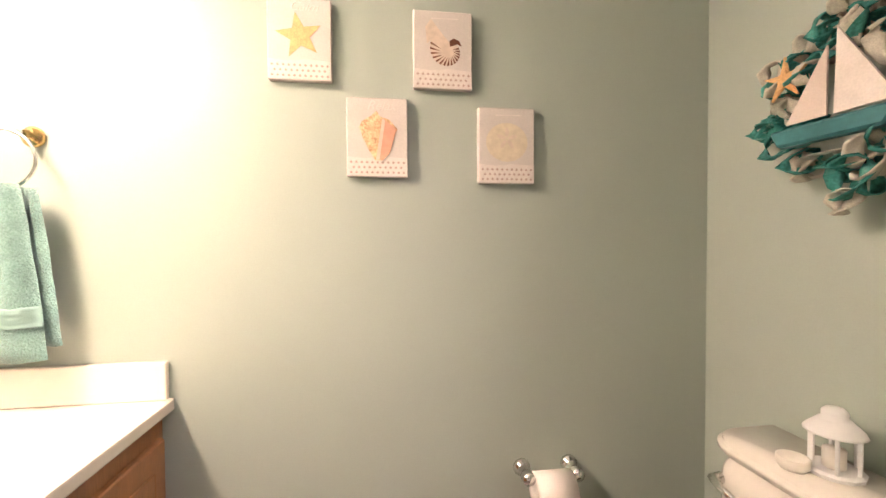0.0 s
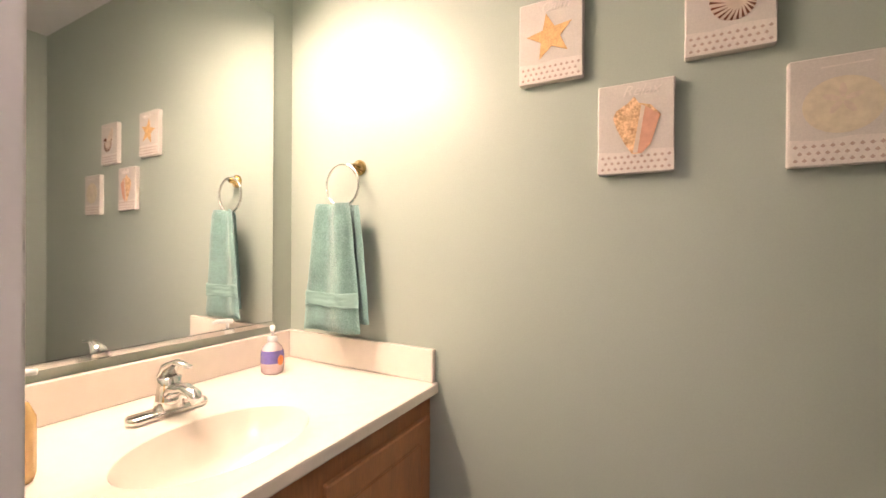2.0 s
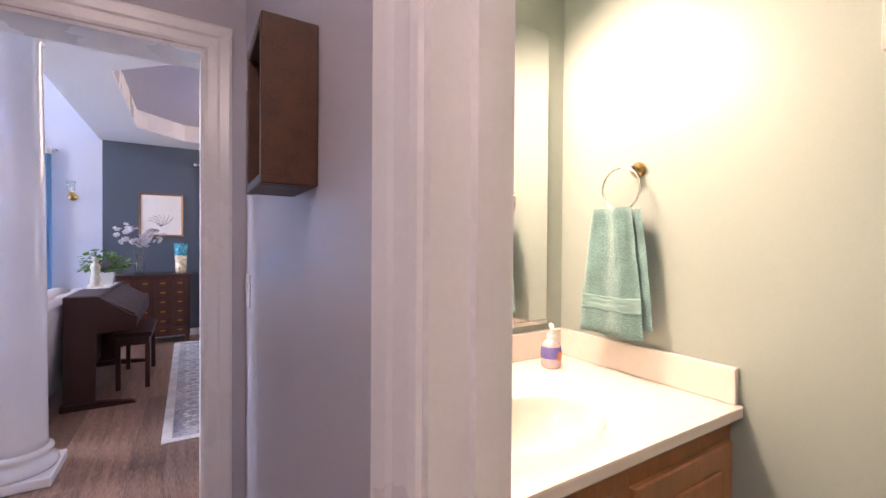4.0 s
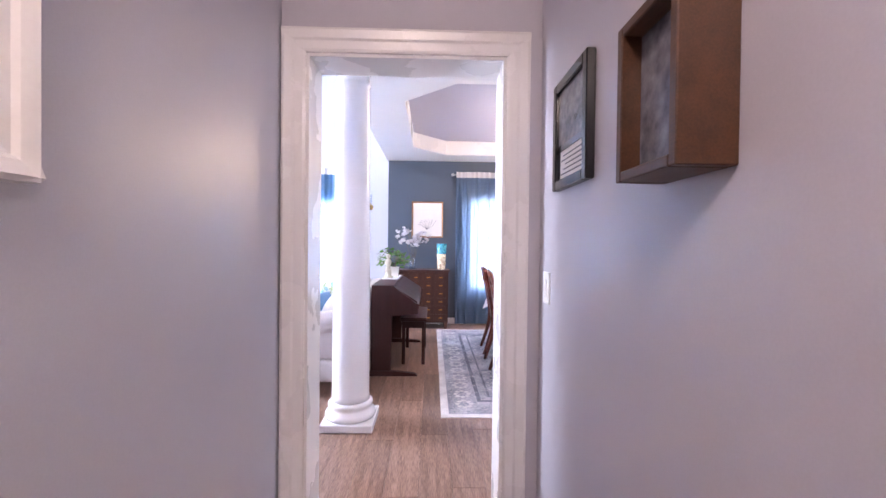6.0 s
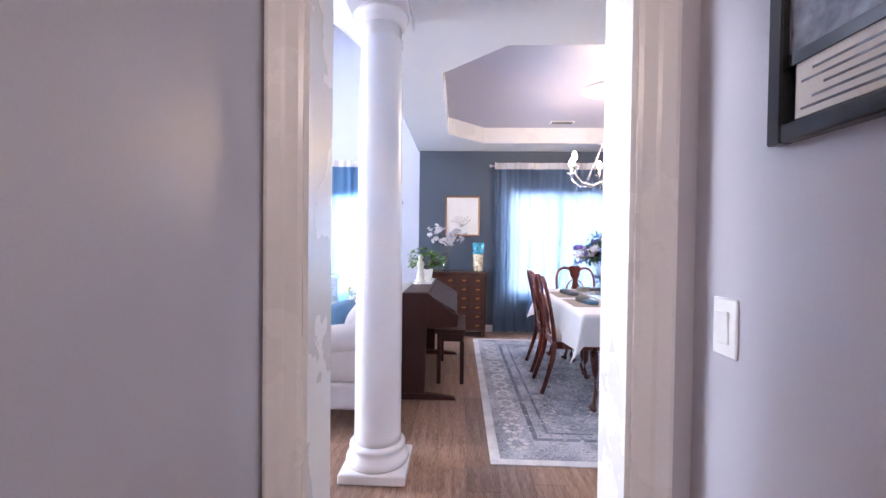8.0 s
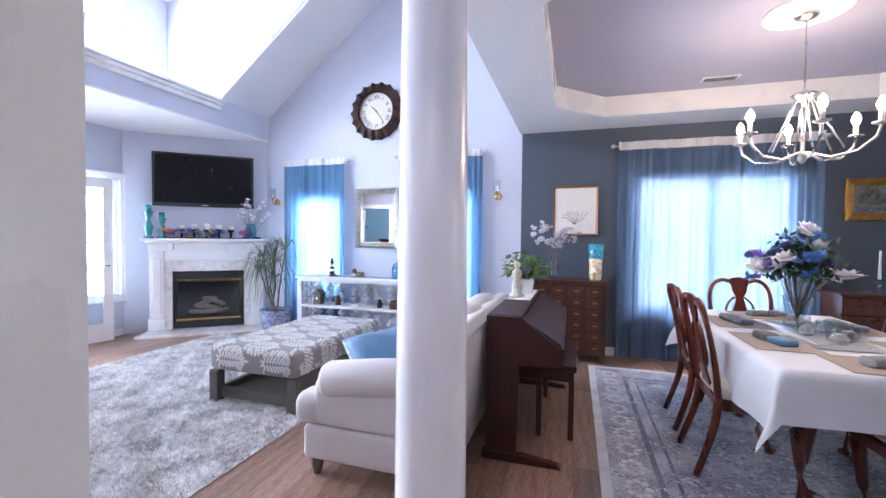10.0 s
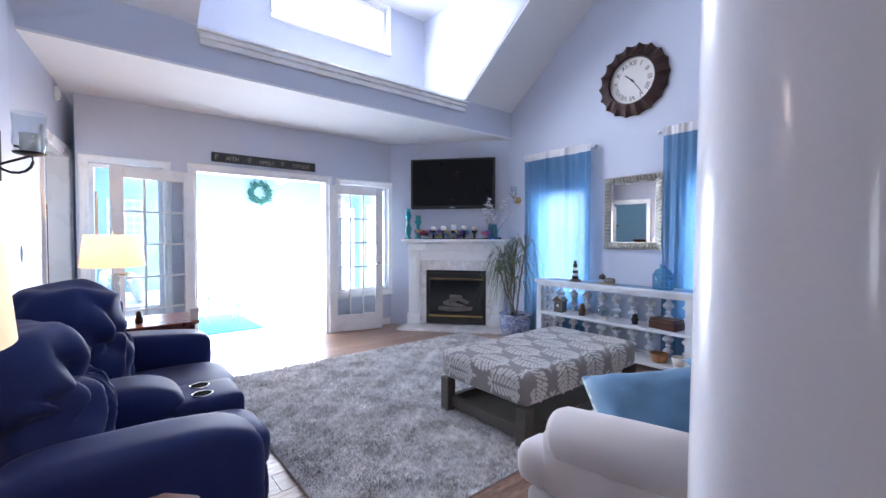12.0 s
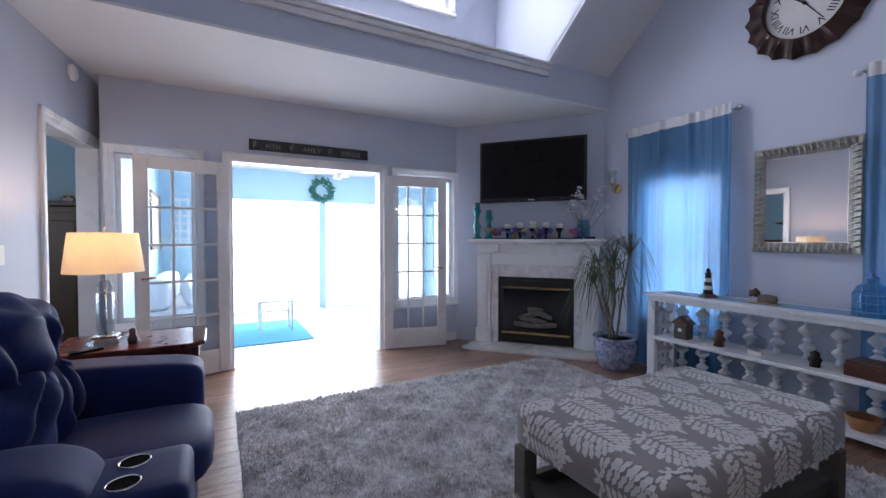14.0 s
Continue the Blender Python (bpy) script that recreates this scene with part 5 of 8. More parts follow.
# fireplace in the corner
ctr = (CA + CB) / 2 + dd * 0.13
ang = math.degrees(math.atan2(dd.y, dd.x))
FM = rot_z(ctr.x, ctr.y, 0, ang)          # local x along the wall, -y towards the room
f = thing("fireplace", FM, "white corner fireplace with cream marble surround", "fireplace")
part("hearth", prism([(-0.80, -0.42), (0.80, -0.42), (0.72, 0.0), (-0.72, 0.0)], 0, 0.035, "z", 0.004), M_MARBLE, f, "cream marble hearth slab")
for s_ in (-1, 1):
    x = s_ * 0.62
    part("pilaster", box(x - 0.085, x + 0.085, -0.10, -0.001, 0.036, 1.12, 0.004), M_TRIM, f)
    part("plinth_block", box(x - 0.10, x + 0.10, -0.125, -0.1005, 0.036, 0.20, 0.004), M_TRIM, f)
    part("pilaster_panel", box(x - 0.05, x + 0.05, -0.112, -0.1005, 0.27, 1.03, 0.005), M_TRIM, f)
    part("marble_leg", box(s_ * 0.445 if s_ > 0 else -0.534, 0.534 if s_ > 0 else -0.445, -0.075, -0.001, 0.036, 0.985), M_MARBLE, f, "cream marble slip")
    part("corbel", box(x * 0.72 - 0.03, x * 0.72 + 0.03, -0.15, -0.106, 1.14, 1.228, 0.012, 2), M_TRIM, f)
part("marble_header", box(-0.4445, 0.4445, -0.075, -0.001, 0.84, 0.985), M_MARBLE, f, "cream marble header")
part("frieze", box(-0.534, 0.534, -0.09, -0.001, 0.9855, 1.12, 0.003), M_TRIM, f)
part("entablature", box(-0.715, 0.715, -0.105, -0.001, 1.1205, 1.23, 0.004), M_TRIM, f)
part("crown", prism([(-0.001, 1.2305), (-0.12, 1.2305), (-0.19, 1.262), (-0.001, 1.262)], -0.74, 0.74, "x"), M_TRIM, f)
part("mantel_shelf", box(-0.78, 0.78, -0.24, -0.001, 1.2625, 1.295, 0.008, 2), M_TRIM, f)
fb = part("firebox", box(-0.44, 0.44, -0.06, -0.002, 0.05, 0.838, 0.003), M_SOOT, f, "black gas firebox")
part("louvre", box(-0.40, 0.40, -0.085, -0.0605, 0.725, 0.80, 0.004), M_SOOT, fb)
part("brass_strip", box(-0.40, 0.40, -0.094, -0.0855, 0.70, 0.724, 0.003), M_BRASS, fb, "brass trim strip")
part("brass_strip", box(-0.40, 0.40, -0.094, -0.0605, 0.155, 0.18, 0.003), M_BRASS, fb, "brass trim strip")
part("louvre", box(-0.40, 0.40, -0.085, -0.0605, 0.065, 0.15, 0.004), M_SOOT, fb)
part("glass_front", box(-0.38, 0.38, -0.066, -0.0605, 0.19, 0.69), M_BLACK, fb, "dark glass front")
for x, z, a, k in ((-0.10, 0.27, 4, 1.3), (0.12, 0.275, -6, 1.2), (0.0, 0.33, 9, 1.4), (-0.07, 0.385, -18, 1.0), (0.10, 0.40, 22, 0.95), (0.01, 0.45, 3, 0.8)):
    part("log", lathe([(0.015, -0.12 * k), (0.028, -0.11 * k), (0.034, 0.0), (0.027, 0.10 * k), (0.014, 0.11 * k)], 9, pose(x, -0.072, z, 0, 90 + a)), M_LOG, fb, "pale ceramic log", True)
tv = thing("television", FM @ pose(-0.04, -0.10, 0), "large black wall-mounted flat television, switched off", "television")
part("screen_body", box(-0.615, 0.615, -0.06, 0.0, 1.73, 2.455, 0.008, 2), M_BLACK, tv)
part("screen", box(-0.585, 0.585, -0.063, -0.0605, 1.78, 2.43), mat("tv_screen_glass", (0.004, 0.004, 0.005), 0.3, var=0.1, bump=0.0, spec=0.15), tv, "dark glossy screen")
part("logo_plate", box(-0.04, 0.04, -0.0625, -0.0605, 1.748, 1.757), M_NICKEL, tv)
part("wall_mount", box(-0.2, 0.2, 0.0005, 0.097, 1.95, 2.25), M_IRON, tv)


def on_mantel(x, y=-0.13):
    return FM @ pose(x, y, 1.2955)


for x, h, lab in ((-0.70, 0.30, "tall teal glass candlestick on the mantel"), (-0.55, 0.22, "short teal glass candlestick on the mantel")):
    c = thing("candlestick", on_mantel(x) @ Matrix.Scale(1.2, 4), lab, "candlestick", "teal candlesticks")
    part("stem", lathe([(0.05, 0), (0.05, 0.012), (0.025, 0.03), (0.035, h * 0.3), (0.045, h * 0.42), (0.028, h * 0.55), (0.022, h * 0.7), (0.032, h * 0.85), (0.045, h * 0.96), (0.045, h)], 18), M_TEAL, c, "", True)
    part("candle", lathe([(0.03, h + 0.0005), (0.03, h + 0.07), (0.0, h + 0.07)], 14), M_TEAL, c, "", True)
g = thing("candle_garland", on_mantel(-0.02, -0.135) @ Matrix.Scale(1.25, 4), "row of white candles in silk flowers", "candle arrangement")
random.seed(3)
part("tray", box(-0.36, 0.36, -0.04, 0.04, 0, 0.012, 0.004), M_IRON, g)
for i in range(5):
    x = -0.24 + 0.12 * i
    part("candle", lathe([(0.028, 0.10), (0.028, 0.165 - 0.012 * abs(i - 2)), (0.0, 0.165 - 0.012 * abs(i - 2))], 14, pose(x, 0, 0)), M_WAX, g, "white pillar candle", True)
    part("cup", lathe([(0.012, 0.012), (0.012, 0.06), (0.034, 0.085), (0.036, 0.0995)], 12, pose(x, 0, 0)), M_IRON, g, "", True)


def blossom(bm, c, r, n=6, seed=0):
    """A small open flower of separate petals."""
    rnd = random.Random(seed)
    tilt = Euler((rnd.uniform(-0.9, 0.9), rnd.uniform(-0.9, 0.9), rnd.uniform(0, 6))).to_matrix()
    for ringk, (rr, lift, k) in enumerate(((1.0, 0.15, n), (0.62, 0.45, n - 1))):
        for i in range(k):
            a = 2 * math.pi * (i + 0.5 * ringk) / k
            d, s_ = Vector((math.cos(a), math.sin(a), 0)), Vector((-math.sin(a), math.cos(a), 0))
            up = Vector((0, 0, 1))
            p = [c + tilt @ (q * r) for q in (d * 0.05, d * 0.55 * rr + s_ * 0.38 * rr + up * lift * 0.6, d * rr + up * lift, d * 0.55 * rr - s_ * 0.38 * rr + up * lift * 0.6)]
            bm.faces.new([bm.verts.new(q) for q in p])


for m_, nm, k in ((M_PINK, "pink_flowers", 9), (M_PURPLE, "purple_flowers", 14), (M_YELLOW, "yellow_flowers", 7), (M_BLUEP, "blue_flowers", 9)):
    bm = B()
    for i in range(k):
        x = random.uniform(-0.42, 0.42) if m_ is not M_PINK else random.choice((-1, 1)) * random.uniform(0.28, 0.44)
        for q in range(2):
            blossom(bm, Vector((x + random.uniform(-.015, .015), random.uniform(-0.07, 0.05), random.uniform(0.03, 0.095))), random.uniform(0.022, 0.04), 6, i * 7 + q)
    tagged(part(nm, bm, m_, g), kind="stuff")
va = thing("flower_vase", on_mantel(0.54, -0.12) @ Matrix.Scale(1.2, 4), "blue glass vase with white blossom branches on the mantel", "vase")
part("vase", lathe([(0.05, 0), (0.06, 0.02), (0.06, 0.12), (0.045, 0.16), (0.05, 0.18)], 18), M_BLUEGLASS, va, "", True)
random.seed(21)
stems, fl = B(), B()
for i in range(12):
    a, r, h = random.uniform(0, 6.28), random.uniform(0.10, 0.27), random.uniform(0.32, 0.56)
    tip = Vector((r * math.cos(a), r * 0.6 * math.sin(a), h))
    add_tube(stems, [(0, 0, 0.02), tip * 0.6, tip], [0.003, 0.002, 0.0015], 4)
    for k in range(7):
        blossom(fl, tip * random.uniform(0.65, 1.05) + Vector((random.uniform(-.03, .03), random.uniform(-.03, .03), 0)), random.uniform(0.018, 0.03), 5, i * 10 + k)
part("branches", stems, M_STEM, va)
tagged(part("blossoms", fl, M_PETAL, va), "white silk blossoms", kind="stuff")
bx = thing("media_box", on_mantel(0.55, -0.205), "small black media box on the mantel", "media player")
part("case", box(-0.12, 0.12, -0.03, 0.03, 0, 0.025, 0.004), M_BLACK, bx)
part("status_light", box(-0.01, 0.01, -0.0315, -0.0302, 0.008, 0.014), glow("blue_led", (0.1, 0.2, 1.0), 2.0), bx)


# sconces
def gold_sconce(m, label):
    s_ = thing("wall_sconce", m, label, "sconce", "brass sconces")
    part("back_plate", lathe([(0.05, 0), (0.05, 0.01), (0.03, 0.02), (0.0, 0.022)], 18, pose(0, 0, 0, 90)), M_BRASS, s_, "", True)
    part("arm", tube([(0, -0.02, 0), (0, -0.06, -0.04), (0, -0.10, -0.02), (0, -0.10, 0.03)], 0.007, 8), M_BRASS, s_, "", True)
    part("cup", lathe([(0.012, 0.0305), (0.035, 0.045), (0.036, 0.05)], 16, pose(0, -0.10, 0)), M_BRASS, s_, "", True)
    part("hurricane", lathe([(0.033, 0.0505), (0.045, 0.09), (0.038, 0.13), (0.05, 0.19)], 18, pose(0, -0.10, 0), False), M_CLEAR, s_, "clear glass hurricane", True)
    part("candle", lathe([(0.012, 0.0505), (0.012, 0.11), (0, 0.11)], 10, pose(0, -0.10, 0)), M_WAX, s_, "", True)
    return s_


gold_sconce(pose(-0.265, N - 0.001, 1.86), "brass wall sconce with glass hurricane by the window")
gold_sconce(pose(-3.55, N - 0.001, 1.84), "brass wall sconce with glass hurricane by the fireplace")
s_ = thing("wall_sconce", pose(-3.10, SL + 0.001, 1.79, 0, 0, 180) @ Matrix.Scale(1.3, 4), "black iron wall sconce with glass and candle", "sconce")
part("scroll", tube(arc((0, -0.05, -0.02), 0.06, 90, 330, 10, "x") + [(0, -0.10, 0.0)], 0.006, 8), M_IRON, s_, "", True)
part("back_bar", box(-0.012, 0.012, -0.01, 0, -0.12, 0.10, 0.003), M_IRON, s_)
part("pan", lathe([(0.02, 0.0), (0.055, 0.008), (0.06, 0.015)], 18, pose(0, -0.10, 0.0)), M_IRON, s_, "", True)
part("hurricane", lathe([(0.05, 0.0155), (0.06, 0.06), (0.055, 0.12), (0.06, 0.19)], 20, pose(0, -0.10, 0), False), M_CLEAR, s_, "clear glass hurricane", True)
part("candle", lathe([(0.035, 0.0155), (0.035, 0.10), (0, 0.10)], 16, pose(0, -0.10, 0)), M_WAX, s_, "ivory pillar candle", True)
s_ = thing("smoke_detector", TURN @ pose(-4.80, SL + 0.001, 2.61), "round white smoke detector high on the wall", "smoke detector")
part("case", lathe([(0.065, 0), (0.065, 0.02), (0.05, 0.035), (0, 0.038)], 24, pose(0, 0, 0, -90)), M_PLATE, s_, "", True)
# wall clock
ck = thing("wall_clock", pose(-1.925, N - 0.001, 3.03), "large round clock with dark scalloped metal frame", "clock")
nl, ro, ri = 18, 0.375, 0.245
bm = B()
rings = []
for rr, base_y, amp in ((ri, -0.055, 0.0), (ri + 0.012, -0.075, 0.004), (0.30, -0.055, 0.014), (0.345, -0.03, 0.018), (ro, -0.012, 0.016), (ro - 0.01, -0.002, 0.0)):
    row = []
    for i in range(nl * 8):
        a = 2 * math.pi * i / (nl * 8)
        q = abs(math.sin(a * nl / 2))
        r = rr + (0.022 * (1 - q) if rr > 0.33 else 0.0)
        row.append(bm.verts.new((r * math.cos(a), base_y - amp * (1 - q) * 1.4, r * math.sin(a))))
    rings.append(row)
for A, C in zip(rings, rings[1:]):
    for i in range(len(A)):
        bm.faces.new((A[i], A[(i + 1) % len(A)], C[(i + 1) % len(A)], C[i]))
bmesh.ops.recalc_face_normals(bm, faces=bm.faces[:])
part("scalloped_frame", bm, M_BRONZE, ck, "dark bronze scalloped frame")
part("dial", lathe([(0.246, 0.0), (0.246, 0.03), (0.0, 0.03)], 48, pose(0, 0, 0, 90)), M_PAPER, ck, "white dial")


for i, nm in enumerate(("XII", "I", "II", "III", "IIII", "V", "VI", "VII", "VIII", "IX", "X", "XI")):
    a = radians(90 - 30 * i)
    text_part("numeral", nm, 0.075, Matrix.Translation((0.185 * math.cos(a), -0.0315, 0.185 * math.sin(a))) @ pose(0, 0, 0, 90) @ pose(0, 0, 0, 0, 0, -30 * i), M_IRON, ck)
for deg, ln, wd_ in ((90 - 313, 0.11, 0.011), (90 - 144, 0.19, 0.007)):
    part("hand", box(-0.03, ln, -0.002, 0.002, -wd_ / 2, wd_ / 2), M_IRON, ck, m=Matrix.Translation((0, -0.035, 0)) @ pose(0, 0, 0, 0, -deg))
part("hub", lathe([(0.012, 0.0305), (0.012, 0.042), (0, 0.044)], 12, pose(0, 0, 0, 90)), M_IRON, ck, "", True)
# mirror
mr = thing("framed_mirror", pose(-1.908, N - 0.013, 1.595, 0, 0, -1.8), "rectangular mirror in a ribbed silver frame", "mirror")
hw, hh, fw = 0.33, 0.405, 0.085
bm = B()
for (a, b, sd) in (((-hw, 0, -hh), (hw, 0, -hh), (0, 0, 1)), ((-hw, 0, hh), (hw, 0, hh), (0, 0, -1)), ((-hw, 0, -hh), (-hw, 0, hh), (1, 0, 0)), ((hw, 0, -hh), (hw, 0, hh), (-1, 0, 0))):
    casing_bar(bm, a, b, fw, 0.03, (0, -1, 0), sd)
part("frame", bm, M_SILVER, mr)
rib = mesh_of("rib", tube([(-0.034, -0.012, 0), (-0.015, -0.036, 0.006), (0.015, -0.034, 0.012), (0.034, -0.02, 0.012)], [0.005, 0.008, 0.007, 0.004], 6), M_SILVER, True)
def ribs(a, b, n, turn):
    for i in range(n):
        o = new("rib", rib)
        o.parent = mr
        o.matrix_basis = Matrix.Translation(Vector(a).lerp(Vector(b), (i + 0.5) / n)) @ pose(0, 0, 0, 0, turn)
ribs((-hw + 0.035, 0, -hh + 0.04), (-hw + 0.035, 0, hh - 0.04), 18, 0)
ribs((hw - 0.035, 0, -hh + 0.04), (hw - 0.035, 0, hh - 0.04), 18, 180)
ribs((-hw + 0.04, 0, hh - 0.035), (hw - 0.04, 0, hh - 0.035), 15, 90)
ribs((-hw + 0.04, 0, -hh + 0.035), (hw - 0.04, 0, -hh + 0.035), 15, -90)
part("mirror_glass", box(-hw + fw - 0.005, hw - fw + 0.005, -0.012, -0.002, -hh + fw - 0.005, hh - fw + 0.005), M_MIRROR, mr)


# curtains
def curtain(x0, x1, y, z0, z1, m_, label, rod0, rod1, rodz, folds=9, seed=0, amp=0.035, gather=0.0):
    c = thing("curtain", pose(0, 0, 0), label, "curtain", "window curtains")
    rnd = random.Random(seed)
    nu, nv = folds * 22, 16
    ph = [rnd.uniform(-0.6, 0.6) for _ in range(6)]
    def grid(za, zb, yo, k):
        bm = B()
        vs = []
        for j in range(k + 1):
            f = j / k
            z = za + (zb - za) * f
            g = (z1 - z) / (z1 - z0)
            row = []
            for i in range(nu + 1):
                u = i / nu
                w = 1 - gather * math.sin(math.pi * min(1, g)) * 0.5
                x = (x0 + x1) / 2 + (u - 0.5) * (x1 - x0) * w
                a = 2 * math.pi * folds * u + 1.5 * math.sin(u * 7 + ph[0]) + 0.5 * g * math.sin(5 * u + ph[1])
                pleat = max(0.0, math.cos(a)) ** 5 - 0.25
                d = -amp * (0.7 + 0.3 * min(1, g * 2.5)) * pleat + 0.010 * math.sin(0.37 * a + 3 * g + ph[3])
                d += 0.007 * math.sin(2.3 * a + ph[2]) * (1 - 0.6 * g)
                row.append(bm.verts.new((x, y + yo + d, z)))
            vs.append(row)
        for j in range(k):
            for i in range(nu):
                bm.faces.new((vs[j][i], vs[j][i + 1], vs[j + 1][i + 1], vs[j + 1][i]))
        return bm
    cl = part("panel", grid(z1 - 0.09, z0, 0, nv), m_, c, "", True)
    part("header", grid(z1, z1 - 0.0905, -0.002, 2), M_HEADER, c, "white gathered header band", True)
    rd = thing("curtain_rod", pose(0, 0, 0), "slim nickel curtain rod with ball finials", "curtain rod", "curtain rods")
    part("rod", tube([(rod0, y + 0.034, rodz), (rod1, y + 0.034, rodz)], 0.008, 10), M_NICKEL, rd, "", True)
    for x in (rod0, rod1):
        part("finial", lathe([(0.0, -0.03), (0.018, -0.02), (0.024, 0), (0.018, 0.02), (0.0, 0.03)], 14, pose(x, y + 0.034, rodz, 0, 90)), M_NICKEL, rd, "", True)
    for x in (rod0 + 0.04, rod1 - 0.04):
        part("bracket", box(x - 0.008, x + 0.008, y + 0.043, N - 0.001, rodz - 0.01, rodz + 0.01), M_NICKEL, rd)
    return c


curtain(-3.36, -2.37, N - 0.085, 0.03, 2.43, M_CURTAIN, "sky blue satin curtain over a bright window", -3.40, -2.34, 2.385, 5, 1)
curtain(-1.57, -0.45, N - 0.085, 0.03, 2.45, M_CURTAIN, "sky blue satin curtain over a bright window", -1.62, -0.42, 2.41, 6, 2)
curtain(1.10, 2.98, N - 0.085, 0.02, 2.43, M_DCURTAIN, "slate grey sheer curtain on the dining window", 1.05, 3.02, 2.39, 10, 3)
# console table
ct = thing("console_table", pose(0, 0, 0), "whitewashed console table with turned spindles and shelves", "console table")
X0, X1, Y0, Y1 = -2.88, -1.13, 6.50, 6.84
part("tabletop", box(X0 - 0.02, X1 + 0.02, Y0 - 0.02, Y1 + 0.01, 0.785, 0.815, 0.006, 2), M_WHITEWASH, ct)
part("apron", box(X0 + 0.01, X1 - 0.01, Y0, Y1, 0.745, 0.7845, 0.003), M_WHITEWASH, ct)
part("shelf", box(X0, X1, Y0, Y1, 0.405, 0.435, 0.004), M_WHITEWASH, ct)
part("shelf", box(X0, X1, Y0, Y1, 0.07, 0.10, 0.004), M_WHITEWASH, ct)
for x in (X0, X1 - 0.075):
    for y in (Y0 + 0.001, Y1 - 0.051):
        part("post", box(x + 0.002, x + 0.073, y, y + 0.05, 0.1005, 0.4045, 0.003), M_WHITEWASH, ct)
        part("post", box(x + 0.002, x + 0.073, y, y + 0.05, 0.4355, 0.7445, 0.003), M_WHITEWASH, ct)
        part("foot", box(x + 0.002, x + 0.073, y, y + 0.05, 0, 0.0695, 0.003), M_WHITEWASH, ct)
prof = [(0.024, 0), (0.024, 0.02), (0.015, 0.04), (0.048, 0.085), (0.015, 0.125), (0.027, 0.14), (0.015, 0.155), (0.054, 0.205), (0.018, 0.255), (0.024, 0.275), (0.024, 0.3085)]
fine = []
for (r0, z0), (r1, z1) in zip(prof, prof[1:]):
    fine += [(r0 + (r1 - r0) * (0.5 - 0.5 * math.cos(math.pi * k / 4)), z0 + (z1 - z0) * k / 4) for k in range(4)]
spin = mesh_of("spindle", lathe(fine + [prof[-1]], 12), M_WHITEWASH, True)
for i in range(9):
    for z, sc in ((0.4355, 1.0), (0.1005, 0.985)):
        o = new("spindle", spin)
        o.parent = ct
        o.matrix_basis = Matrix.Translation((X0 + 0.15 + (X1 - X0 - 0.3) * i / 8, Y1 - 0.056, z)) @ Matrix.Diagonal((1, 1, sc, 1))
for y in (Y0 + 0.108, Y0 + 0.2):
    for x in (X0 + 0.056, X1 - 0.056):
        for z, sc in ((0.4355, 1.0), (0.1005, 0.985)):
            o = new("spindle", spin)
            o.parent = ct
            o.matrix_basis = Matrix.Translation((x, y, z)) @ Matrix.Diagonal((1, 1, sc, 1))
run = thing("table_runner", pose(0, 0, 0), "blue grey runner along the console top", "table runner")
part("cloth", box(X0 + 0.1, X1 - 0.01, Y0 + 0.06, Y1 - 0.06, 0.8155, 0.8185), M_PILLOW, run)
TZt = 0.819
o = thing("lighthouse_figurine", pose(-2.42, 6.62, TZt), "small striped lighthouse figurine on the console", "figurine")
part("rock", lathe([(0.075, 0), (0.07, 0.015), (0.045, 0.03)], 9), M_DARKWOOD, o)
for i in range(5):
    z = 0.0305 + i * 0.032
    r = 0.036 - i * 0.003
    part("band", lathe([(r, z), (r - 0.003, z + 0.0315)], 14), (M_BLACK, M_PLATE)[i % 2], o, "", True)
part("gallery", lathe([(0.03, 0.1910), (0.03, 0.197), (0.016, 0.2), (0.016, 0.222), (0.02, 0.224), (0.0, 0.24)], 12), M_BLACK, o, "", True)
o = thing("dog_figurine", pose(-2.03, 6.62, TZt), "brown spaniel dog figurine lying on the console", "figurine")
part("body", lathe([(0.0, -0.07), (0.03, -0.055), (0.036, 0.0), (0.03, 0.05), (0.0, 0.06)], 12, pose(0.03, 0, 0.036, 0, 90)), M_LOG, o, "", True)
part("head", lathe([(0.0, -0.035), (0.028, -0.015), (0.032, 0.01), (0.0, 0.04)], 12, pose(-0.045, -0.01, 0.075)), M_DARKWOOD, o, "dark brown head", True)
part("ear", lathe([(0.0, -0.03), (0.014, -0.01), (0.01, 0.02), (0, 0.03)], 8, pose(-0.07, -0.02, 0.07)), M_DARKWOOD, o, "", True)
part("plinth", box(-0.09, 0.10, -0.04, 0.04, 0, 0.012, 0.003), M_BRASS, o)
o = thing("birdcage_jar", pose(-1.45, 6.62, TZt), "aqua blue glass birdcage jar on the console", "jar")
part("jar", lathe([(0.085, 0), (0.09, 0.02), (0.09, 0.14), (0.07, 0.185), (0.03, 0.205), (0.03, 0.23)], 24), M_BLUEGLASS, o, "", True)
for z in (0.03, 0.085, 0.135):
    part("band", tube([(0.092 * math.cos(a * math.pi / 12), 0.092 * math.sin(a * math.pi / 12), z) for a in range(24)], 0.003, 6, True), M_BLUEP, o)
for i in range(12):
    a = math.pi / 6 * i
    part("wire", tube([(0.093 * math.cos(a), 0.093 * math.sin(a), 0.0), (0.093 * math.cos(a), 0.093 * math.sin(a), 0.14), (0.05 * math.cos(a), 0.05 * math.sin(a), 0.198)], 0.0022, 5), M_BLUEP, o)
part("lid", lathe([(0.034, 0.2305), (0.03, 0.24), (0.012, 0.25), (0.014, 0.265), (0, 0.27)], 14), M_BLUEP, o, "", True)
SZh = 0.4355
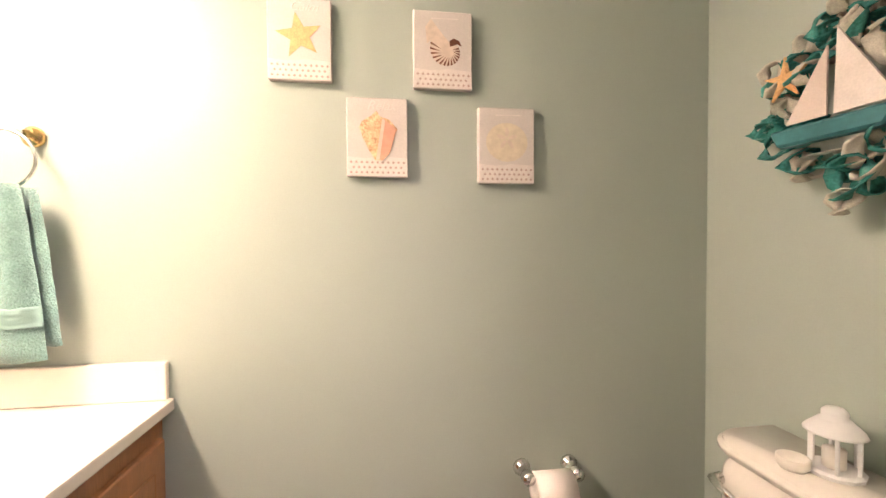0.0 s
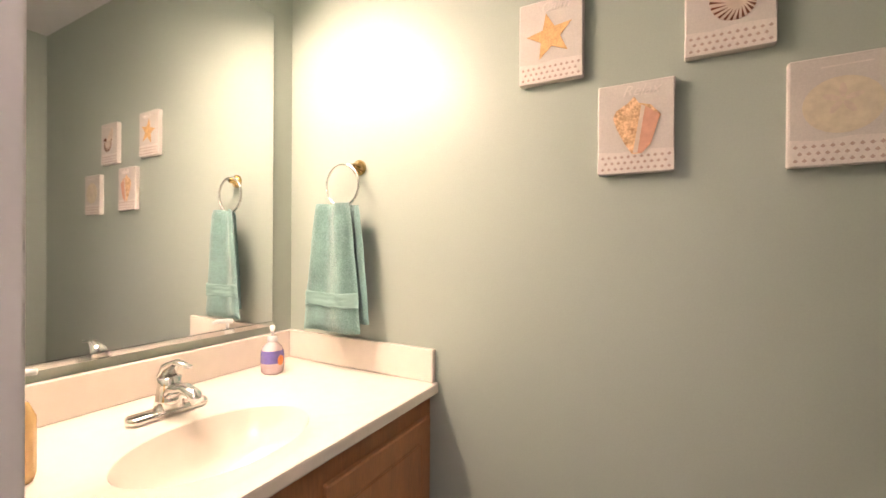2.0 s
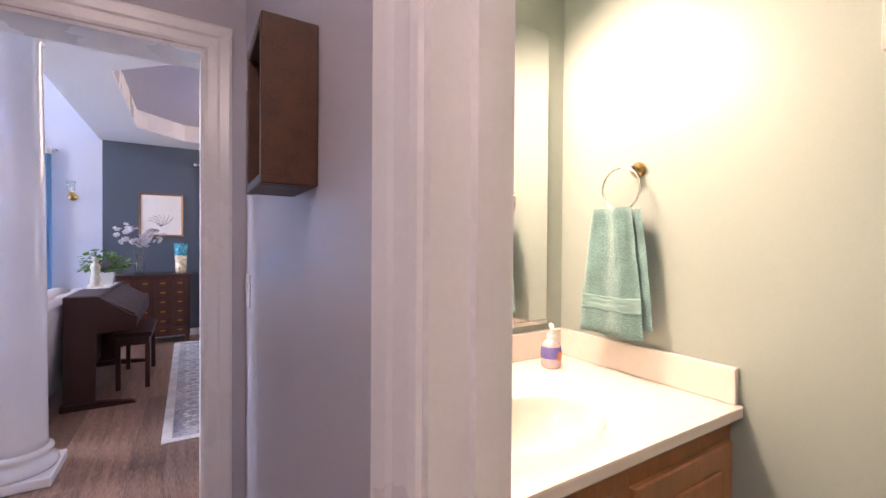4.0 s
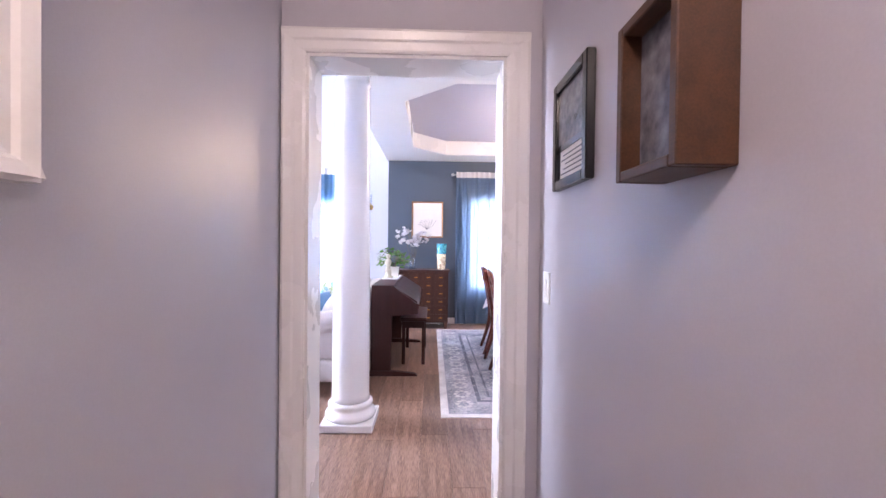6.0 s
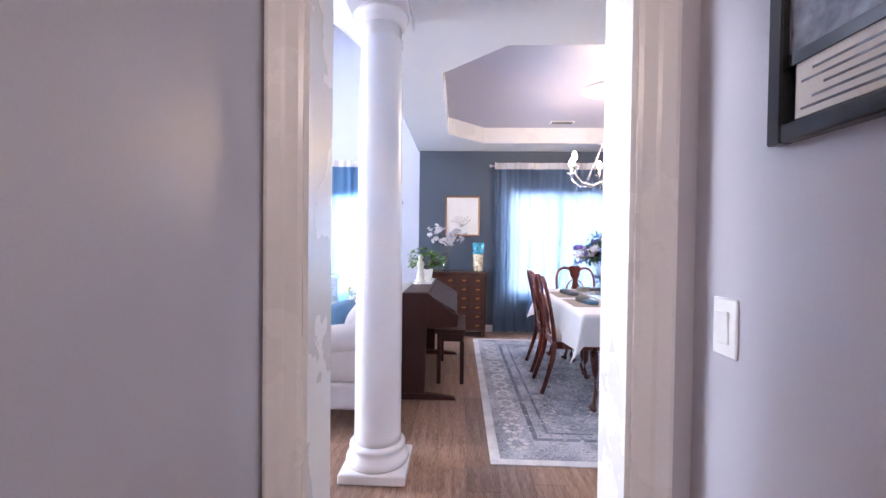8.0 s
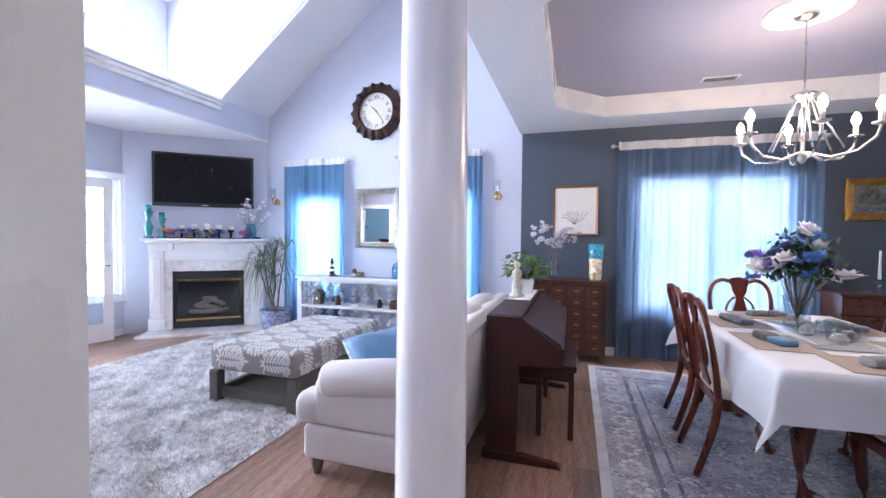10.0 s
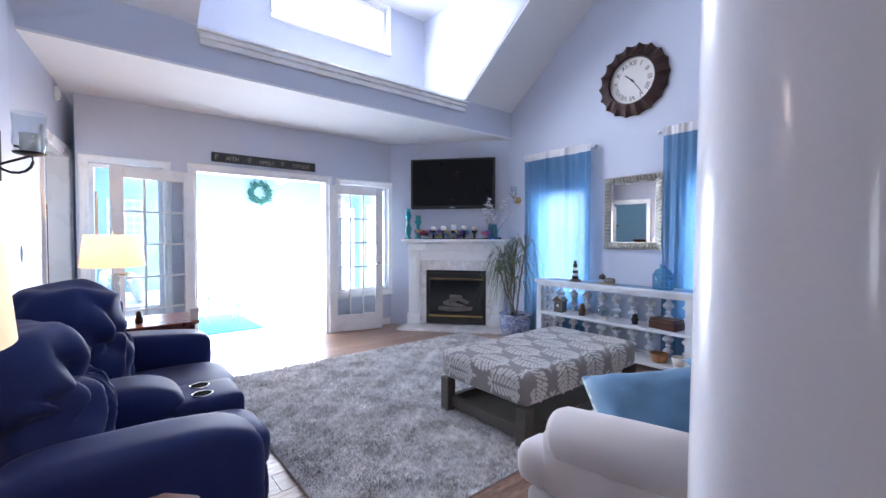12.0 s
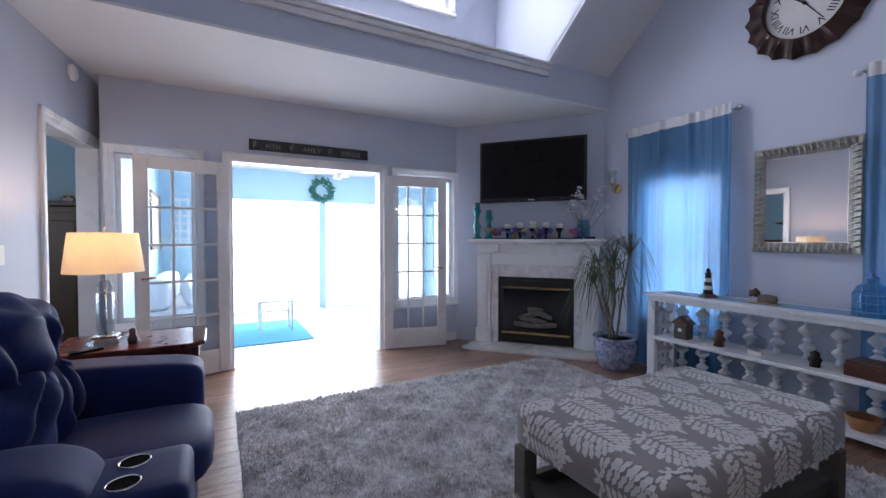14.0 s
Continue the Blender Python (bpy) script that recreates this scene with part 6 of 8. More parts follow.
o = thing("birdhouse", pose(-2.62, 6.62, SZh), "small brown wooden birdhouse on the shelf", "birdhouse")
part("body", box(-0.055, 0.055, -0.05, 0.05, 0, 0.13, 0.003), M_GREYWOOD, o)
part("roof", prism([(-0.08, 0.1305), (0.08, 0.1305), (0.0, 0.20)], -0.065, 0.065, "y", 0.003), M_DARKWOOD, o)
part("hole", lathe([(0.016, 0), (0.016, 0.003), (0, 0.003)], 14, pose(0, -0.0505, 0.08, 90)), M_WAX, o)
for x, sc, m_, lab in ((-2.33, 1.0, M_DARKWOOD, "dark carved bird figurine on the shelf"), (-1.72, 0.8, M_IRON, "small black figurine on the shelf")):
    o = thing("figurine", pose(x, 6.62, SZh), lab, "figurine")
    part("figure", lathe([(0.04 * sc, 0), (0.035 * sc, 0.03 * sc), (0.05 * sc, 0.06 * sc), (0.03 * sc, 0.09 * sc), (0.035 * sc, 0.115 * sc), (0.0, 0.14 * sc)], 12), m_, o, "", True)
o = thing("glass_globe", pose(-2.07, 6.62, SZh), "clear glass globe with shells on the shelf", "ornament")
part("stand", box(-0.05, 0.05, -0.03, 0.03, 0, 0.025, 0.003), M_WAX, o)
part("globe", lathe([(0.02, 0.0255), (0.06, 0.05), (0.07, 0.085), (0.06, 0.12), (0.0, 0.15)], 18), M_CLEAR, o, "", True)
o = thing("wooden_box", pose(-1.42, 6.64, SZh, 0, 0, -8), "dark carved wooden box and books on the shelf", "box")
part("case", box(-0.13, 0.13, -0.09, 0.09, 0, 0.075, 0.004), M_MAHOG, o)
part("lid", box(-0.125, 0.125, -0.085, 0.085, 0.0755, 0.10, 0.004), M_DARKWOOD, o)
for x, w_, m_ in ((-1.48, 0.09, M_OAK), (-1.30, 0.07, M_WAX)):
    o = thing("basket", pose(x, 6.64, 0.1005), "small woven basket on the bottom shelf", "basket")
    part("bowl", lathe([(w_ * 0.7, 0), (w_, 0.08), (w_ * 0.92, 0.085), (w_ * 0.62, 0.012), (0, 0.012)], 16), m_, o, "", True)
# potted plant
pp = thing("potted_plant", pose(-3.30, 6.60, 0), "spiky dragon tree in a blue and white china pot", "plant")
part("pot", lathe([(0.13, 0), (0.15, 0.02), (0.20, 0.16), (0.205, 0.24), (0.19, 0.29), (0.215, 0.31), (0.215, 0.325), (0.19, 0.325), (0.18, 0.29)], 30, None, True), M_CHINABLUE, pp, "blue and white china pot", True)
part("soil", lathe([(0.0, 0.285), (0.18, 0.285), (0.18, 0.29), (0, 0.29)], 20), M_SOIL, pp)
random.seed(8)
tops = []
for i, (tx, ty, tz) in enumerate(((-0.16, -0.12, 0.88), (0.02, -0.05, 1.06), (0.18, -0.02, 1.18), (-0.05, 0.02, 0.98), (0.09, -0.12, 0.80), (-0.22, 0.0, 1.08))):
    p0 = Vector((random.uniform(-.06, .06), random.uniform(-.06, .06), 0.285))
    p3 = Vector((tx, ty, tz))
    mid = p0.lerp(p3, 0.5) + Vector((random.uniform(-.07, .07), random.uniform(-.05, .03), 0))
    part("trunk", tube([p0, p0.lerp(mid, 0.5), mid, mid.lerp(p3, 0.6), p3], [0.012, 0.011, 0.010, 0.010, 0.008], 7), M_STEM, pp, "", True)
    tops.append(p3)
bm = B()
for p in tops:
    for k in range(50):
        a, e = random.uniform(0, 6.28), random.uniform(-0.5, 1.15)
        L = random.uniform(0.26, 0.48)
        d = Vector((math.cos(a) * math.cos(e), math.sin(a) * math.cos(e), math.sin(e)))
        s_ = d.cross(Vector((0, 0, 1))).normalized() * 0.0048
        q1 = p + d * L * 0.5 + Vector((0, 0, 0.02))
        q2 = p + d * L + Vector((0, 0, -0.75 * L * (1.25 - math.sin(e))))
        st = p - Vector((0, 0, random.uniform(0, 0.06)))
        if q2.y > 0.22 or q2.z < 0.2:
            continue
        v0, v1, v2, v3, v4 = [bm.verts.new(q) for q in (st - s_, st + s_, q1 + s_, q1 - s_, q2)]
        bm.faces.new((v0, v1, v2, v3))
        bm.faces.new((v3, v2, v4))
part("leaves", bm, M_SPIKE, pp, "long narrow green leaves")
# ottoman
M_OTT = mat("taupe_ottoman_fabric", (0.235, 0.215, 0.215), 0.9, var=0.06, scale=10, fine=320, bump=0.12, dist=0.001, sheen=0.2)
M_MEDAL = mat("white_damask_thread", (0.58, 0.56, 0.55), 0.9, var=0.08, scale=30, fine=320, bump=0.1)
ot = thing("ottoman", pose(-1.705, 5.08, 0), "taupe damask ottoman on weathered grey wood legs", "ottoman")
hx, hy = 0.415, 0.70
part("cushion", cushion(-hx, hx, -hy, hy, 0.27, 0.475, 0.05, 0.006, 6), M_OTT, ot, "taupe cushion", True)
for sx in (-1, 1):
    for sy in (-1, 1):
        part("leg", box(sx * hx - sx * 0.085 if sx > 0 else -hx + 0.005, hx - 0.005 if sx > 0 else -hx + 0.085, hy - 0.085 if sy > 0 else -hy + 0.005, hy - 0.005 if sy > 0 else -hy + 0.085, 0.0, 0.269, 0.004), M_GREYWOOD, ot)
for sx in (-1, 1):
    part("rail", box(sx * (hx - 0.06) - 0.02, sx * (hx - 0.06) + 0.02, -hy + 0.086, hy - 0.086, 0.05, 0.13, 0.003), M_GREYWOOD, ot)
    part("rail", box(-hx + 0.086, hx - 0.086, sx * (hy - 0.06) - 0.02, sx * (hy - 0.06) + 0.02, 0.05, 0.13, 0.003), M_GREYWOOD, ot)
part("shelf", box(-hx + 0.081, hx - 0.081, -hy + 0.081, hy - 0.081, 0.06, 0.075), M_GREYWOOD, ot)


def ott_face(u, v):
    """A place on the cushion's cover, u and v running over its edges and down the sides."""
    rr = 0.05
    def fold(s, h):
        d = max(0.0, abs(s) - (h - rr))
        a = min(d / rr, math.pi / 2)
        down = rr * (1 - math.cos(a)) + max(0.0, d - rr * math.pi / 2)
        out = min(abs(s), h - rr) + (rr + 0.0035) * math.sin(a)
        return math.copysign(out, s), down, math.cos(a)
    x, du, ca = fold(u, hx)
    y, dv, cb = fold(v, hy)
    q = max(0, 1 - (x / hx) ** 2) * max(0, 1 - (y / hy) ** 2)
    side = max(0.0, 1 - ((du + dv) / 0.205 * 2 - 1) ** 2) if du + dv > 0.03 else 0
    if ca < 0.3:
        x += math.copysign(0.007 * side * (1 - (y / hy) ** 2), x)
    if cb < 0.3:
        y += math.copysign(0.007 * side * (1 - (x / hx) ** 2), y)
    return Vector((x, y, 0.475 - du - dv + 0.0035 * min(ca, cb) + 0.006 * q)), du, dv


def leaflet(bm, base_p, tip_p, wide):
    """One thread leaf with a lobed outline, laid on the cushion cover."""
    a, b = Vector(base_p), Vector(tip_p)
    n_ = Vector((-(b - a).y, (b - a).x)).normalized() * wide
    pts = [a, a.lerp(b, 0.3) + n_ * 0.75, a.lerp(b, 0.48) + n_ * 0.5, a.lerp(b, 0.72) + n_ * 0.8, b, a.lerp(b, 0.72) - n_ * 0.8, a.lerp(b, 0.48) - n_ * 0.5, a.lerp(b, 0.3) - n_ * 0.75]
    where = [ott_face(p.x, p.y) for p in pts]
    if any((du > 0.004 and dv > 0.004) or du + dv > 0.19 for _, du, dv in where):
        return
    mid = ott_face(*a.lerp(b, 0.5))[0]
    vs = [bm.verts.new(w[0]) for w in where]
    m_ = bm.verts.new(mid)
    for i in range(8):
        bm.faces.new((m_, vs[i], vs[(i + 1) % 8]))


def damask(bm, cx, cy, ln=0.325, wd=0.245):
    """A leafy medallion, its spine along x: overlapping thread leaves filling a pointed oval."""
    tail = Vector((cx - ln * 0.5, cy))
    roots = [tail + Vector((ln * (0.10 + 0.62 * i / 8), 0)) for i in range(9)]
    envs = [wd * 0.5 * math.sin(math.pi * (0.24 + 0.64 * i / 8)) for i in range(9)]
    for i, (root, env) in enumerate(zip(roots, envs)):
        for sg in (-1, 1):
            lean = Vector((0.25 + 0.09 * i, sg)).normalized()
            side = Vector((lean.y, -lean.x)) * sg
            leaflet(bm, root + lean * 0.003, root + lean * env * 0.62, 0.0145)
            leaflet(bm, root + lean * env * 0.55, root + lean * env * 1.12, 0.018 if i % 2 else 0.0145)
            if i % 2 == 0:
                leaflet(bm, root + lean * env * 0.45 - side * 0.010, root + lean * env * 0.92 - side * 0.024, 0.010)
    end = roots[-1]
    for k in (-0.55, 0, 0.55):
        leaflet(bm, end, end + Vector((math.cos(k), math.sin(k))) * ln * (0.28 if k == 0 else 0.18), 0.017)
    for k in (-0.7, 0.7):
        leaflet(bm, roots[0], roots[0] - Vector((math.cos(k), math.sin(k))) * ln * 0.13, 0.014)


bm = B()
for i in range(-3, 4):
    for j in range(-4, 5):
        damask(bm, 0.05 + i * 0.215, 0.06 + j * 0.335 + (0.1675 if i % 2 else 0))
part("damask_pattern", bm, M_MEDAL, ot, "white woven leafy damask medallions")
# sofa, backing onto the piano
sf = thing("sofa", pose(0, 0, 0), "cream upholstered sofa with rolled arms and wooden feet", "sofa")
sx0, sx1, sy0, sy1 = -0.83, 0.06, 3.73, 5.74
part("base", cushion(sx0 + 0.06, sx1 - 0.03, sy0 + 0.02, sy1 - 0.02, 0.11, 0.30, 0.025, 0.004, 5), M_CREAM, sf, "", True)
for k in range(3):
    a = sy0 + 0.20 + k * (sy1 - sy0 - 0.40) / 3
    b = a + (sy1 - sy0 - 0.40) / 3 - 0.006
    part("seat_cushion", cushion(sx0 + 0.02, -0.20, a, b, 0.302, 0.465, 0.05, 0.02, 5, 0.004, k), M_CREAM, sf, "", True)
    bm = puffy(-0.31, -0.05, a + (0.06 if k == 0 else 0), b, 0.44, 0.83 if k == 0 else 0.87, 2.7, 0.008, k + 4)
    for v_ in bm.verts:
        v_.co.x += 0.38 * (v_.co.z - 0.6)
    part("back_cushion", bm, M_CREAM, sf, "", True)
part("seat_front_ear", cushion(sx0, sx0 + 0.17, sy0 + 0.015, sy0 + 0.20, 0.302, 0.465, 0.05, 0.012, 3), M_CREAM, sf, "", True)
part("seat_front_ear", cushion(sx0, sx0 + 0.17, sy1 - 0.20, sy1 - 0.015, 0.302, 0.465, 0.05, 0.012, 3), M_CREAM, sf, "", True)
bm = B()
add_prism(bm, [(-0.055, 0.28), (sx1 + 0.01, 0.10), (sx1 + 0.035, 0.50), (sx1 + 0.07, 0.78), (sx1 + 0.03, 0.835), (-0.06, 0.82), (-0.075, 0.5)], sy0 + 0.02, sy1 - 0.02, "y")
bmesh.ops.bevel(bm, geom=bm.edges[:], offset=0.03, segments=3, affect="EDGES")
part("back_frame", bm, M_CREAM, sf, "", True)
for a, b in ((sy0, sy0 + 0.19), (sy1 - 0.19, sy1)):
    part("arm_panel", cushion(sx0 + 0.13, -0.06, a + 0.02, b - 0.015, 0.305, 0.56, 0.03, 0.006, 4), M_CREAM, sf, "", True)
    m_ = pose(-0.36, (a + b) / 2, 0.575, 0, 83)
    part("arm_roll", lathe([(0.0, -0.325), (0.06, -0.322), (0.09, -0.305), (0.105, -0.27), (0.108, 0.0), (0.105, 0.27), (0.08, 0.305), (0.0, 0.31)], 22, m_), M_CREAM, sf, "", True)
for x in (sx0 + 0.11, sx1 - 0.09):
    for y in (sy0 + 0.09, sy1 - 0.09):
        part("foot", lathe([(0.022, 0.0), (0.035, 0.06), (0.036, 0.112)], 10, pose(x, y, 0)), M_GREYWOOD, sf, "tapered wooden foot", True)
p = thing("throw_pillow", pose(-0.36, 4.10, 0.625, -46, -9, 42), "plain blue throw pillow with a floral reverse", "pillow")
part("cover", pillow(0.55, 0.41, 0.19, 18, 2, 0.018), M_PILLOW, p, "", True)
part("reverse", pillow(0.56, 0.425, 0.15, 18, 3, 0.016), mat("blue_floral_reverse", (0.20, 0.42, 0.50), 0.8, var=0.2, scale=16, fine=40, bump=0.05, color2=(0.66, 0.68, 0.60)), p, "floral printed reverse", True, pose(0, 0.035, 0.004))
p = thing("throw_pillow", pose(-0.42, 5.42, 0.67, 22, 0, -28), "floral throw pillow in blue, yellow and white", "pillow")
part("cover", pillow(0.46, 0.44, 0.16, 14, 5), mat("floral_print_cotton", (0.66, 0.66, 0.64), 0.8, var=0.05, scale=8, fine=250, bump=0.1), p, "", True)
random.seed(31)
M_PRINTS = (mat("print_blue", (0.22, 0.42, 0.52), 0.8, var=0.25, scale=40), mat("print_yellow", (0.62, 0.54, 0.24), 0.8, var=0.2, scale=40), mat("print_olive", (0.30, 0.36, 0.17), 0.8, var=0.25, scale=40))
for m_, nm, k, r, thin in ((M_PRINTS[0], "blue_print_flower", 10, 0.034, 0.8), (M_PRINTS[1], "yellow_print_flower", 8, 0.030, 0.8), (M_PRINTS[2], "olive_print_leaf", 26, 0.036, 0.32)):
    for i in range(k):
        bm = B()
        u, vv, tilt = random.uniform(-0.18, 0.18), random.uniform(-0.17, 0.17), random.uniform(0, 6.28)
        ring_ = []
        for q in range(14):
            a = q * math.pi / 7
            rr_ = r * (1 + (0.22 * math.cos(5 * a) if thin > 0.5 else 0))
            du, dv = rr_ * math.cos(a), rr_ * thin * math.sin(a)
            pu, pv = u + du * math.cos(tilt) - dv * math.sin(tilt), vv + du * math.sin(tilt) + dv * math.cos(tilt)
            th = 0.08 * max(0, (1 - (pu / 0.23) ** 4) * (1 - (pv / 0.22) ** 4)) ** 0.6 + 0.007
            ring_.append(bm.verts.new((pu, -th, pv)))
        bm.faces.new(ring_)
        part(nm, bm, m_, p)
p = thing("throw_pillow", pose(-0.44, 5.30, 0.52, 82, 0, -28), "plain blue throw pillow lying under the floral one", "pillow")
part("cover", pillow(0.46, 0.42, 0.14, 12, 8), M_PILLOW, p, "", True)
# reclining loveseat
rc = thing("reclining_loveseat", pose(0, 0, 0), "navy blue overstuffed reclining loveseat with cup holder console", "recliner sofa")
part("base", cushion(-3.32, -1.38, 2.10, 2.90, 0.04, 0.30, 0.03, 0.004, 5), M_NAVY, rc, "", True)
for k, (a, b, e) in enumerate(((-3.08, -2.44, 3.07), (-2.06, -1.60, 3.02))):
    part("seat_cushion", puffy(a, b, 2.30, e, 0.24, 0.45, 4.5, 0.006, k), M_NAVY, rc, "", True)
    part("footrest_pad", puffy(a + 0.01, b - 0.01, 2.88, 3.0, 0.06, 0.30, 4.0, 0.006, k + 2, 10), M_NAVY, rc, "", True)
    part("back_lower", puffy(a - 0.02, b + 0.02, 2.10, 2.55 if k == 0 else 2.44, 0.36, 0.80, 3.0, 0.07, k + 5, 26, 1.1), M_NAVY, rc, "plump lower back cushion with soft folds", True)
    part("back_upper", puffy(a - 0.04, b + 0.05, 2.0, 2.50 if k == 0 else 2.36, 0.64, 1.07 if k == 0 else 1.0, 2.6, 0.075, k + 9, 26, -1.1), M_NAVY, rc, "rounded head cushion with gathered folds", True)
for k, (a, b, e) in enumerate(((-3.36, -3.09, 3.02), (-1.61, -1.335, 2.905))):
    bm = puffy(a, b, 2.12, e, 0.20, 0.60 if k else 0.625, 9.0 if k == 0 else 6.0, 0.006, k + 20, 17)
    for v_ in bm.verts:
        top_ = max(0.0, (v_.co.z - 0.40) / 0.2)
        v_.co.z += top_ * (0.03 * math.sin((2.905 - v_.co.y) * 3.0) - (0.035 if k else 0.0) * max(0, (v_.co.y - 2.7) / 0.2) ** 2)
    part("arm", bm, M_NAVY, rc, "", True)
    part("arm_skirt", cushion(a + 0.02, b - 0.015, 2.14, 2.86, 0.04, 0.30, 0.03, 0.004, 4), M_NAVY, rc, "", True)
bm = puffy(-2.43, -2.07, 2.12, 2.74, 0.28, 0.60, 5.0, 0.006, 30, 15)
for v_ in bm.verts:
    if v_.co.z > 0.45:
        v_.co.z -= 0.06 * max(0, (v_.co.y - 2.5) / 0.24) ** 2
part("console_arm", bm, M_NAVY, rc, "", True)
cs = part("cup_console", cushion(-2.43, -2.07, 2.66, 3.0, 0.20, 0.485, 0.04, 0.003, 4), M_NAVY, rc, "", True)
for x, y in ((-2.32, 2.82), (-2.17, 2.81)):
    part("cup_holder", lathe([(0.048, 0.484), (0.0495, 0.493), (0.0475, 0.4945), (0.0455, 0.4915)], 24, pose(x, y, 0), False), M_CHROME, cs, "chrome cup holder ring", True)
    # flat black disc painted as the shaded hollow; nothing is recessed here
    part("cup_shade_disc", lathe([(0.0, 0.4905), (0.047, 0.4905)], 22, pose(x, y, 0), False), M_CUP_SHADE, cs)


# end tables and lamps
def end_table(x0, x1, y0, y1, z, label):
    t_ = thing("end_table", pose(0, 0, 0), label, "end table", "end tables")
    part("tabletop", prism([(x0, y0), (x1, y0), (x1, y1 - 0.07), (x1 - 0.07, y1), (x0 + 0.07, y1), (x0, y1 - 0.07)], z - 0.03, z, "z", 0.006), M_CHERRY, t_)
    part("apron", box(x0 + 0.04, x1 - 0.04, y0 + 0.04, y1 - 0.04, z - 0.12, z - 0.0305), M_CHERRY, t_)
    for x in (x0 + 0.05, x1 - 0.05):
        for y in (y0 + 0.05, y1 - 0.09):
            part("leg", lathe([(0.018, 0), (0.022, 0.2), (0.026, z - 0.1205)], 10, pose(x, y, 0)), M_CHERRY, t_, "", True)
    return t_


def table_lamp(x, y, z, label, energy, size=1.0, deep=1.0):
    l_ = thing("table_lamp", pose(x, y, z) @ Matrix.Scale(size, 4), label, "table lamp", "table lamps")
    part("foot", box(-0.075, 0.075, -0.075, 0.075, 0, 0.035, 0.004), M_CLEAR, l_)
    part("foot_cap", box(-0.06, 0.06, -0.06, 0.06, 0.0355, 0.05, 0.003), M_NICKEL, l_)
    part("glass_column", box(-0.038, 0.038, -0.038, 0.038, 0.0505, 0.30, 0.004), M_CLEAR, l_, "clear glass column")
    part("rod", tube([(0, 0, 0.0505), (0, 0, 0.30)], 0.006, 8), M_NICKEL, l_, "", True)
    part("glass_ball", lathe([(0.0, 0.3005), (0.03, 0.312), (0.04, 0.34), (0.03, 0.368), (0.0, 0.38)], 18), M_CLEAR, l_, "clear glass ball", True)
    part("stem", tube([(0, 0, 0.38), (0, 0, 0.45)], 0.008, 8), M_NICKEL, l_, "", True)
    part("shade", lathe([(0.196, 0.425), (0.182, 0.545), (0.168, 0.66)], 40, None, False), M_SHADE, l_, "glowing cream shade", True, Matrix.Diagonal((1, deep, 1, 1)))
    part("bulb", lathe([(0.012, 0.455), (0.03, 0.50), (0.025, 0.535), (0, 0.55)], 14), M_BULB, l_, "", True)
    part("finial", lathe([(0.004, 0.55), (0.004, 0.685), (0.012, 0.70), (0.0, 0.72)], 10), M_NICKEL, l_, "", True)
    part("spider", box(-0.166, 0.166, -0.002, 0.002, 0.650, 0.654), M_NICKEL, l_)
    lamp("table_lamp_light", "POINT", (x, y, z + 0.60 * size), energy, (1.0, 0.64, 0.33), 0.04)
    return l_


end_table(-4.08, -3.52, 2.22, 3.02, 0.64, "cherry wood end table beside the recliner")
table_lamp(-3.79, 2.47, 0.6405, "glass table lamp with a lit cream shade", 13, 1.05)
end_table(-1.03, -0.56, 1.99, 2.61, 0.62, "cherry wood end table near the hallway")
table_lamp(-0.93, 2.12, 0.6205, "second glass lamp with a lit cream oval shade", 1.3, 1.12, 0.70)
o = thing("remote_control", pose(-3.56, 2.42, 0.6405, 0, 0, 30), "black remote control on the end table", "remote")
part("case", box(-0.02, 0.02, -0.08, 0.08, 0, 0.016, 0.003), M_BLACK, o)
o = thing("photo_card", pose(-3.60, 2.98, 0.6405, 0, 22, 0), "white card standing on the end table", "card")
part("card", box(-0.004, 0.004, -0.03, 0.03, 0, 0.11), M_PAPER, o)
o = thing("small_figurine", pose(-3.70, 2.62, 0.6405), "small brown figurine beside the lamp", "figurine")
part("figure", lathe([(0.025, 0), (0.03, 0.03), (0.018, 0.06), (0.022, 0.085), (0, 0.10)], 12), M_DARKWOOD, o, "", True)
# sign over the french doors
sg = thing("wall_sign", pose(W + 0.001, 4.0, 2.245), "black wooden sign reading FAITH FAMILY FRIENDS", "sign")
part("board", box(0, 0.02, -0.615, 0.615, -0.055, 0.055, 0.003), M_BLACK, sg)
for word, y in (("FAITH", -0.41), ("FAMILY", -0.02), ("FRIENDS", 0.40)):
    text_part("initial", word[0], 0.088, pose(0.0206, y - 0.028 * len(word) - 0.012, -0.004, 90, 0, 90), M_SIGNTEXT, sg, "faded tan painted letter")
    text_part("word", word[1:], 0.066, pose(0.0206, y + 0.018, -0.009, 90, 0, 90), M_SIGNTEXT, sg, "faded tan painted word")
for y in (-0.225, 0.175):
    part("dot", box(0.0202, 0.021, y - 0.007, y + 0.007, -0.007, 0.007), M_SIGNTEXT, sg)
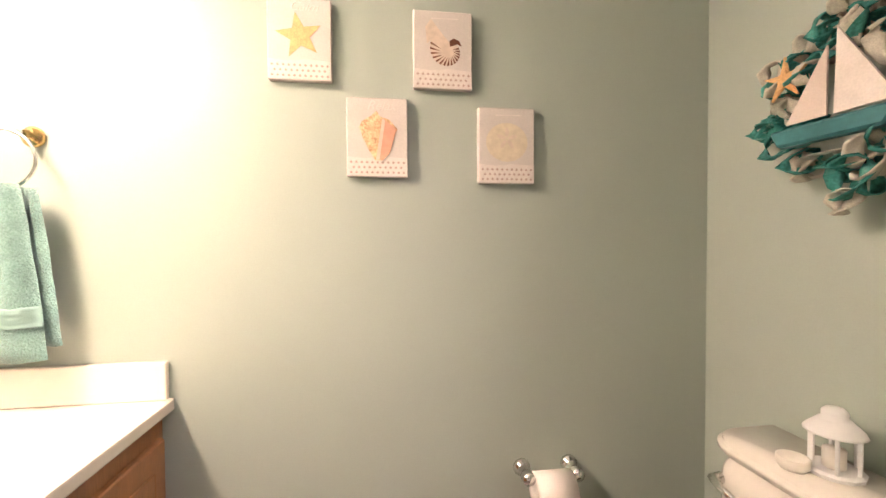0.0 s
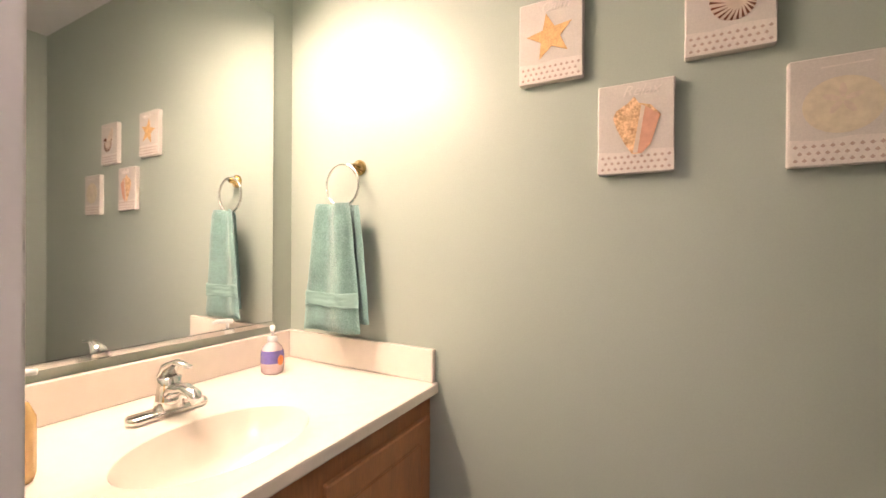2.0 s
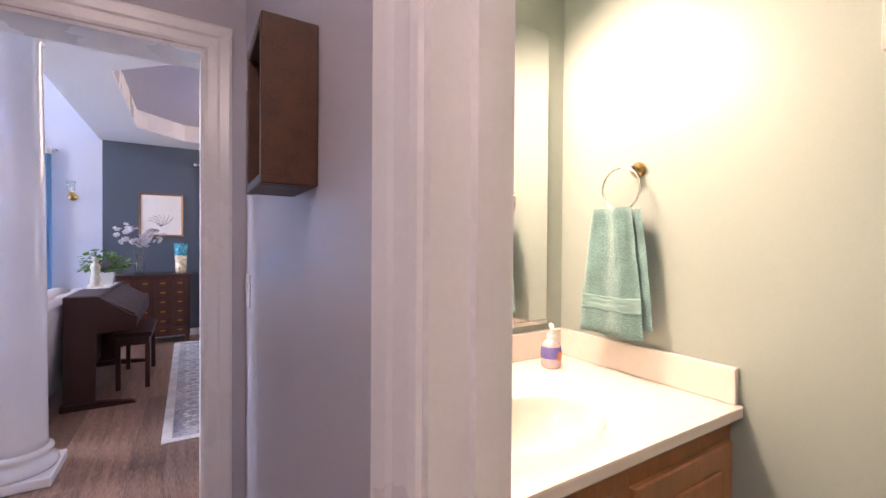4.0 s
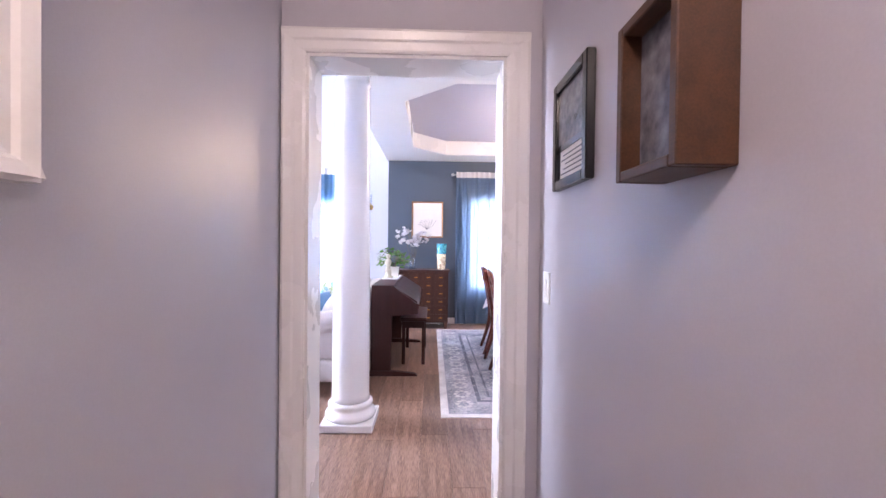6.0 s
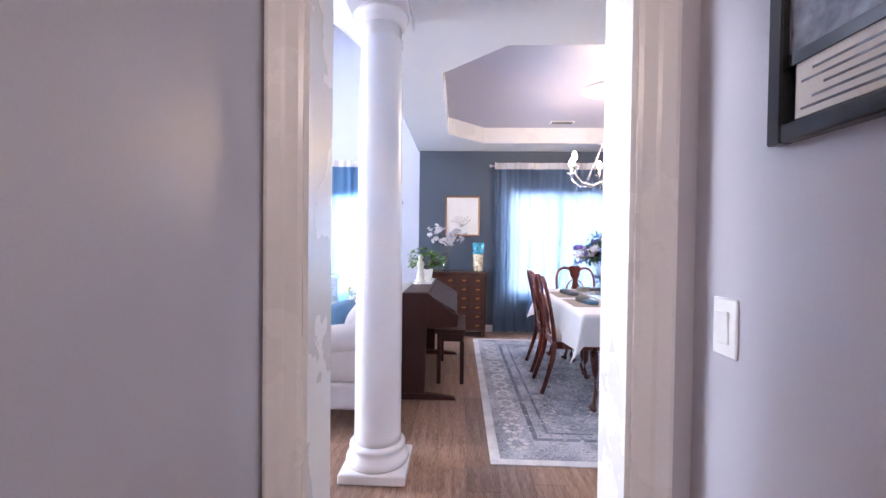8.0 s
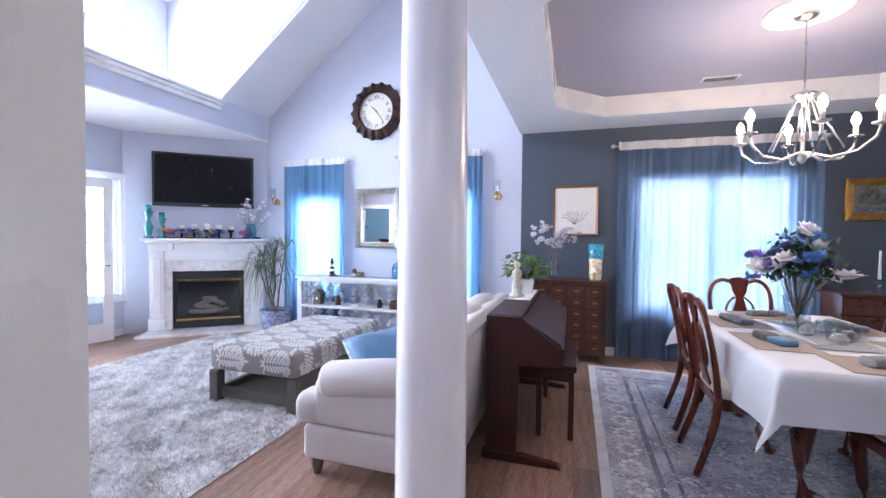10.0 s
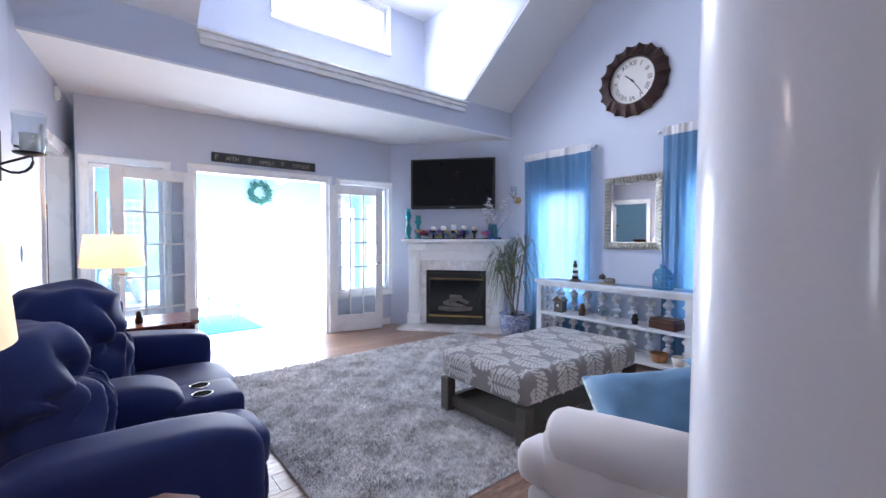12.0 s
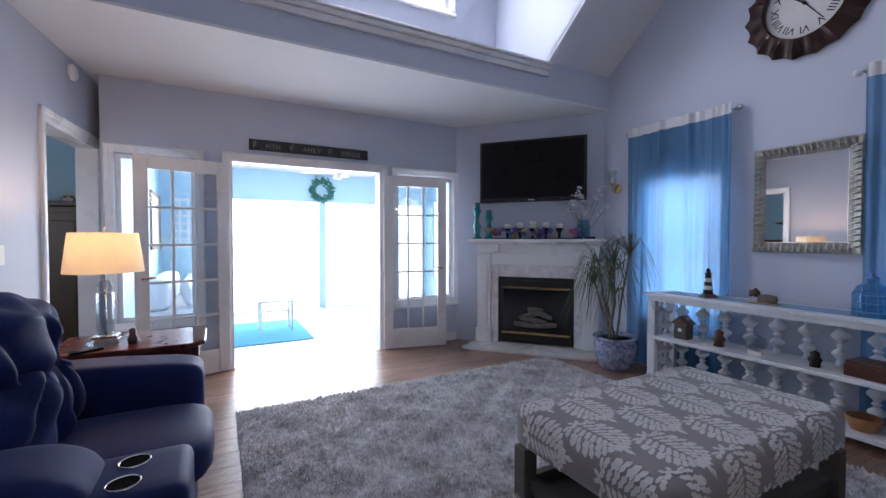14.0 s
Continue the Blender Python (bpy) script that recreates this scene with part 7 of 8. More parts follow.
# shag rug
rg = thing("shag_rug", pose(0, 0, 0), "grey shag area rug with a pale trellis pattern", "rug")
RX0, RX1, RY0, RY1 = -3.88, -1.20, 3.20, 6.22
part("backing", box(RX0, RX1, RY0, RY1, 0.001, 0.012, 0.003), M_SHAG, rg)
M_SHAGL = mat("pale_shag_yarn", (0.62, 0.605, 0.60), 0.95, var=0.25, scale=5, fine=30, bump=0.0, color2=(0.84, 0.83, 0.83))
rng = np.random.default_rng(4)
for nm, m_, light in (("dark_pile", M_SHAG, False), ("pale_pile", M_SHAGL, True)):
    n = 62000
    px, py = rng.uniform(RX0, RX1, n), rng.uniform(RY0, RY1, n)
    u, w_ = (px - RX0) / 0.36, (py - RY0) / 0.46
    line = np.minimum(np.abs(np.sin(np.pi * (u + w_))), np.abs(np.sin(np.pi * (u - w_)))) < 0.21 + rng.normal(0, 0.05, n)
    keep = line == light
    px, py = px[keep], py[keep]
    n = len(px)
    h = rng.uniform(0.022, 0.042, n)
    lean = rng.normal(0, 0.016, (n, 2))
    a = rng.uniform(0, 6.28, n)
    r = rng.uniform(0.004, 0.0075, n)
    vs = np.zeros((n, 4, 3))
    for k in range(3):
        vs[:, k, 0], vs[:, k, 1], vs[:, k, 2] = px + r * np.cos(a + 2.1 * k), py + r * np.sin(a + 2.1 * k), 0.011
    vs[:, 3, 0], vs[:, 3, 1], vs[:, 3, 2] = np.clip(px + lean[:, 0], RX0 - 0.01, RX1 + 0.01), np.clip(py + lean[:, 1], RY0 - 0.01, RY1 + 0.01), h
    ix = np.arange(n)[:, None] * 4
    fs = np.concatenate([ix + np.array([0, 1, 3]), ix + np.array([1, 2, 3]), ix + np.array([2, 0, 3])])
    me = bpy.data.meshes.new(nm)
    me.from_pydata(vs.reshape(-1, 3).tolist(), [], fs.tolist())
    me.materials.append(m_)
    o = new(nm, me)
    o.parent = rg
    tagged(o, kind="stuff")

# ---- dining room ----
M_RUG = mat("faded_blue_grey_rug", (0.17, 0.19, 0.255), 0.95, var=0.25, scale=4, fine=90, bump=0.1, color2=(0.52, 0.51, 0.55))
M_RUGLIGHT = mat("faded_ivory_rug", (0.56, 0.54, 0.545), 0.95, var=0.15, scale=7, fine=120, bump=0.1, color2=(0.70, 0.68, 0.68))
M_RUGDARK = mat("faded_slate_rug", (0.085, 0.10, 0.15), 0.95, var=0.3, scale=6, fine=110, bump=0.1, color2=(0.24, 0.25, 0.30))
dr = thing("dining_rug", pose(0, 0, 0), "distressed blue grey patterned dining rug with ivory border", "rug")
QX0, QX1, QY0, QY1 = 0.81, 3.30, 3.31, 6.46
part("border", box(QX0, QX1, QY0, QY1, 0.001, 0.0075, 0.001), M_RUGLIGHT, dr)
part("outer_field", box(QX0 + 0.06, QX1 - 0.06, QY0 + 0.06, QY1 - 0.06, 0.0078, 0.0085), M_RUG, dr)
for (a, b, c, d) in ((0.30, 0.335, 0.30, None), (0.40, 0.42, 0.40, None)):
    for (x0, x1, y0, y1) in ((QX0 + a, QX0 + b, QY0 + a, QY1 - a), (QX1 - b, QX1 - a, QY0 + a, QY1 - a), (QX0 + b, QX1 - b, QY0 + a, QY0 + b), (QX0 + b, QX1 - b, QY1 - b, QY1 - a)):
        part("dark_band", box(x0, x1, y0, y1, 0.0088, 0.0094), M_RUGDARK, dr)
random.seed(17)
bm = B()
bmd = B()
for (x0, x1, y0, y1, n, r) in ((QX0 + 0.07, QX1 - 0.07, QY0 + 0.07, QY1 - 0.07, 2800, 0.013), (QX0 + 0.44, QX1 - 0.44, QY0 + 0.44, QY1 - 0.44, 1300, 0.019)):
    for i in range(n):
        x, y = random.uniform(x0, x1), random.uniform(y0, y1)
        k = random.choice((5, 6, 7))
        rr = random.uniform(0.4, 1.1) * r
        a0 = random.uniform(0, 6)
        z = 0.0098 + (i % 40) * 0.00003
        tgt = bm if random.random() < 0.6 else bmd
        tgt.faces.new([tgt.verts.new((x + rr * random.uniform(0.5, 1.5) * math.cos(a0 + 2 * math.pi * j / k), y + rr * random.uniform(0.3, 0.9) * math.sin(a0 + 2 * math.pi * j / k), z)) for j in range(k)])
for j in range(13):
    for sx in (QX0 + 0.19, QX1 - 0.19):
        c_ = (sx, QY0 + 0.25 + j * 0.22)
        for q in range(8):
            a = q * math.pi / 4
            bm.faces.new([bm.verts.new((c_[0] + 0.055 * math.cos(a) + 0.022 * math.cos(t), c_[1] + 0.07 * math.sin(a) + 0.022 * math.sin(t), 0.0112)) for t in [z_ * math.pi / 3 for z_ in range(6)]])
tagged(part("ivory_motifs", bm, M_RUGLIGHT, dr), kind="stuff")
tagged(part("slate_motifs", bmd, M_RUGDARK, dr), kind="stuff")
RZT = 0.0115
# table
tb = thing("dining_table", pose(2.05, 4.90, RZT), "cherry wood dining table on cabriole legs", "dining table")
TXH, TYH = 0.50, 0.86
part("tabletop", box(-TXH, TXH, -TYH, TYH, 0.725, 0.75, 0.008, 2), M_CHERRY, tb)
part("apron", box(-TXH + 0.07, TXH - 0.07, -TYH + 0.07, TYH - 0.07, 0.63, 0.7245), M_CHERRY, tb)


def cabriole(sx, sy, h, top=0.035):
    d = Vector((sx, sy, 0)).normalized()
    pts, rad = [], []
    for z, o, r in ((0.0, 0.03, 0.030), (0.025, 0.035, 0.034), (0.05, 0.01, 0.017), (0.15, -0.015, 0.016), (0.32, 0.0, 0.022), (0.50, 0.025, 0.031), (0.60, 0.02, top), (h, 0.0, top)):
        pts.append(d * o + Vector((0, 0, z * h / 0.7 if z < h else h)))
        rad.append(r)
    return tube(pts, rad, 10)


for sx in (-1, 1):
    for sy in (-1, 1):
        part("leg", cabriole(sx, sy, 0.629), M_CHERRY, tb, "", True, pose(sx * (TXH - 0.12), sy * (TYH - 0.10), 0))
# tablecloth with hanging corners
tc = thing("tablecloth", pose(2.05, 4.90, RZT), "white linen tablecloth with draped corners", "tablecloth")
bm = B()
n = 56
vs = []
CW, CH = TXH + 0.31, TYH + 0.24


def cloth(u, v):
    """The cloth flat on the top, hanging at the sides, flaring in a cone at each corner."""
    x, y = u * CW, v * CH
    ox, oy = max(0, abs(x) - TXH - 0.008), max(0, abs(y) - TYH - 0.008)
    sx, sy = math.copysign(1, x), math.copysign(1, y)
    rr = math.hypot(ox, oy)
    px, py, drop = min(abs(x), TXH + 0.008), min(abs(y), TYH + 0.008), 0.0
    if rr > 0:
        turn = math.atan2(oy, ox)
        flare = 0.10 + 0.26 * math.sin(2 * turn) ** 2
        wave = 0.014 * math.sin(8 * (x + y) + 2 * math.sin(5 * x - 3 * y)) * min(1, rr / 0.15)
        px += (0.010 + wave + rr * flare) * math.cos(turn)
        py += (0.010 + wave + rr * flare) * math.sin(turn)
        drop = rr * math.sqrt(1 - flare * flare)
    return Vector((sx * px, sy * py, 0.7545 - drop + 0.001 * noise.noise(Vector((x * 6, y * 6, 0)))))


for j in range(n + 1):
    vs.append([bm.verts.new(cloth(2 * i / n - 1, 2 * j / n - 1)) for i in range(n + 1)])
for j in range(n):
    for i in range(n):
        bm.faces.new((vs[j][i], vs[j][i + 1], vs[j + 1][i + 1], vs[j + 1][i]))
part("cloth", bm, M_LINEN, tc, "", True)
# chairs
def smooth_line(pts, k=5):
    """More points along a Catmull-Rom curve through the given ones."""
    P_ = [Vector(q) for q in pts]
    P_ = [P_[0] * 2 - P_[1]] + P_ + [P_[-1] * 2 - P_[-2]]
    out = []
    for a, b, c, d in zip(P_, P_[1:], P_[2:], P_[3:]):
        for i in range(k):
            t = i / k
            out.append(0.5 * (2 * b + (c - a) * t + (2 * a - 5 * b + 4 * c - d) * t * t + (3 * b - a - 3 * c + d) * t ** 3))
    return out + [P_[-2]]


def smooth_tube(pts, rad, seg=10, flat=1.0):
    q = smooth_line(pts, 4)
    w = [rad[min(i // 4, len(rad) - 2)] * (1 - i % 4 / 4) + rad[min(i // 4, len(rad) - 2) + 1] * (i % 4 / 4) for i in range(len(q) - 1)] + [rad[-1]]
    return tube([tuple(v) for v in q], w, seg, flat=flat)


def dining_chair(m, label):
    """Queen Anne chair: local +y is forward, the back at -y."""
    c = thing("dining_chair", m, label, "chair", "chairs round the dining table")
    part("seat_frame", prism([(-0.20, -0.19), (0.20, -0.19), (0.255, 0.24), (-0.255, 0.24)], 0.385, 0.445, "z", 0.006), M_CHERRY, c)
    s_ = cushion(-0.235, 0.235, -0.185, 0.235, 0.4455, 0.50, 0.022, 0.018, 4)
    for v_ in s_.verts:
        v_.co.x *= 0.84 + 0.16 * (v_.co.y + 0.19) / 0.43
    part("seat", s_, M_SAND, c, "cream upholstered seat", True)
    for sx in (-1, 1):
        part("front_leg", cabriole(sx, 1, 0.385, 0.03), M_CHERRY, c, "", True, pose(sx * 0.215, 0.20, 0))
        part("back_leg", smooth_tube([(sx * 0.20, -0.29, 0.0), (sx * 0.195, -0.25, 0.12), (sx * 0.185, -0.20, 0.30), (sx * 0.18, -0.185, 0.44)], [0.018, 0.019, 0.022, 0.023], 10), M_CHERRY, c, "", True)
        part("back_post", smooth_tube([(sx * 0.18, -0.185, 0.44), (sx * 0.205, -0.205, 0.58), (sx * 0.225, -0.235, 0.74), (sx * 0.225, -0.262, 0.86), (sx * 0.195, -0.28, 0.945), (sx * 0.13, -0.288, 0.985), (sx * 0.075, -0.288, 0.972)], [0.022, 0.019, 0.018, 0.018, 0.020, 0.023, 0.024], 10, flat=0.8), M_CHERRY, c, "", True)
    o = [(0.075, 0.44), (0.07, 0.49), (0.04, 0.545), (0.034, 0.60), (0.052, 0.66), (0.055, 0.72), (0.036, 0.79), (0.03, 0.84), (0.055, 0.89), (0.06, 0.935), (0.085, 0.97), (0.06, 1.002), (0.0, 1.012)]
    edge = [(v_.x, v_.y) for v_ in smooth_line([(u, z, 0) for u, z in o], 4)]
    bm = B()
    add_prism(bm, edge + [(-u, z) for u, z in reversed(edge[:-1])], -0.008, 0.008, "y")
    for v_ in bm.verts:
        v_.co.y += -0.185 - 0.19 * max(0, v_.co.z - 0.44)
    part("splat", bm, M_CHERRY, c, "vase-shaped splat")
    for sx in (-1, 1):
        loop = [(sx * u, -0.185 - 0.19 * (z - 0.44), z) for u, z in ((0.04, 0.585), (0.082, 0.63), (0.106, 0.70), (0.095, 0.77), (0.062, 0.815), (0.034, 0.835))]
        part("splat_scroll", smooth_tube(loop, [0.013, 0.012, 0.012, 0.012, 0.013, 0.012], 8, flat=0.7), M_CHERRY, c, "curved pierced scroll", True)
    return c


ch = dining_chair(pose(1.62, 4.66, RZT, 0, 0, -90), "cherry wood Queen Anne dining chair with cream seat")
copy_thing(ch, pose(1.64, 5.24, RZT, 0, 0, -92))
copy_thing(ch, pose(2.50, 4.68, RZT, 0, 0, 88))
copy_thing(ch, pose(2.50, 5.26, RZT, 0, 0, 91))
copy_thing(ch, pose(2.03, 5.78, RZT, 0, 0, 180))
copy_thing(ch, pose(2.18, 4.06, RZT, 0, 0, -4))
# settings
CZ = RZT + 0.7565
pmesh = None
for i, (x, y, a) in enumerate(((1.74, 4.62, 0), (1.74, 5.22, 0), (2.36, 4.62, 0), (2.36, 5.22, 0), (2.05, 4.24, 90), (2.05, 5.58, 90))):
    p = thing("placemat", pose(x, y, CZ, 0, 0, a), "taupe woven placemat on the table", "placemat", "placemats")
    part("mat", box(-0.16, 0.16, -0.22, 0.22, 0, 0.003), M_TAUPE, p)
    nk = thing("napkin", pose(x, y, CZ + 0.0035, 0, 0, a + 15), "folded blue and beige napkin on a placemat", "napkin", "napkins")
    part("napkin_fold", cushion(-0.045, 0.045, -0.13, 0.0, 0, 0.035, 0.012, 0.006, 3, 0.006, i), M_PILLOW if i % 2 == 0 else M_RUGDARK, nk, "blue fold", True)
    part("napkin_print", cushion(-0.04, 0.04, 0.003, 0.12, 0, 0.04, 0.012, 0.008, 3, 0.01, i + 9), mat("beige_print", (0.42, 0.38, 0.32), 0.9, var=0.5, scale=30, fine=90, color2=(0.18, 0.2, 0.2)) if i == 0 else bpy.data.materials["beige_print"], nk, "beige printed fold", True)
tr_ = thing("serving_tray", pose(2.05, 4.86, CZ), "white tray with glass bowls at table centre", "tray")
part("tray", box(-0.15, 0.15, -0.34, 0.34, 0, 0.015, 0.005), M_CHINA, tr_)
part("tray_rim", tube([(-0.15, -0.34, 0.02), (0.15, -0.34, 0.02), (0.15, 0.34, 0.02), (-0.15, 0.34, 0.02)], 0.009, 6, True), M_CHINA, tr_)
for x, y, r in ((2.02, 4.58, 0.055), (2.12, 4.70, 0.05), (1.98, 4.82, 0.045), (2.13, 4.95, 0.045)):
    o = thing("glass_bowl", pose(x, y, CZ + 0.0155), "clear crystal bowl with shells", "bowl", "crystal bowls")
    part("bowl", lathe([(r * 0.6, 0), (r, 0.03), (r * 1.05, 0.07), (r * 0.95, 0.07), (r * 0.9, 0.03), (0, 0.008)], 18), M_CLEAR, o, "", True)
    part("shells", lathe([(r * 0.7, 0.01), (r * 0.85, 0.035), (r * 0.5, 0.06), (0, 0.065)], 9), M_SAND, o)
fv = thing("flower_arrangement", pose(2.05, 5.10, CZ + 0.0155), "large bouquet of white, blue and purple silk flowers", "flowers")
part("vase", lathe([(0.06, 0), (0.075, 0.02), (0.065, 0.10), (0.085, 0.20), (0.078, 0.20), (0.058, 0.10), (0.0, 0.02)], 20), M_CLEAR, fv, "clear glass vase", True)
random.seed(41)
def dome(spread=1.0):
    a, e, r = random.uniform(0, 6.28), random.uniform(-0.15, 1.4), random.uniform(0.14, 0.27) * spread
    return Vector((r * math.cos(a) * math.cos(e), r * math.sin(a) * math.cos(e), 0.34 + r * 1.05 * math.sin(e)))
st, lf = B(), B()
for i in range(40):
    p = dome(0.9)
    add_tube(st, [(0, 0, 0.05), p * 0.5 + Vector((0, 0, 0.08)), p], 0.003, 4)
for i in range(1100):
    p = dome(random.uniform(0.5, 1.05))
    d = Vector((random.gauss(0, 1), random.gauss(0, 1), random.gauss(0.1, 0.6))).normalized()
    s_ = d.cross(Vector((0, 0, 1))).normalized() * 0.014
    L = random.uniform(0.04, 0.07)
    lf.faces.new([lf.verts.new(q) for q in (p, p + d * L * 0.5 + s_, p + d * L, p + d * L * 0.5 - s_)])
part("stems", st, M_STEM, fv)
tagged(part("foliage", lf, mat("dark_green_foliage", (0.025, 0.075, 0.03), 0.6, var=0.35, scale=9, translucent=0.15), fv), "green foliage", kind="stuff")
for m_, nm, k, r in ((M_PETAL, "white_blooms", 10, 0.08), (M_PURPLE, "purple_blooms", 20, 0.038), (M_BLUEP, "blue_blooms", 20, 0.042)):
    bm = B()
    for i in range(k):
        p = dome(1.05)
        for q in range(2):
            blossom(bm, p + Vector((0, 0, q * 0.01)), r * random.uniform(0.7, 1.15), 8, i * 3 + q)
    tagged(part(nm, bm, m_, fv), kind="stuff")
# chandelier
cl = thing("chandelier", pose(2.04, 5.08, TZ), "brushed nickel chandelier with lit candle lamps", "chandelier")
part("medallion", lathe([(0.235, -0.002), (0.23, -0.012), (0.20, -0.018), (0.185, -0.010), (0.155, -0.016), (0.08, -0.022), (0.0, -0.022)], 48), M_CEIL, cl, "white plaster ceiling medallion", True)
part("canopy", lathe([(0.065, -0.0225), (0.06, -0.04), (0.02, -0.06), (0.0, -0.06)], 24), M_NICKEL, cl, "", True)
part("chain", tube([(0, 0, -0.06), (0, 0, -0.50)], 0.005, 6), M_NICKEL, cl)
part("stem", lathe([(0.0, -0.50), (0.02, -0.51), (0.075, -0.53), (0.04, -0.56), (0.012, -0.58), (0.012, -0.90), (0.03, -0.93), (0.018, -0.96), (0.0, -0.975)], 16), M_NICKEL, cl, "", True)
for i in range(6):
    a = math.pi / 3 * i + 0.35
    dx, dy = math.cos(a), math.sin(a)
    P_ = lambda r, z: (r * dx, r * dy, z)
    part("arm", tube([P_(0.02, -0.90), P_(0.14, -0.95), P_(0.26, -0.93), P_(0.34, -0.86), P_(0.355, -0.80)], 0.008, 7), M_NICKEL, cl, "", True)
    part("strap", tube([P_(0.05, -0.56), P_(0.10, -0.70), P_(0.20, -0.90)], 0.006, 6), M_NICKEL, cl, "", True)
    part("bobeche", lathe([(0.012, 0), (0.04, 0.012), (0.042, 0.018)], 16, pose(0.355 * dx, 0.355 * dy, -0.80)), M_NICKEL, cl, "", True)
    part("candle_sleeve", lathe([(0.014, 0.0185), (0.014, 0.085), (0, 0.085)], 10, pose(0.355 * dx, 0.355 * dy, -0.80)), M_WAX, cl, "", True)
    part("lamp_bulb", lathe([(0.011, 0.0855), (0.019, 0.10), (0.024, 0.118), (0.019, 0.14), (0.009, 0.16), (0.0, 0.168)], 14, pose(0.355 * dx, 0.355 * dy, -0.80)), M_BULB, cl, "glowing candle bulb", True)
lamp("chandelier_light", "POINT", (2.04, 5.08, TZ - 0.62), 18, (1.0, 0.78, 0.56), 0.3)
av = thing("air_vent", pose(1.88, 6.20, TZ), "white ceiling air vent", "vent")
part("frame", box(-0.15, 0.15, -0.06, 0.06, -0.008, -0.0005, 0.002), M_TRIM, av)
for i in range(7):
    part("slat", box(-0.13, 0.13, -0.044 + i * 0.013, -0.038 + i * 0.013, -0.012, -0.0085), M_PHOTO, av)
M_CHEST = mat("red_brown_chest_wood", (0.036, 0.013, 0.010), 0.35, var=0.3, scale=4, fine=40, bump=0.05, dist=0.0006, color2=(0.062, 0.022, 0.015), stretch=(4, 4, 0.6))
# chest with many small drawers
cc = thing("apothecary_chest", pose(0, 0, 0), "dark cherry apothecary chest of many small drawers", "chest")
part("body", box(0.20, 0.98, 6.54, 6.92, 0.09, 0.865, 0.003), M_CHEST, cc)
part("top", box(0.18, 1.0, 6.515, 6.925, 0.8655, 0.89, 0.005, 2), M_CHEST, cc)
for x in (0.22, 0.92):
    part("foot", box(x, x + 0.05, 6.55, 6.60, 0, 0.0895, 0.006), M_CHEST, cc)
    part("foot", box(x, x + 0.05, 6.86, 6.91, 0, 0.0895, 0.006), M_CHEST, cc)
dm = mesh_of("drawer", box(0, 0.175, -0.012, 0, 0, 0.108, 0.004), M_CHEST)
pm = mesh_of("pull", box(0.06, 0.115, -0.02, -0.0125, 0.044, 0.062, 0.003), M_GOLD)
for i in range(4):
    for j in range(6):
        o = new("drawer", dm)
        o.parent, o.location = cc, (0.222 + i * 0.186, 6.5395, 0.115 + j * 0.122)
        q = new("pull", pm)
        q.parent = o
vz = thing("glass_vase", pose(0.875, 6.68, 0.8905), "blue and gold marbled glass vase on the chest", "vase")
part("lower_glass", lathe([(0.05, 0), (0.062, 0.01), (0.07, 0.12), (0.066, 0.15), (0.074, 0.24)], 24), mat("gold_marbled_glass", (0.55, 0.36, 0.16), 0.15, var=0.5, scale=16, fine=40, color2=(0.75, 0.62, 0.45), coat=0.5, bump=0.0), vz, "gold marbled lower half", True)
part("upper_glass", lathe([(0.0742, 0.2405), (0.078, 0.30), (0.082, 0.40), (0.076, 0.40), (0.07, 0.30)], 24, None, False), mat("blue_marbled_glass", (0.01, 0.16, 0.35), 0.12, var=0.4, scale=16, fine=40, color2=(0.05, 0.40, 0.50), coat=0.5, bump=0.0), vz, "blue upper half", True)
ov = thing("orchid_vase", pose(0.43, 6.66, 0.8905), "clear vase with white orchid sprays on the chest", "flowers")
part("vase", lathe([(0.05, 0), (0.045, 0.05), (0.06, 0.13), (0.03, 0.20), (0.05, 0.25)], 20), M_CLEAR, ov, "", True)
random.seed(51)
st, fl = B(), B()
for i, (tx, ty, tz) in enumerate(((-0.20, -0.10, 0.52), (-0.08, -0.12, 0.60), (0.12, -0.10, 0.55), (0.24, -0.05, 0.50), (0.02, -0.15, 0.45), (0.18, -0.16, 0.58))):
    p0, p3 = Vector((0, 0, 0.05)), Vector((tx, ty, tz))
    pm_ = Vector((tx * 0.4, ty * 0.4, tz * 0.75))
    add_tube(st, [p0, pm_, p3], 0.003, 5)
    for k in range(11):
        p = pm_.lerp(p3, random.uniform(0.1, 1.1)) + Vector((random.gauss(0, .03), random.gauss(0, .02), random.gauss(0, .03)))
        blossom(fl, p, random.uniform(0.034, 0.052), 5, i * 20 + k)
part("stems", st, M_STEM, ov)
tagged(part("orchids", fl, M_PETAL, ov), "white orchid blossoms", kind="stuff")


def framed(name, m, w, h, fw, fm, am, label, cat="picture frame"):
    p = thing(name, m, label, cat)
    bm = B()
    for (a, b, sd) in (((0, 0, 0), (w, 0, 0), (0, 0, 1)), ((0, 0, h), (w, 0, h), (0, 0, -1)), ((0, 0, 0), (0, 0, h), (1, 0, 0)), ((w, 0, 0), (w, 0, h), (-1, 0, 0))):
        casing_bar(bm, a, b, fw, 0.028, (0, -1, 0), sd)
    part("frame", bm, fm, p)
    part("picture", box(fw * 0.8, w - fw * 0.8, -0.009, -0.001, fw * 0.8, h - fw * 0.8), am, p)
    return p


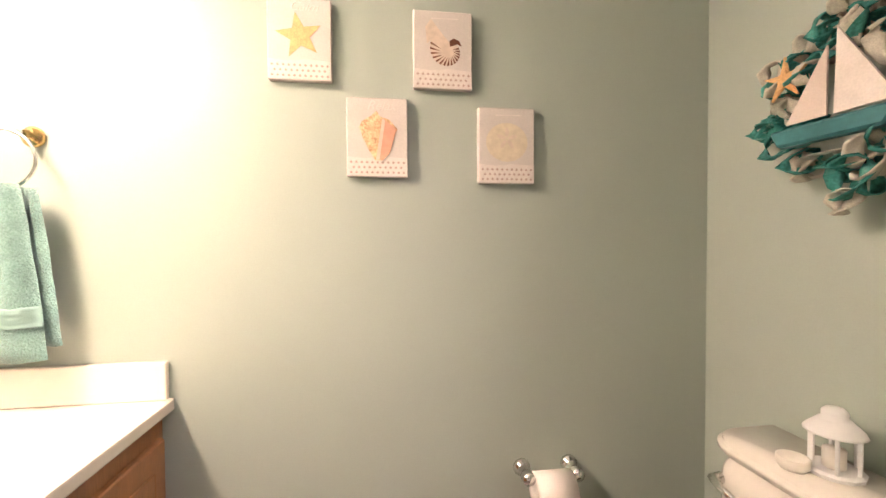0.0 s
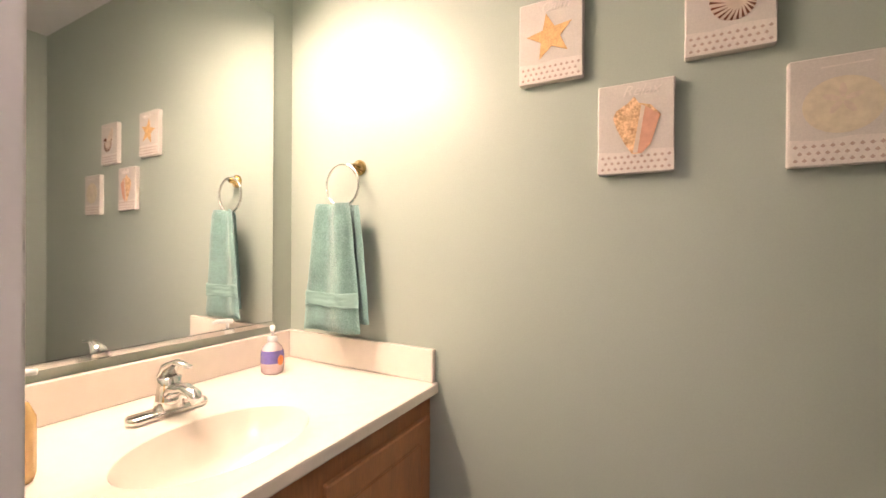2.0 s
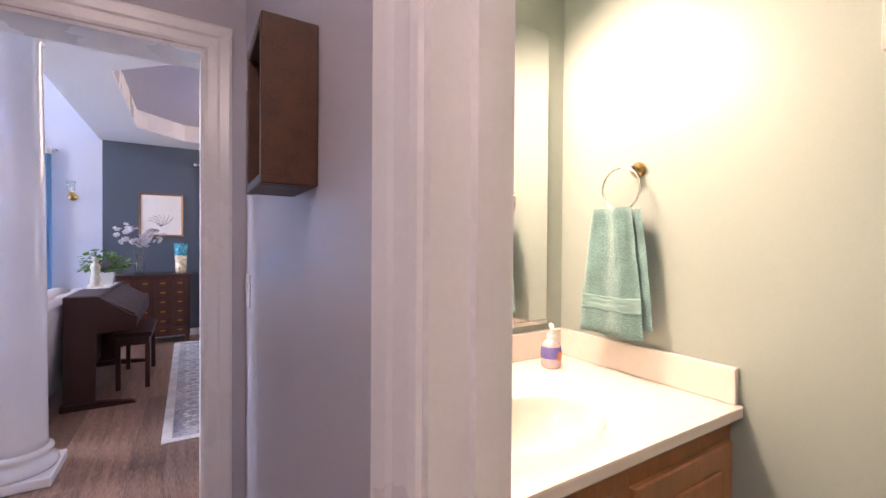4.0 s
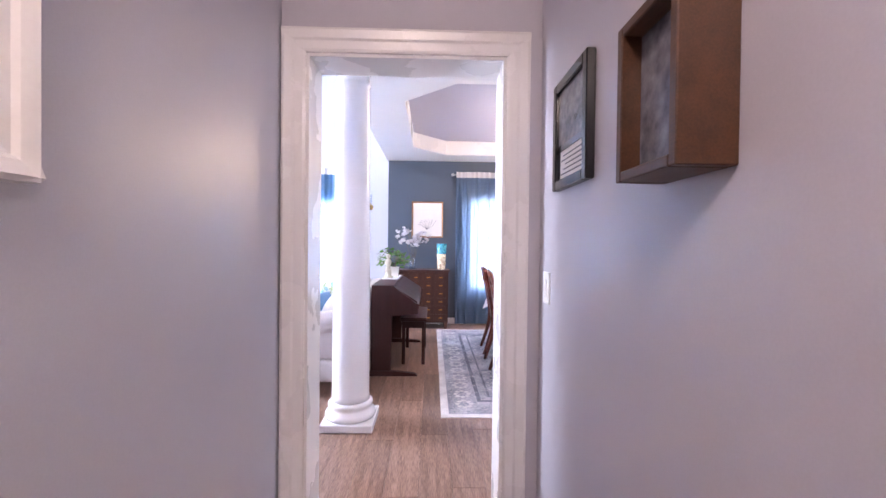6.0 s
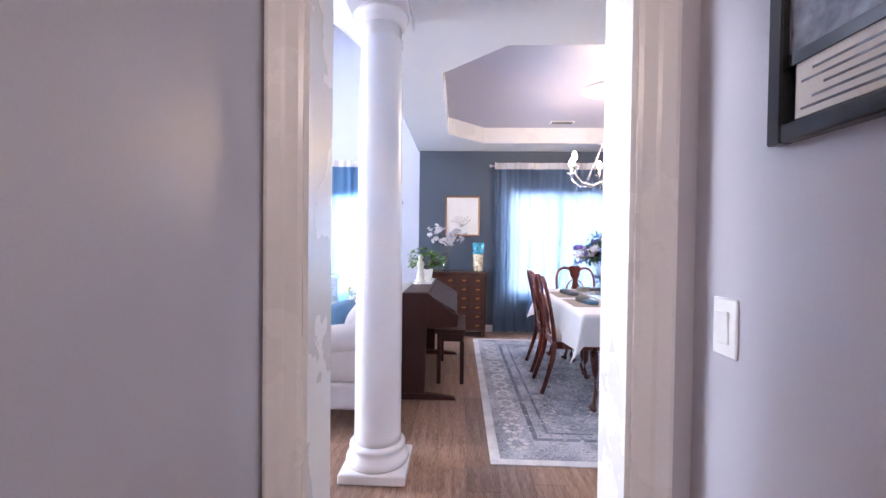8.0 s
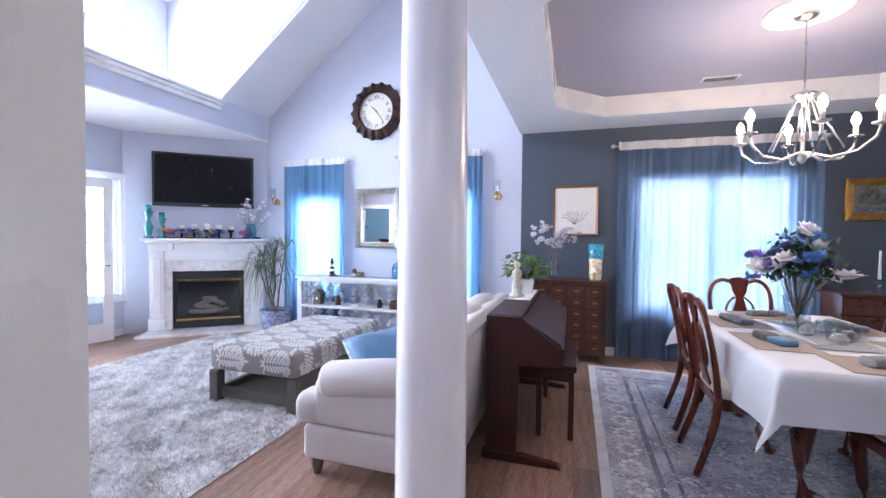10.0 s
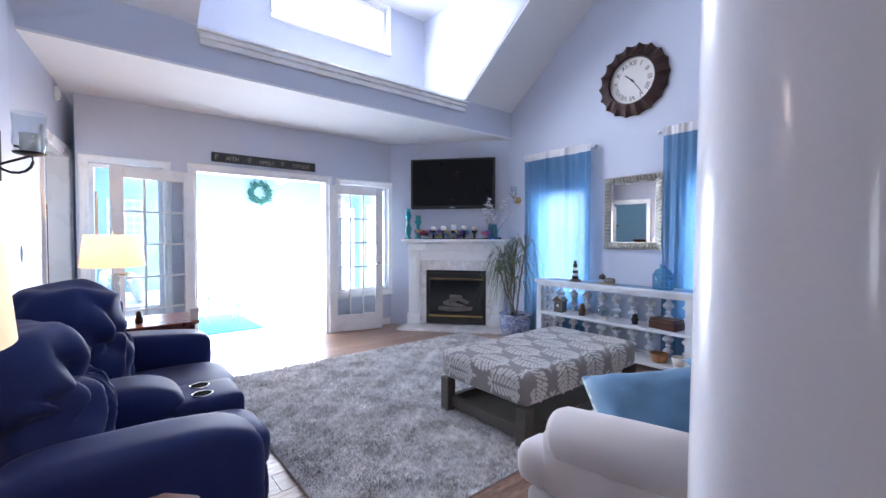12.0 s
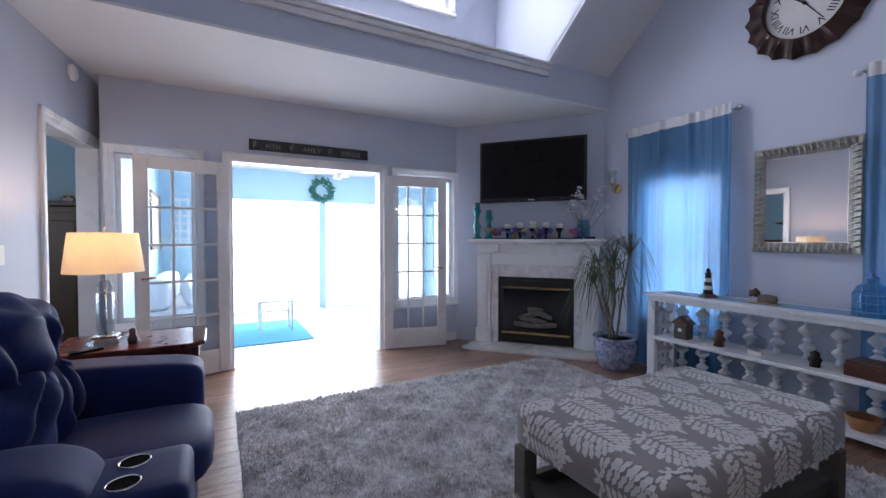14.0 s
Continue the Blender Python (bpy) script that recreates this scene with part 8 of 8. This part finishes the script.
p = framed("botanical_print", pose(0.40, N - 0.001, 1.385), 0.50, 0.575, 0.022, M_OAK, M_PAPER, "pale botanical drawing in a thin gold frame")
bm = B()
for i in range(7):
    a = radians(20 + i * 22)
    add_tube(bm, [(0.24, -0.0105, 0.13), (0.24 + 0.10 * math.cos(a), -0.0105, 0.16 + 0.10 * math.sin(a)), (0.26 + 0.17 * math.cos(a + 0.4), -0.0105, 0.20 + 0.10 * math.sin(a + 0.4))], 0.0022, 4)
part("ink_drawing", bm, M_PHOTO, p, "grey ink leaf drawing")
p = framed("landscape_painting", pose(3.18, N - 0.001, 1.55), 0.575, 0.415, 0.075, M_GOLD, mat("dark_landscape", (0.035, 0.045, 0.03), 0.4, var=0.5, scale=7, fine=25, color2=(0.14, 0.15, 0.13), bump=0.0), "dark landscape painting in an ornate gilt frame")
part("painted_water", box(0.10, 0.47, -0.0102, -0.0095, 0.09, 0.13), M_PHOTO, p)
sb = thing("sideboard", pose(0, 0, 0), "dark mahogany sideboard against the blue wall", "sideboard")
part("body", box(2.98, 4.02, 6.50, 6.92, 0.14, 0.845, 0.003), M_MAHOG, sb)
part("top", box(2.95, 4.05, 6.47, 6.925, 0.8455, 0.87, 0.005, 2), M_MAHOG, sb)
for x in (3.0, 3.95):
    for y in (6.51, 6.86):
        part("leg", box(x, x + 0.05, y, y + 0.05, 0, 0.1395, 0.005), M_MAHOG, sb)
for i in range(3):
    d = part("door", box(3.0 + i * 0.335, 3.32 + i * 0.335, 6.485, 6.4995, 0.17, 0.66, 0.004), M_MAHOG, sb)
    part("handle", lathe([(0.008, 0), (0.014, 0.015), (0, 0.02)], 10, pose(3.16 + i * 0.335, 6.4845, 0.56, 90)), M_BRASS, d, "", True)
    part("drawer", box(3.0 + i * 0.335, 3.32 + i * 0.335, 6.485, 6.4995, 0.68, 0.82, 0.004), M_MAHOG, sb)
cn = thing("crystal_candelabra", pose(3.48, 6.70, 0.8705), "crystal candelabra with three white tapers", "candelabra")
for x, b, h in ((-0.13, 0.13, 0.26), (0.0, 0.20, 0.30), (0.13, 0.13, 0.26)):
    part("crystal_stem", lathe([(0.05, 0), (0.045, 0.015), (0.016, 0.03), (0.03, b * 0.5), (0.014, b * 0.75), (0.04, b * 0.95), (0.03, b)], 14, pose(x, 0, 0)), M_CLEAR, cn, "", True)
    part("taper", lathe([(0.012, b + 0.0005), (0.009, b + h), (0, b + h + 0.005)], 10, pose(x, 0, 0)), M_WAX, cn, "white taper candle", True)
p = framed("framed_photo", pose(3.72, 6.66, 0.8705, -12), 0.22, 0.16, 0.02, M_GOLD, M_PHOTO, "small brass framed photo on the sideboard")
# digital piano and bench
pn = thing("digital_piano", pose(0, 0, 0), "dark rosewood digital piano with closed sloping lid", "piano")
PX0, PX1, PY0, PY1 = 0.15, 0.60, 4.28, 5.72
side = [(PX0, 0.05), (PX0 + 0.19, 0.05), (PX0 + 0.20, 0.58), (PX1, 0.60), (PX1 + 0.01, 0.70), (PX1 - 0.03, 0.715), (PX0 + 0.24, 0.85), (PX0 + 0.21, 0.875), (PX0, 0.875)]
part("side_panel", prism(side, PY0, PY0 + 0.03, "y", 0.003), M_PIANO, pn)
part("side_panel", prism(side, PY1 - 0.03, PY1, "y", 0.003), M_PIANO, pn)
part("top", box(PX0, PX0 + 0.21, PY0 + 0.0305, PY1 - 0.0305, 0.855, 0.878, 0.003), M_PIANO, pn)
part("lid", prism([(PX0 + 0.215, 0.862), (PX1 - 0.01, 0.722), (PX1 - 0.01, 0.705), (PX0 + 0.215, 0.845)], PY0 + 0.031, PY1 - 0.031, "y", 0.002), M_PIANO, pn, "closed sloping key lid")
part("key_slip", box(PX1 - 0.03, PX1 - 0.005, PY0 + 0.0305, PY1 - 0.0305, 0.605, 0.70, 0.003), M_PIANO, pn)
part("key_bed", box(PX0 + 0.02, PX1 - 0.031, PY0 + 0.0305, PY1 - 0.0305, 0.60, 0.64), M_PIANO, pn)
part("back_panel", box(PX0 + 0.01, PX0 + 0.03, PY0 + 0.0305, PY1 - 0.0305, 0.10, 0.85), M_PIANO, pn)
for y in (PY0, PY1 - 0.05):
    part("foot", prism([(PX0 - 0.02, 0), (PX1 + 0.0, 0), (PX1 - 0.02, 0.025), (PX0 + 0.22, 0.0495), (PX0 - 0.02, 0.0495)], y - 0.005, y + 0.045, "y", 0.003), M_PIANO, pn)
bn = thing("piano_bench", pose(0.56, 5.05, 0), "dark wooden piano bench pushed under the keys", "bench")
part("seat", box(-0.16, 0.12, -0.40, 0.40, 0.46, 0.50, 0.008, 2), M_PIANO, bn)
part("apron", box(-0.14, 0.10, -0.38, 0.38, 0.39, 0.4595), M_PIANO, bn)
for x in (-0.14, 0.07):
    for y in (-0.38, 0.34):
        part("leg", box(x, x + 0.035, y, y + 0.04, 0, 0.3895, 0.003), M_PIANO, bn)
pv = thing("ivy_plant", pose(0.27, 5.40, 0.8785), "green trailing ivy in a white square pot on the piano", "plant")
part("pot", lathe([(0.065, 0), (0.085, 0.11), (0.09, 0.12), (0.078, 0.12), (0.06, 0.02), (0, 0.02)], 4, pose(0, 0, 0, 0, 0, 45)), M_CHINA, pv)
random.seed(61)
bm = B()
stv = B()
for i in range(22):
    a = random.uniform(0, 6.28)
    L = random.uniform(0.10, 0.30)
    up = random.uniform(0.05, 0.22)
    pts = [Vector((0, 0, 0.10)), Vector((math.cos(a) * L * 0.5, math.sin(a) * L * 0.6, 0.12 + up)), Vector((math.cos(a) * L, math.sin(a) * L * 1.1, 0.12 + up * random.uniform(0.1, 0.9)))]
    add_tube(stv, pts, 0.0025, 4)
    for k in range(9):
        t = random.uniform(0.3, 1.0)
        p = pts[0].lerp(pts[1], min(1, t * 2)) if t < 0.5 else pts[1].lerp(pts[2], t * 2 - 1)
        p = p + Vector((random.gauss(0, .02), random.gauss(0, .02), random.gauss(0, .015)))
        d = Vector((random.gauss(0, 1), random.gauss(0, 1), random.gauss(-0.2, 0.5))).normalized()
        s_ = d.cross(Vector((0, 0, 1))).normalized()
        r = random.uniform(0.026, 0.046)
        bm.faces.new([bm.verts.new(q) for q in (p, p + d * r * 0.3 + s_ * r * 0.7, p + d * r * 0.9 + s_ * r * 0.4, p + d * r * 1.5, p + d * r * 0.9 - s_ * r * 0.4, p + d * r * 0.3 - s_ * r * 0.7)])
part("vines", stv, M_STEM, pv)
part("leaves", bm, M_LEAF, pv, "heart-shaped green leaves")
fg = thing("angel_statuette", pose(0.22, 5.12, 0.8796) @ Matrix.Scale(1.2, 4), "pale resin statuette on the piano", "statuette")
part("statuette", lathe([(0.05, 0), (0.052, 0.015), (0.03, 0.025), (0.034, 0.06), (0.022, 0.10), (0.026, 0.13), (0.034, 0.155), (0.028, 0.175), (0.012, 0.19), (0.022, 0.205), (0.022, 0.225), (0.0, 0.24)], 16), M_BURLAP, fg, "", True)
nt = thing("doily", pose(0.25, 5.32, 0.8782), "white lace runner on the piano top", "runner")
part("lace", box(-0.09, 0.09, -0.35, 0.30, 0, 0.0012), M_LINEN, nt)

# ---- sunroom beyond the french doors ----
sr = thing("sunroom_rug", pose(-6.75, 3.62, -0.004), "turquoise wave patterned sunroom rug", "rug")
part("rug", box(-0.75, 0.75, -0.58, 0.58, 0.0005, 0.012, 0.002), mat("turquoise_rug", (0.03, 0.33, 0.48), 0.9, var=0.12, scale=8, fine=90), sr)
bm = B()
for i in range(12):
    x = -0.69 + i * 0.125
    for k in range(14):
        y0, y1 = -0.57 + k * 0.0814, -0.57 + (k + 1) * 0.0814
        w0, w1 = 0.025 * math.sin(k * 1.6), 0.025 * math.sin((k + 1) * 1.6)
        bm.faces.new([bm.verts.new(q) for q in ((x + w0, y0, 0.013), (x + w0 + 0.04, y0, 0.013), (x + w1 + 0.04, y1, 0.013), (x + w1, y1, 0.013))])
part("wave_lines", bm, mat("dark_turquoise_wave", (0.01, 0.20, 0.36), 0.9, var=0.1), sr)
st_ = thing("side_stool", pose(-6.85, 3.82, 0.0085), "white low side table in the sunroom", "side table")
part("tabletop", box(-0.20, 0.20, -0.25, 0.25, 0.40, 0.43, 0.005), M_TRIM, st_)
for x in (-0.17, 0.14):
    for y in (-0.22, 0.19):
        part("leg", box(x, x + 0.03, y, y + 0.03, 0, 0.3995), M_TRIM, st_)
ws = thing("sunroom_sofa", pose(-7.3, 2.80, 0, 0, 0, 90), "white slipcovered sunroom sofa with pillows", "sofa")
part("base", cushion(-0.45, 0.45, -0.85, 0.85, 0.0, 0.42, 0.05, 0.01, 4), M_LINEN, ws, "", True)
part("back", cushion(-0.45, -0.22, -0.85, 0.85, 0.425, 0.80, 0.06, 0.02, 4), M_LINEN, ws, "", True)
for x, m_ in ((-0.5, M_LEAF), (0.0, M_SAND), (0.5, M_LINEN)):
    p = thing("sofa_pillow", pose(-7.3 + x, 2.76, 0.60, -15, 0, 180), "patterned pillow on the sunroom sofa", "pillow", "sunroom pillows")
    part("cover", pillow(0.40, 0.36, 0.15, 10, int(x * 10)), m_, p, "", True)
framed("sunroom_picture", pose(-7.15, 2.322, 1.15, 0, 0, 180), 0.95, 0.80, 0.05, M_OAK, M_PAPER, "orange wood framed picture on the aqua wall")
lp = thing("lattice_panel", pose(-8.398, 2.70, 1.15, 0, 0, 90), "white fretwork lattice wall panel", "wall art")
part("lattice_frame", wall("y", -0.02, 0, -0.25, 0.25, 0, 0.8, [(-0.22 + 0.115 * i, -0.22 + 0.115 * i + 0.085, 0.04 + 0.125 * j, 0.04 + 0.125 * j + 0.095) for i in range(4) for j in range(6)]), M_TRIM, lp)
wq = thing("green_wreath", pose(-8.375, 4.82, 2.20), "round green wreath on the sunroom wall", "wreath")
random.seed(71)
bm = B()
for i in range(360):
    a = random.uniform(0, 6.28)
    r = random.gauss(0.17, 0.03)
    p = Vector((random.uniform(-0.01, 0.06), r * math.cos(a), r * math.sin(a)))
    d = Vector((random.gauss(0, .5), -math.sin(a) + random.gauss(0, .7), math.cos(a) + random.gauss(0, .7))).normalized()
    s_ = d.cross(Vector((1, 0, 0))).normalized() * 0.012
    bm.faces.new([bm.verts.new(q) for q in (p, p + d * 0.03 + s_, p + d * 0.07, p + d * 0.03 - s_)])
part("leaves", bm, mat("teal_green_leaf", (0.03, 0.16, 0.12), 0.6, var=0.3), wq)
fn = thing("ceiling_fan", pose(-6.9, 4.75, 2.5), "white sunroom ceiling fan", "ceiling fan")
part("motor", lathe([(0.03, -0.0005), (0.03, -0.10), (0.10, -0.12), (0.10, -0.20), (0.05, -0.22), (0.08, -0.26), (0.0, -0.30)], 20), M_TRIM, fn, "", True)
for i in range(5):
    part("blade", box(0.11, 0.60, -0.06, 0.06, -0.165, -0.158, 0.002), M_TRIM, fn, m=pose(0, 0, 0, 0, 0, 72 * i + 10))
# bedroom seen through the doorway
M_ARMOIRE = mat("brown_armoire_wood", (0.075, 0.045, 0.024), 0.4, var=0.3, scale=4, fine=40, stretch=(4, 4, 0.6))
ar = thing("armoire", pose(-6.2, 1.35, 0, 0, 0, 90), "brown wooden armoire in the dim bedroom", "armoire")
part("body", box(-0.6, 0.6, -0.28, 0.28, 0.0, 1.62, 0.006), M_ARMOIRE, ar)
for s_ in (-1, 1):
    d = part("door", box(0.02 if s_ > 0 else -0.57, 0.57 if s_ > 0 else -0.02, -0.30, -0.2805, 0.08, 1.56, 0.004), M_ARMOIRE, ar)
    part("panel", box(0.09 if s_ > 0 else -0.50, 0.50 if s_ > 0 else -0.09, -0.308, -0.3005, 0.16, 1.48, 0.005), M_ARMOIRE, d)
part("cornice", box(-0.63, 0.63, -0.33, 0.30, 1.6205, 1.67, 0.008), M_ARMOIRE, ar)
o = thing("trinket_box", pose(-6.1, 1.76, 1.6705), "small dark trinket box on the armoire", "box")
part("case", box(-0.05, 0.05, -0.05, 0.05, 0, 0.05, 0.004), M_BLACK, o)
part("lid", lathe([(0.045, 0.0505), (0.04, 0.07), (0.012, 0.08), (0.0, 0.095)], 14), M_BRASS, o, "", True)
hb = thing("headboard", pose(-4.9, 0.06, 0), "reddish brown carved wooden headboard by the bedroom wall", "headboard")
part("panel", box(-0.85, 0.85, 0, 0.05, 0.0, 1.22, 0.006), M_CHERRY, hb)
part("cap", box(-0.90, 0.90, -0.012, 0.07, 1.2205, 1.28, 0.012, 2), M_CHERRY, hb)
for i in range(4):
    part("carved_panel", box(-0.80 + i * 0.41, -0.43 + i * 0.41, 0.0505, 0.066, 0.75, 1.15, 0.008), M_OAK, hb)
wsf = thing("wall_shelf", pose(-4.9, 0.051, 1.62), "dark wooden shelf on the aqua bedroom wall", "shelf")
part("board", box(-0.5, 0.5, 0, 0.16, 0, 0.035, 0.004), M_DARKWOOD, wsf)
for x in (-0.4, 0.4):
    part("bracket", prism([(0.0, -0.001), (0.12, -0.001), (0.0, -0.12)], x - 0.012, x + 0.012, "x"), M_DARKWOOD, wsf)

# ---- planks of the wood floor ----
random.seed(5)
floor_ob = bpy.data.objects["floor"]
PW, PL = 0.18, 1.3
plank_mesh = {}


def plank(x0, x1, y0, y1, parent):
    key = (round(x1 - x0, 3), round(y1 - y0, 3))
    if key not in plank_mesh:
        plank_mesh[key] = mesh_of("plank", box(0.0007, key[0] - 0.0007, 0.0007, key[1] - 0.0007, -0.012, 0.0, 0.0012), M_PLANK)
    o = new("plank", plank_mesh[key])
    o.parent = parent
    o.location = (x0, y0, 0)


def lay(x0, x1, y0, y1, parent):
    k, x = 0, x0
    while x < x1 - 0.01:
        xe = min(x + PW, x1)
        y = y0 - (k * 0.47 % 1) * PL
        while y < y1 - 0.01:
            a, b = max(y, y0), min(y + PL, y1)
            if b - a > 0.02:
                plank(x, xe, a, b, parent)
            y += PL
        x, k = xe, k + 1


lay(W, 3.4, SL - 0.16, N, floor_ob)
lay(HL, HR, -1.5, SL - 0.161, bpy.data.objects["floor_hall"])
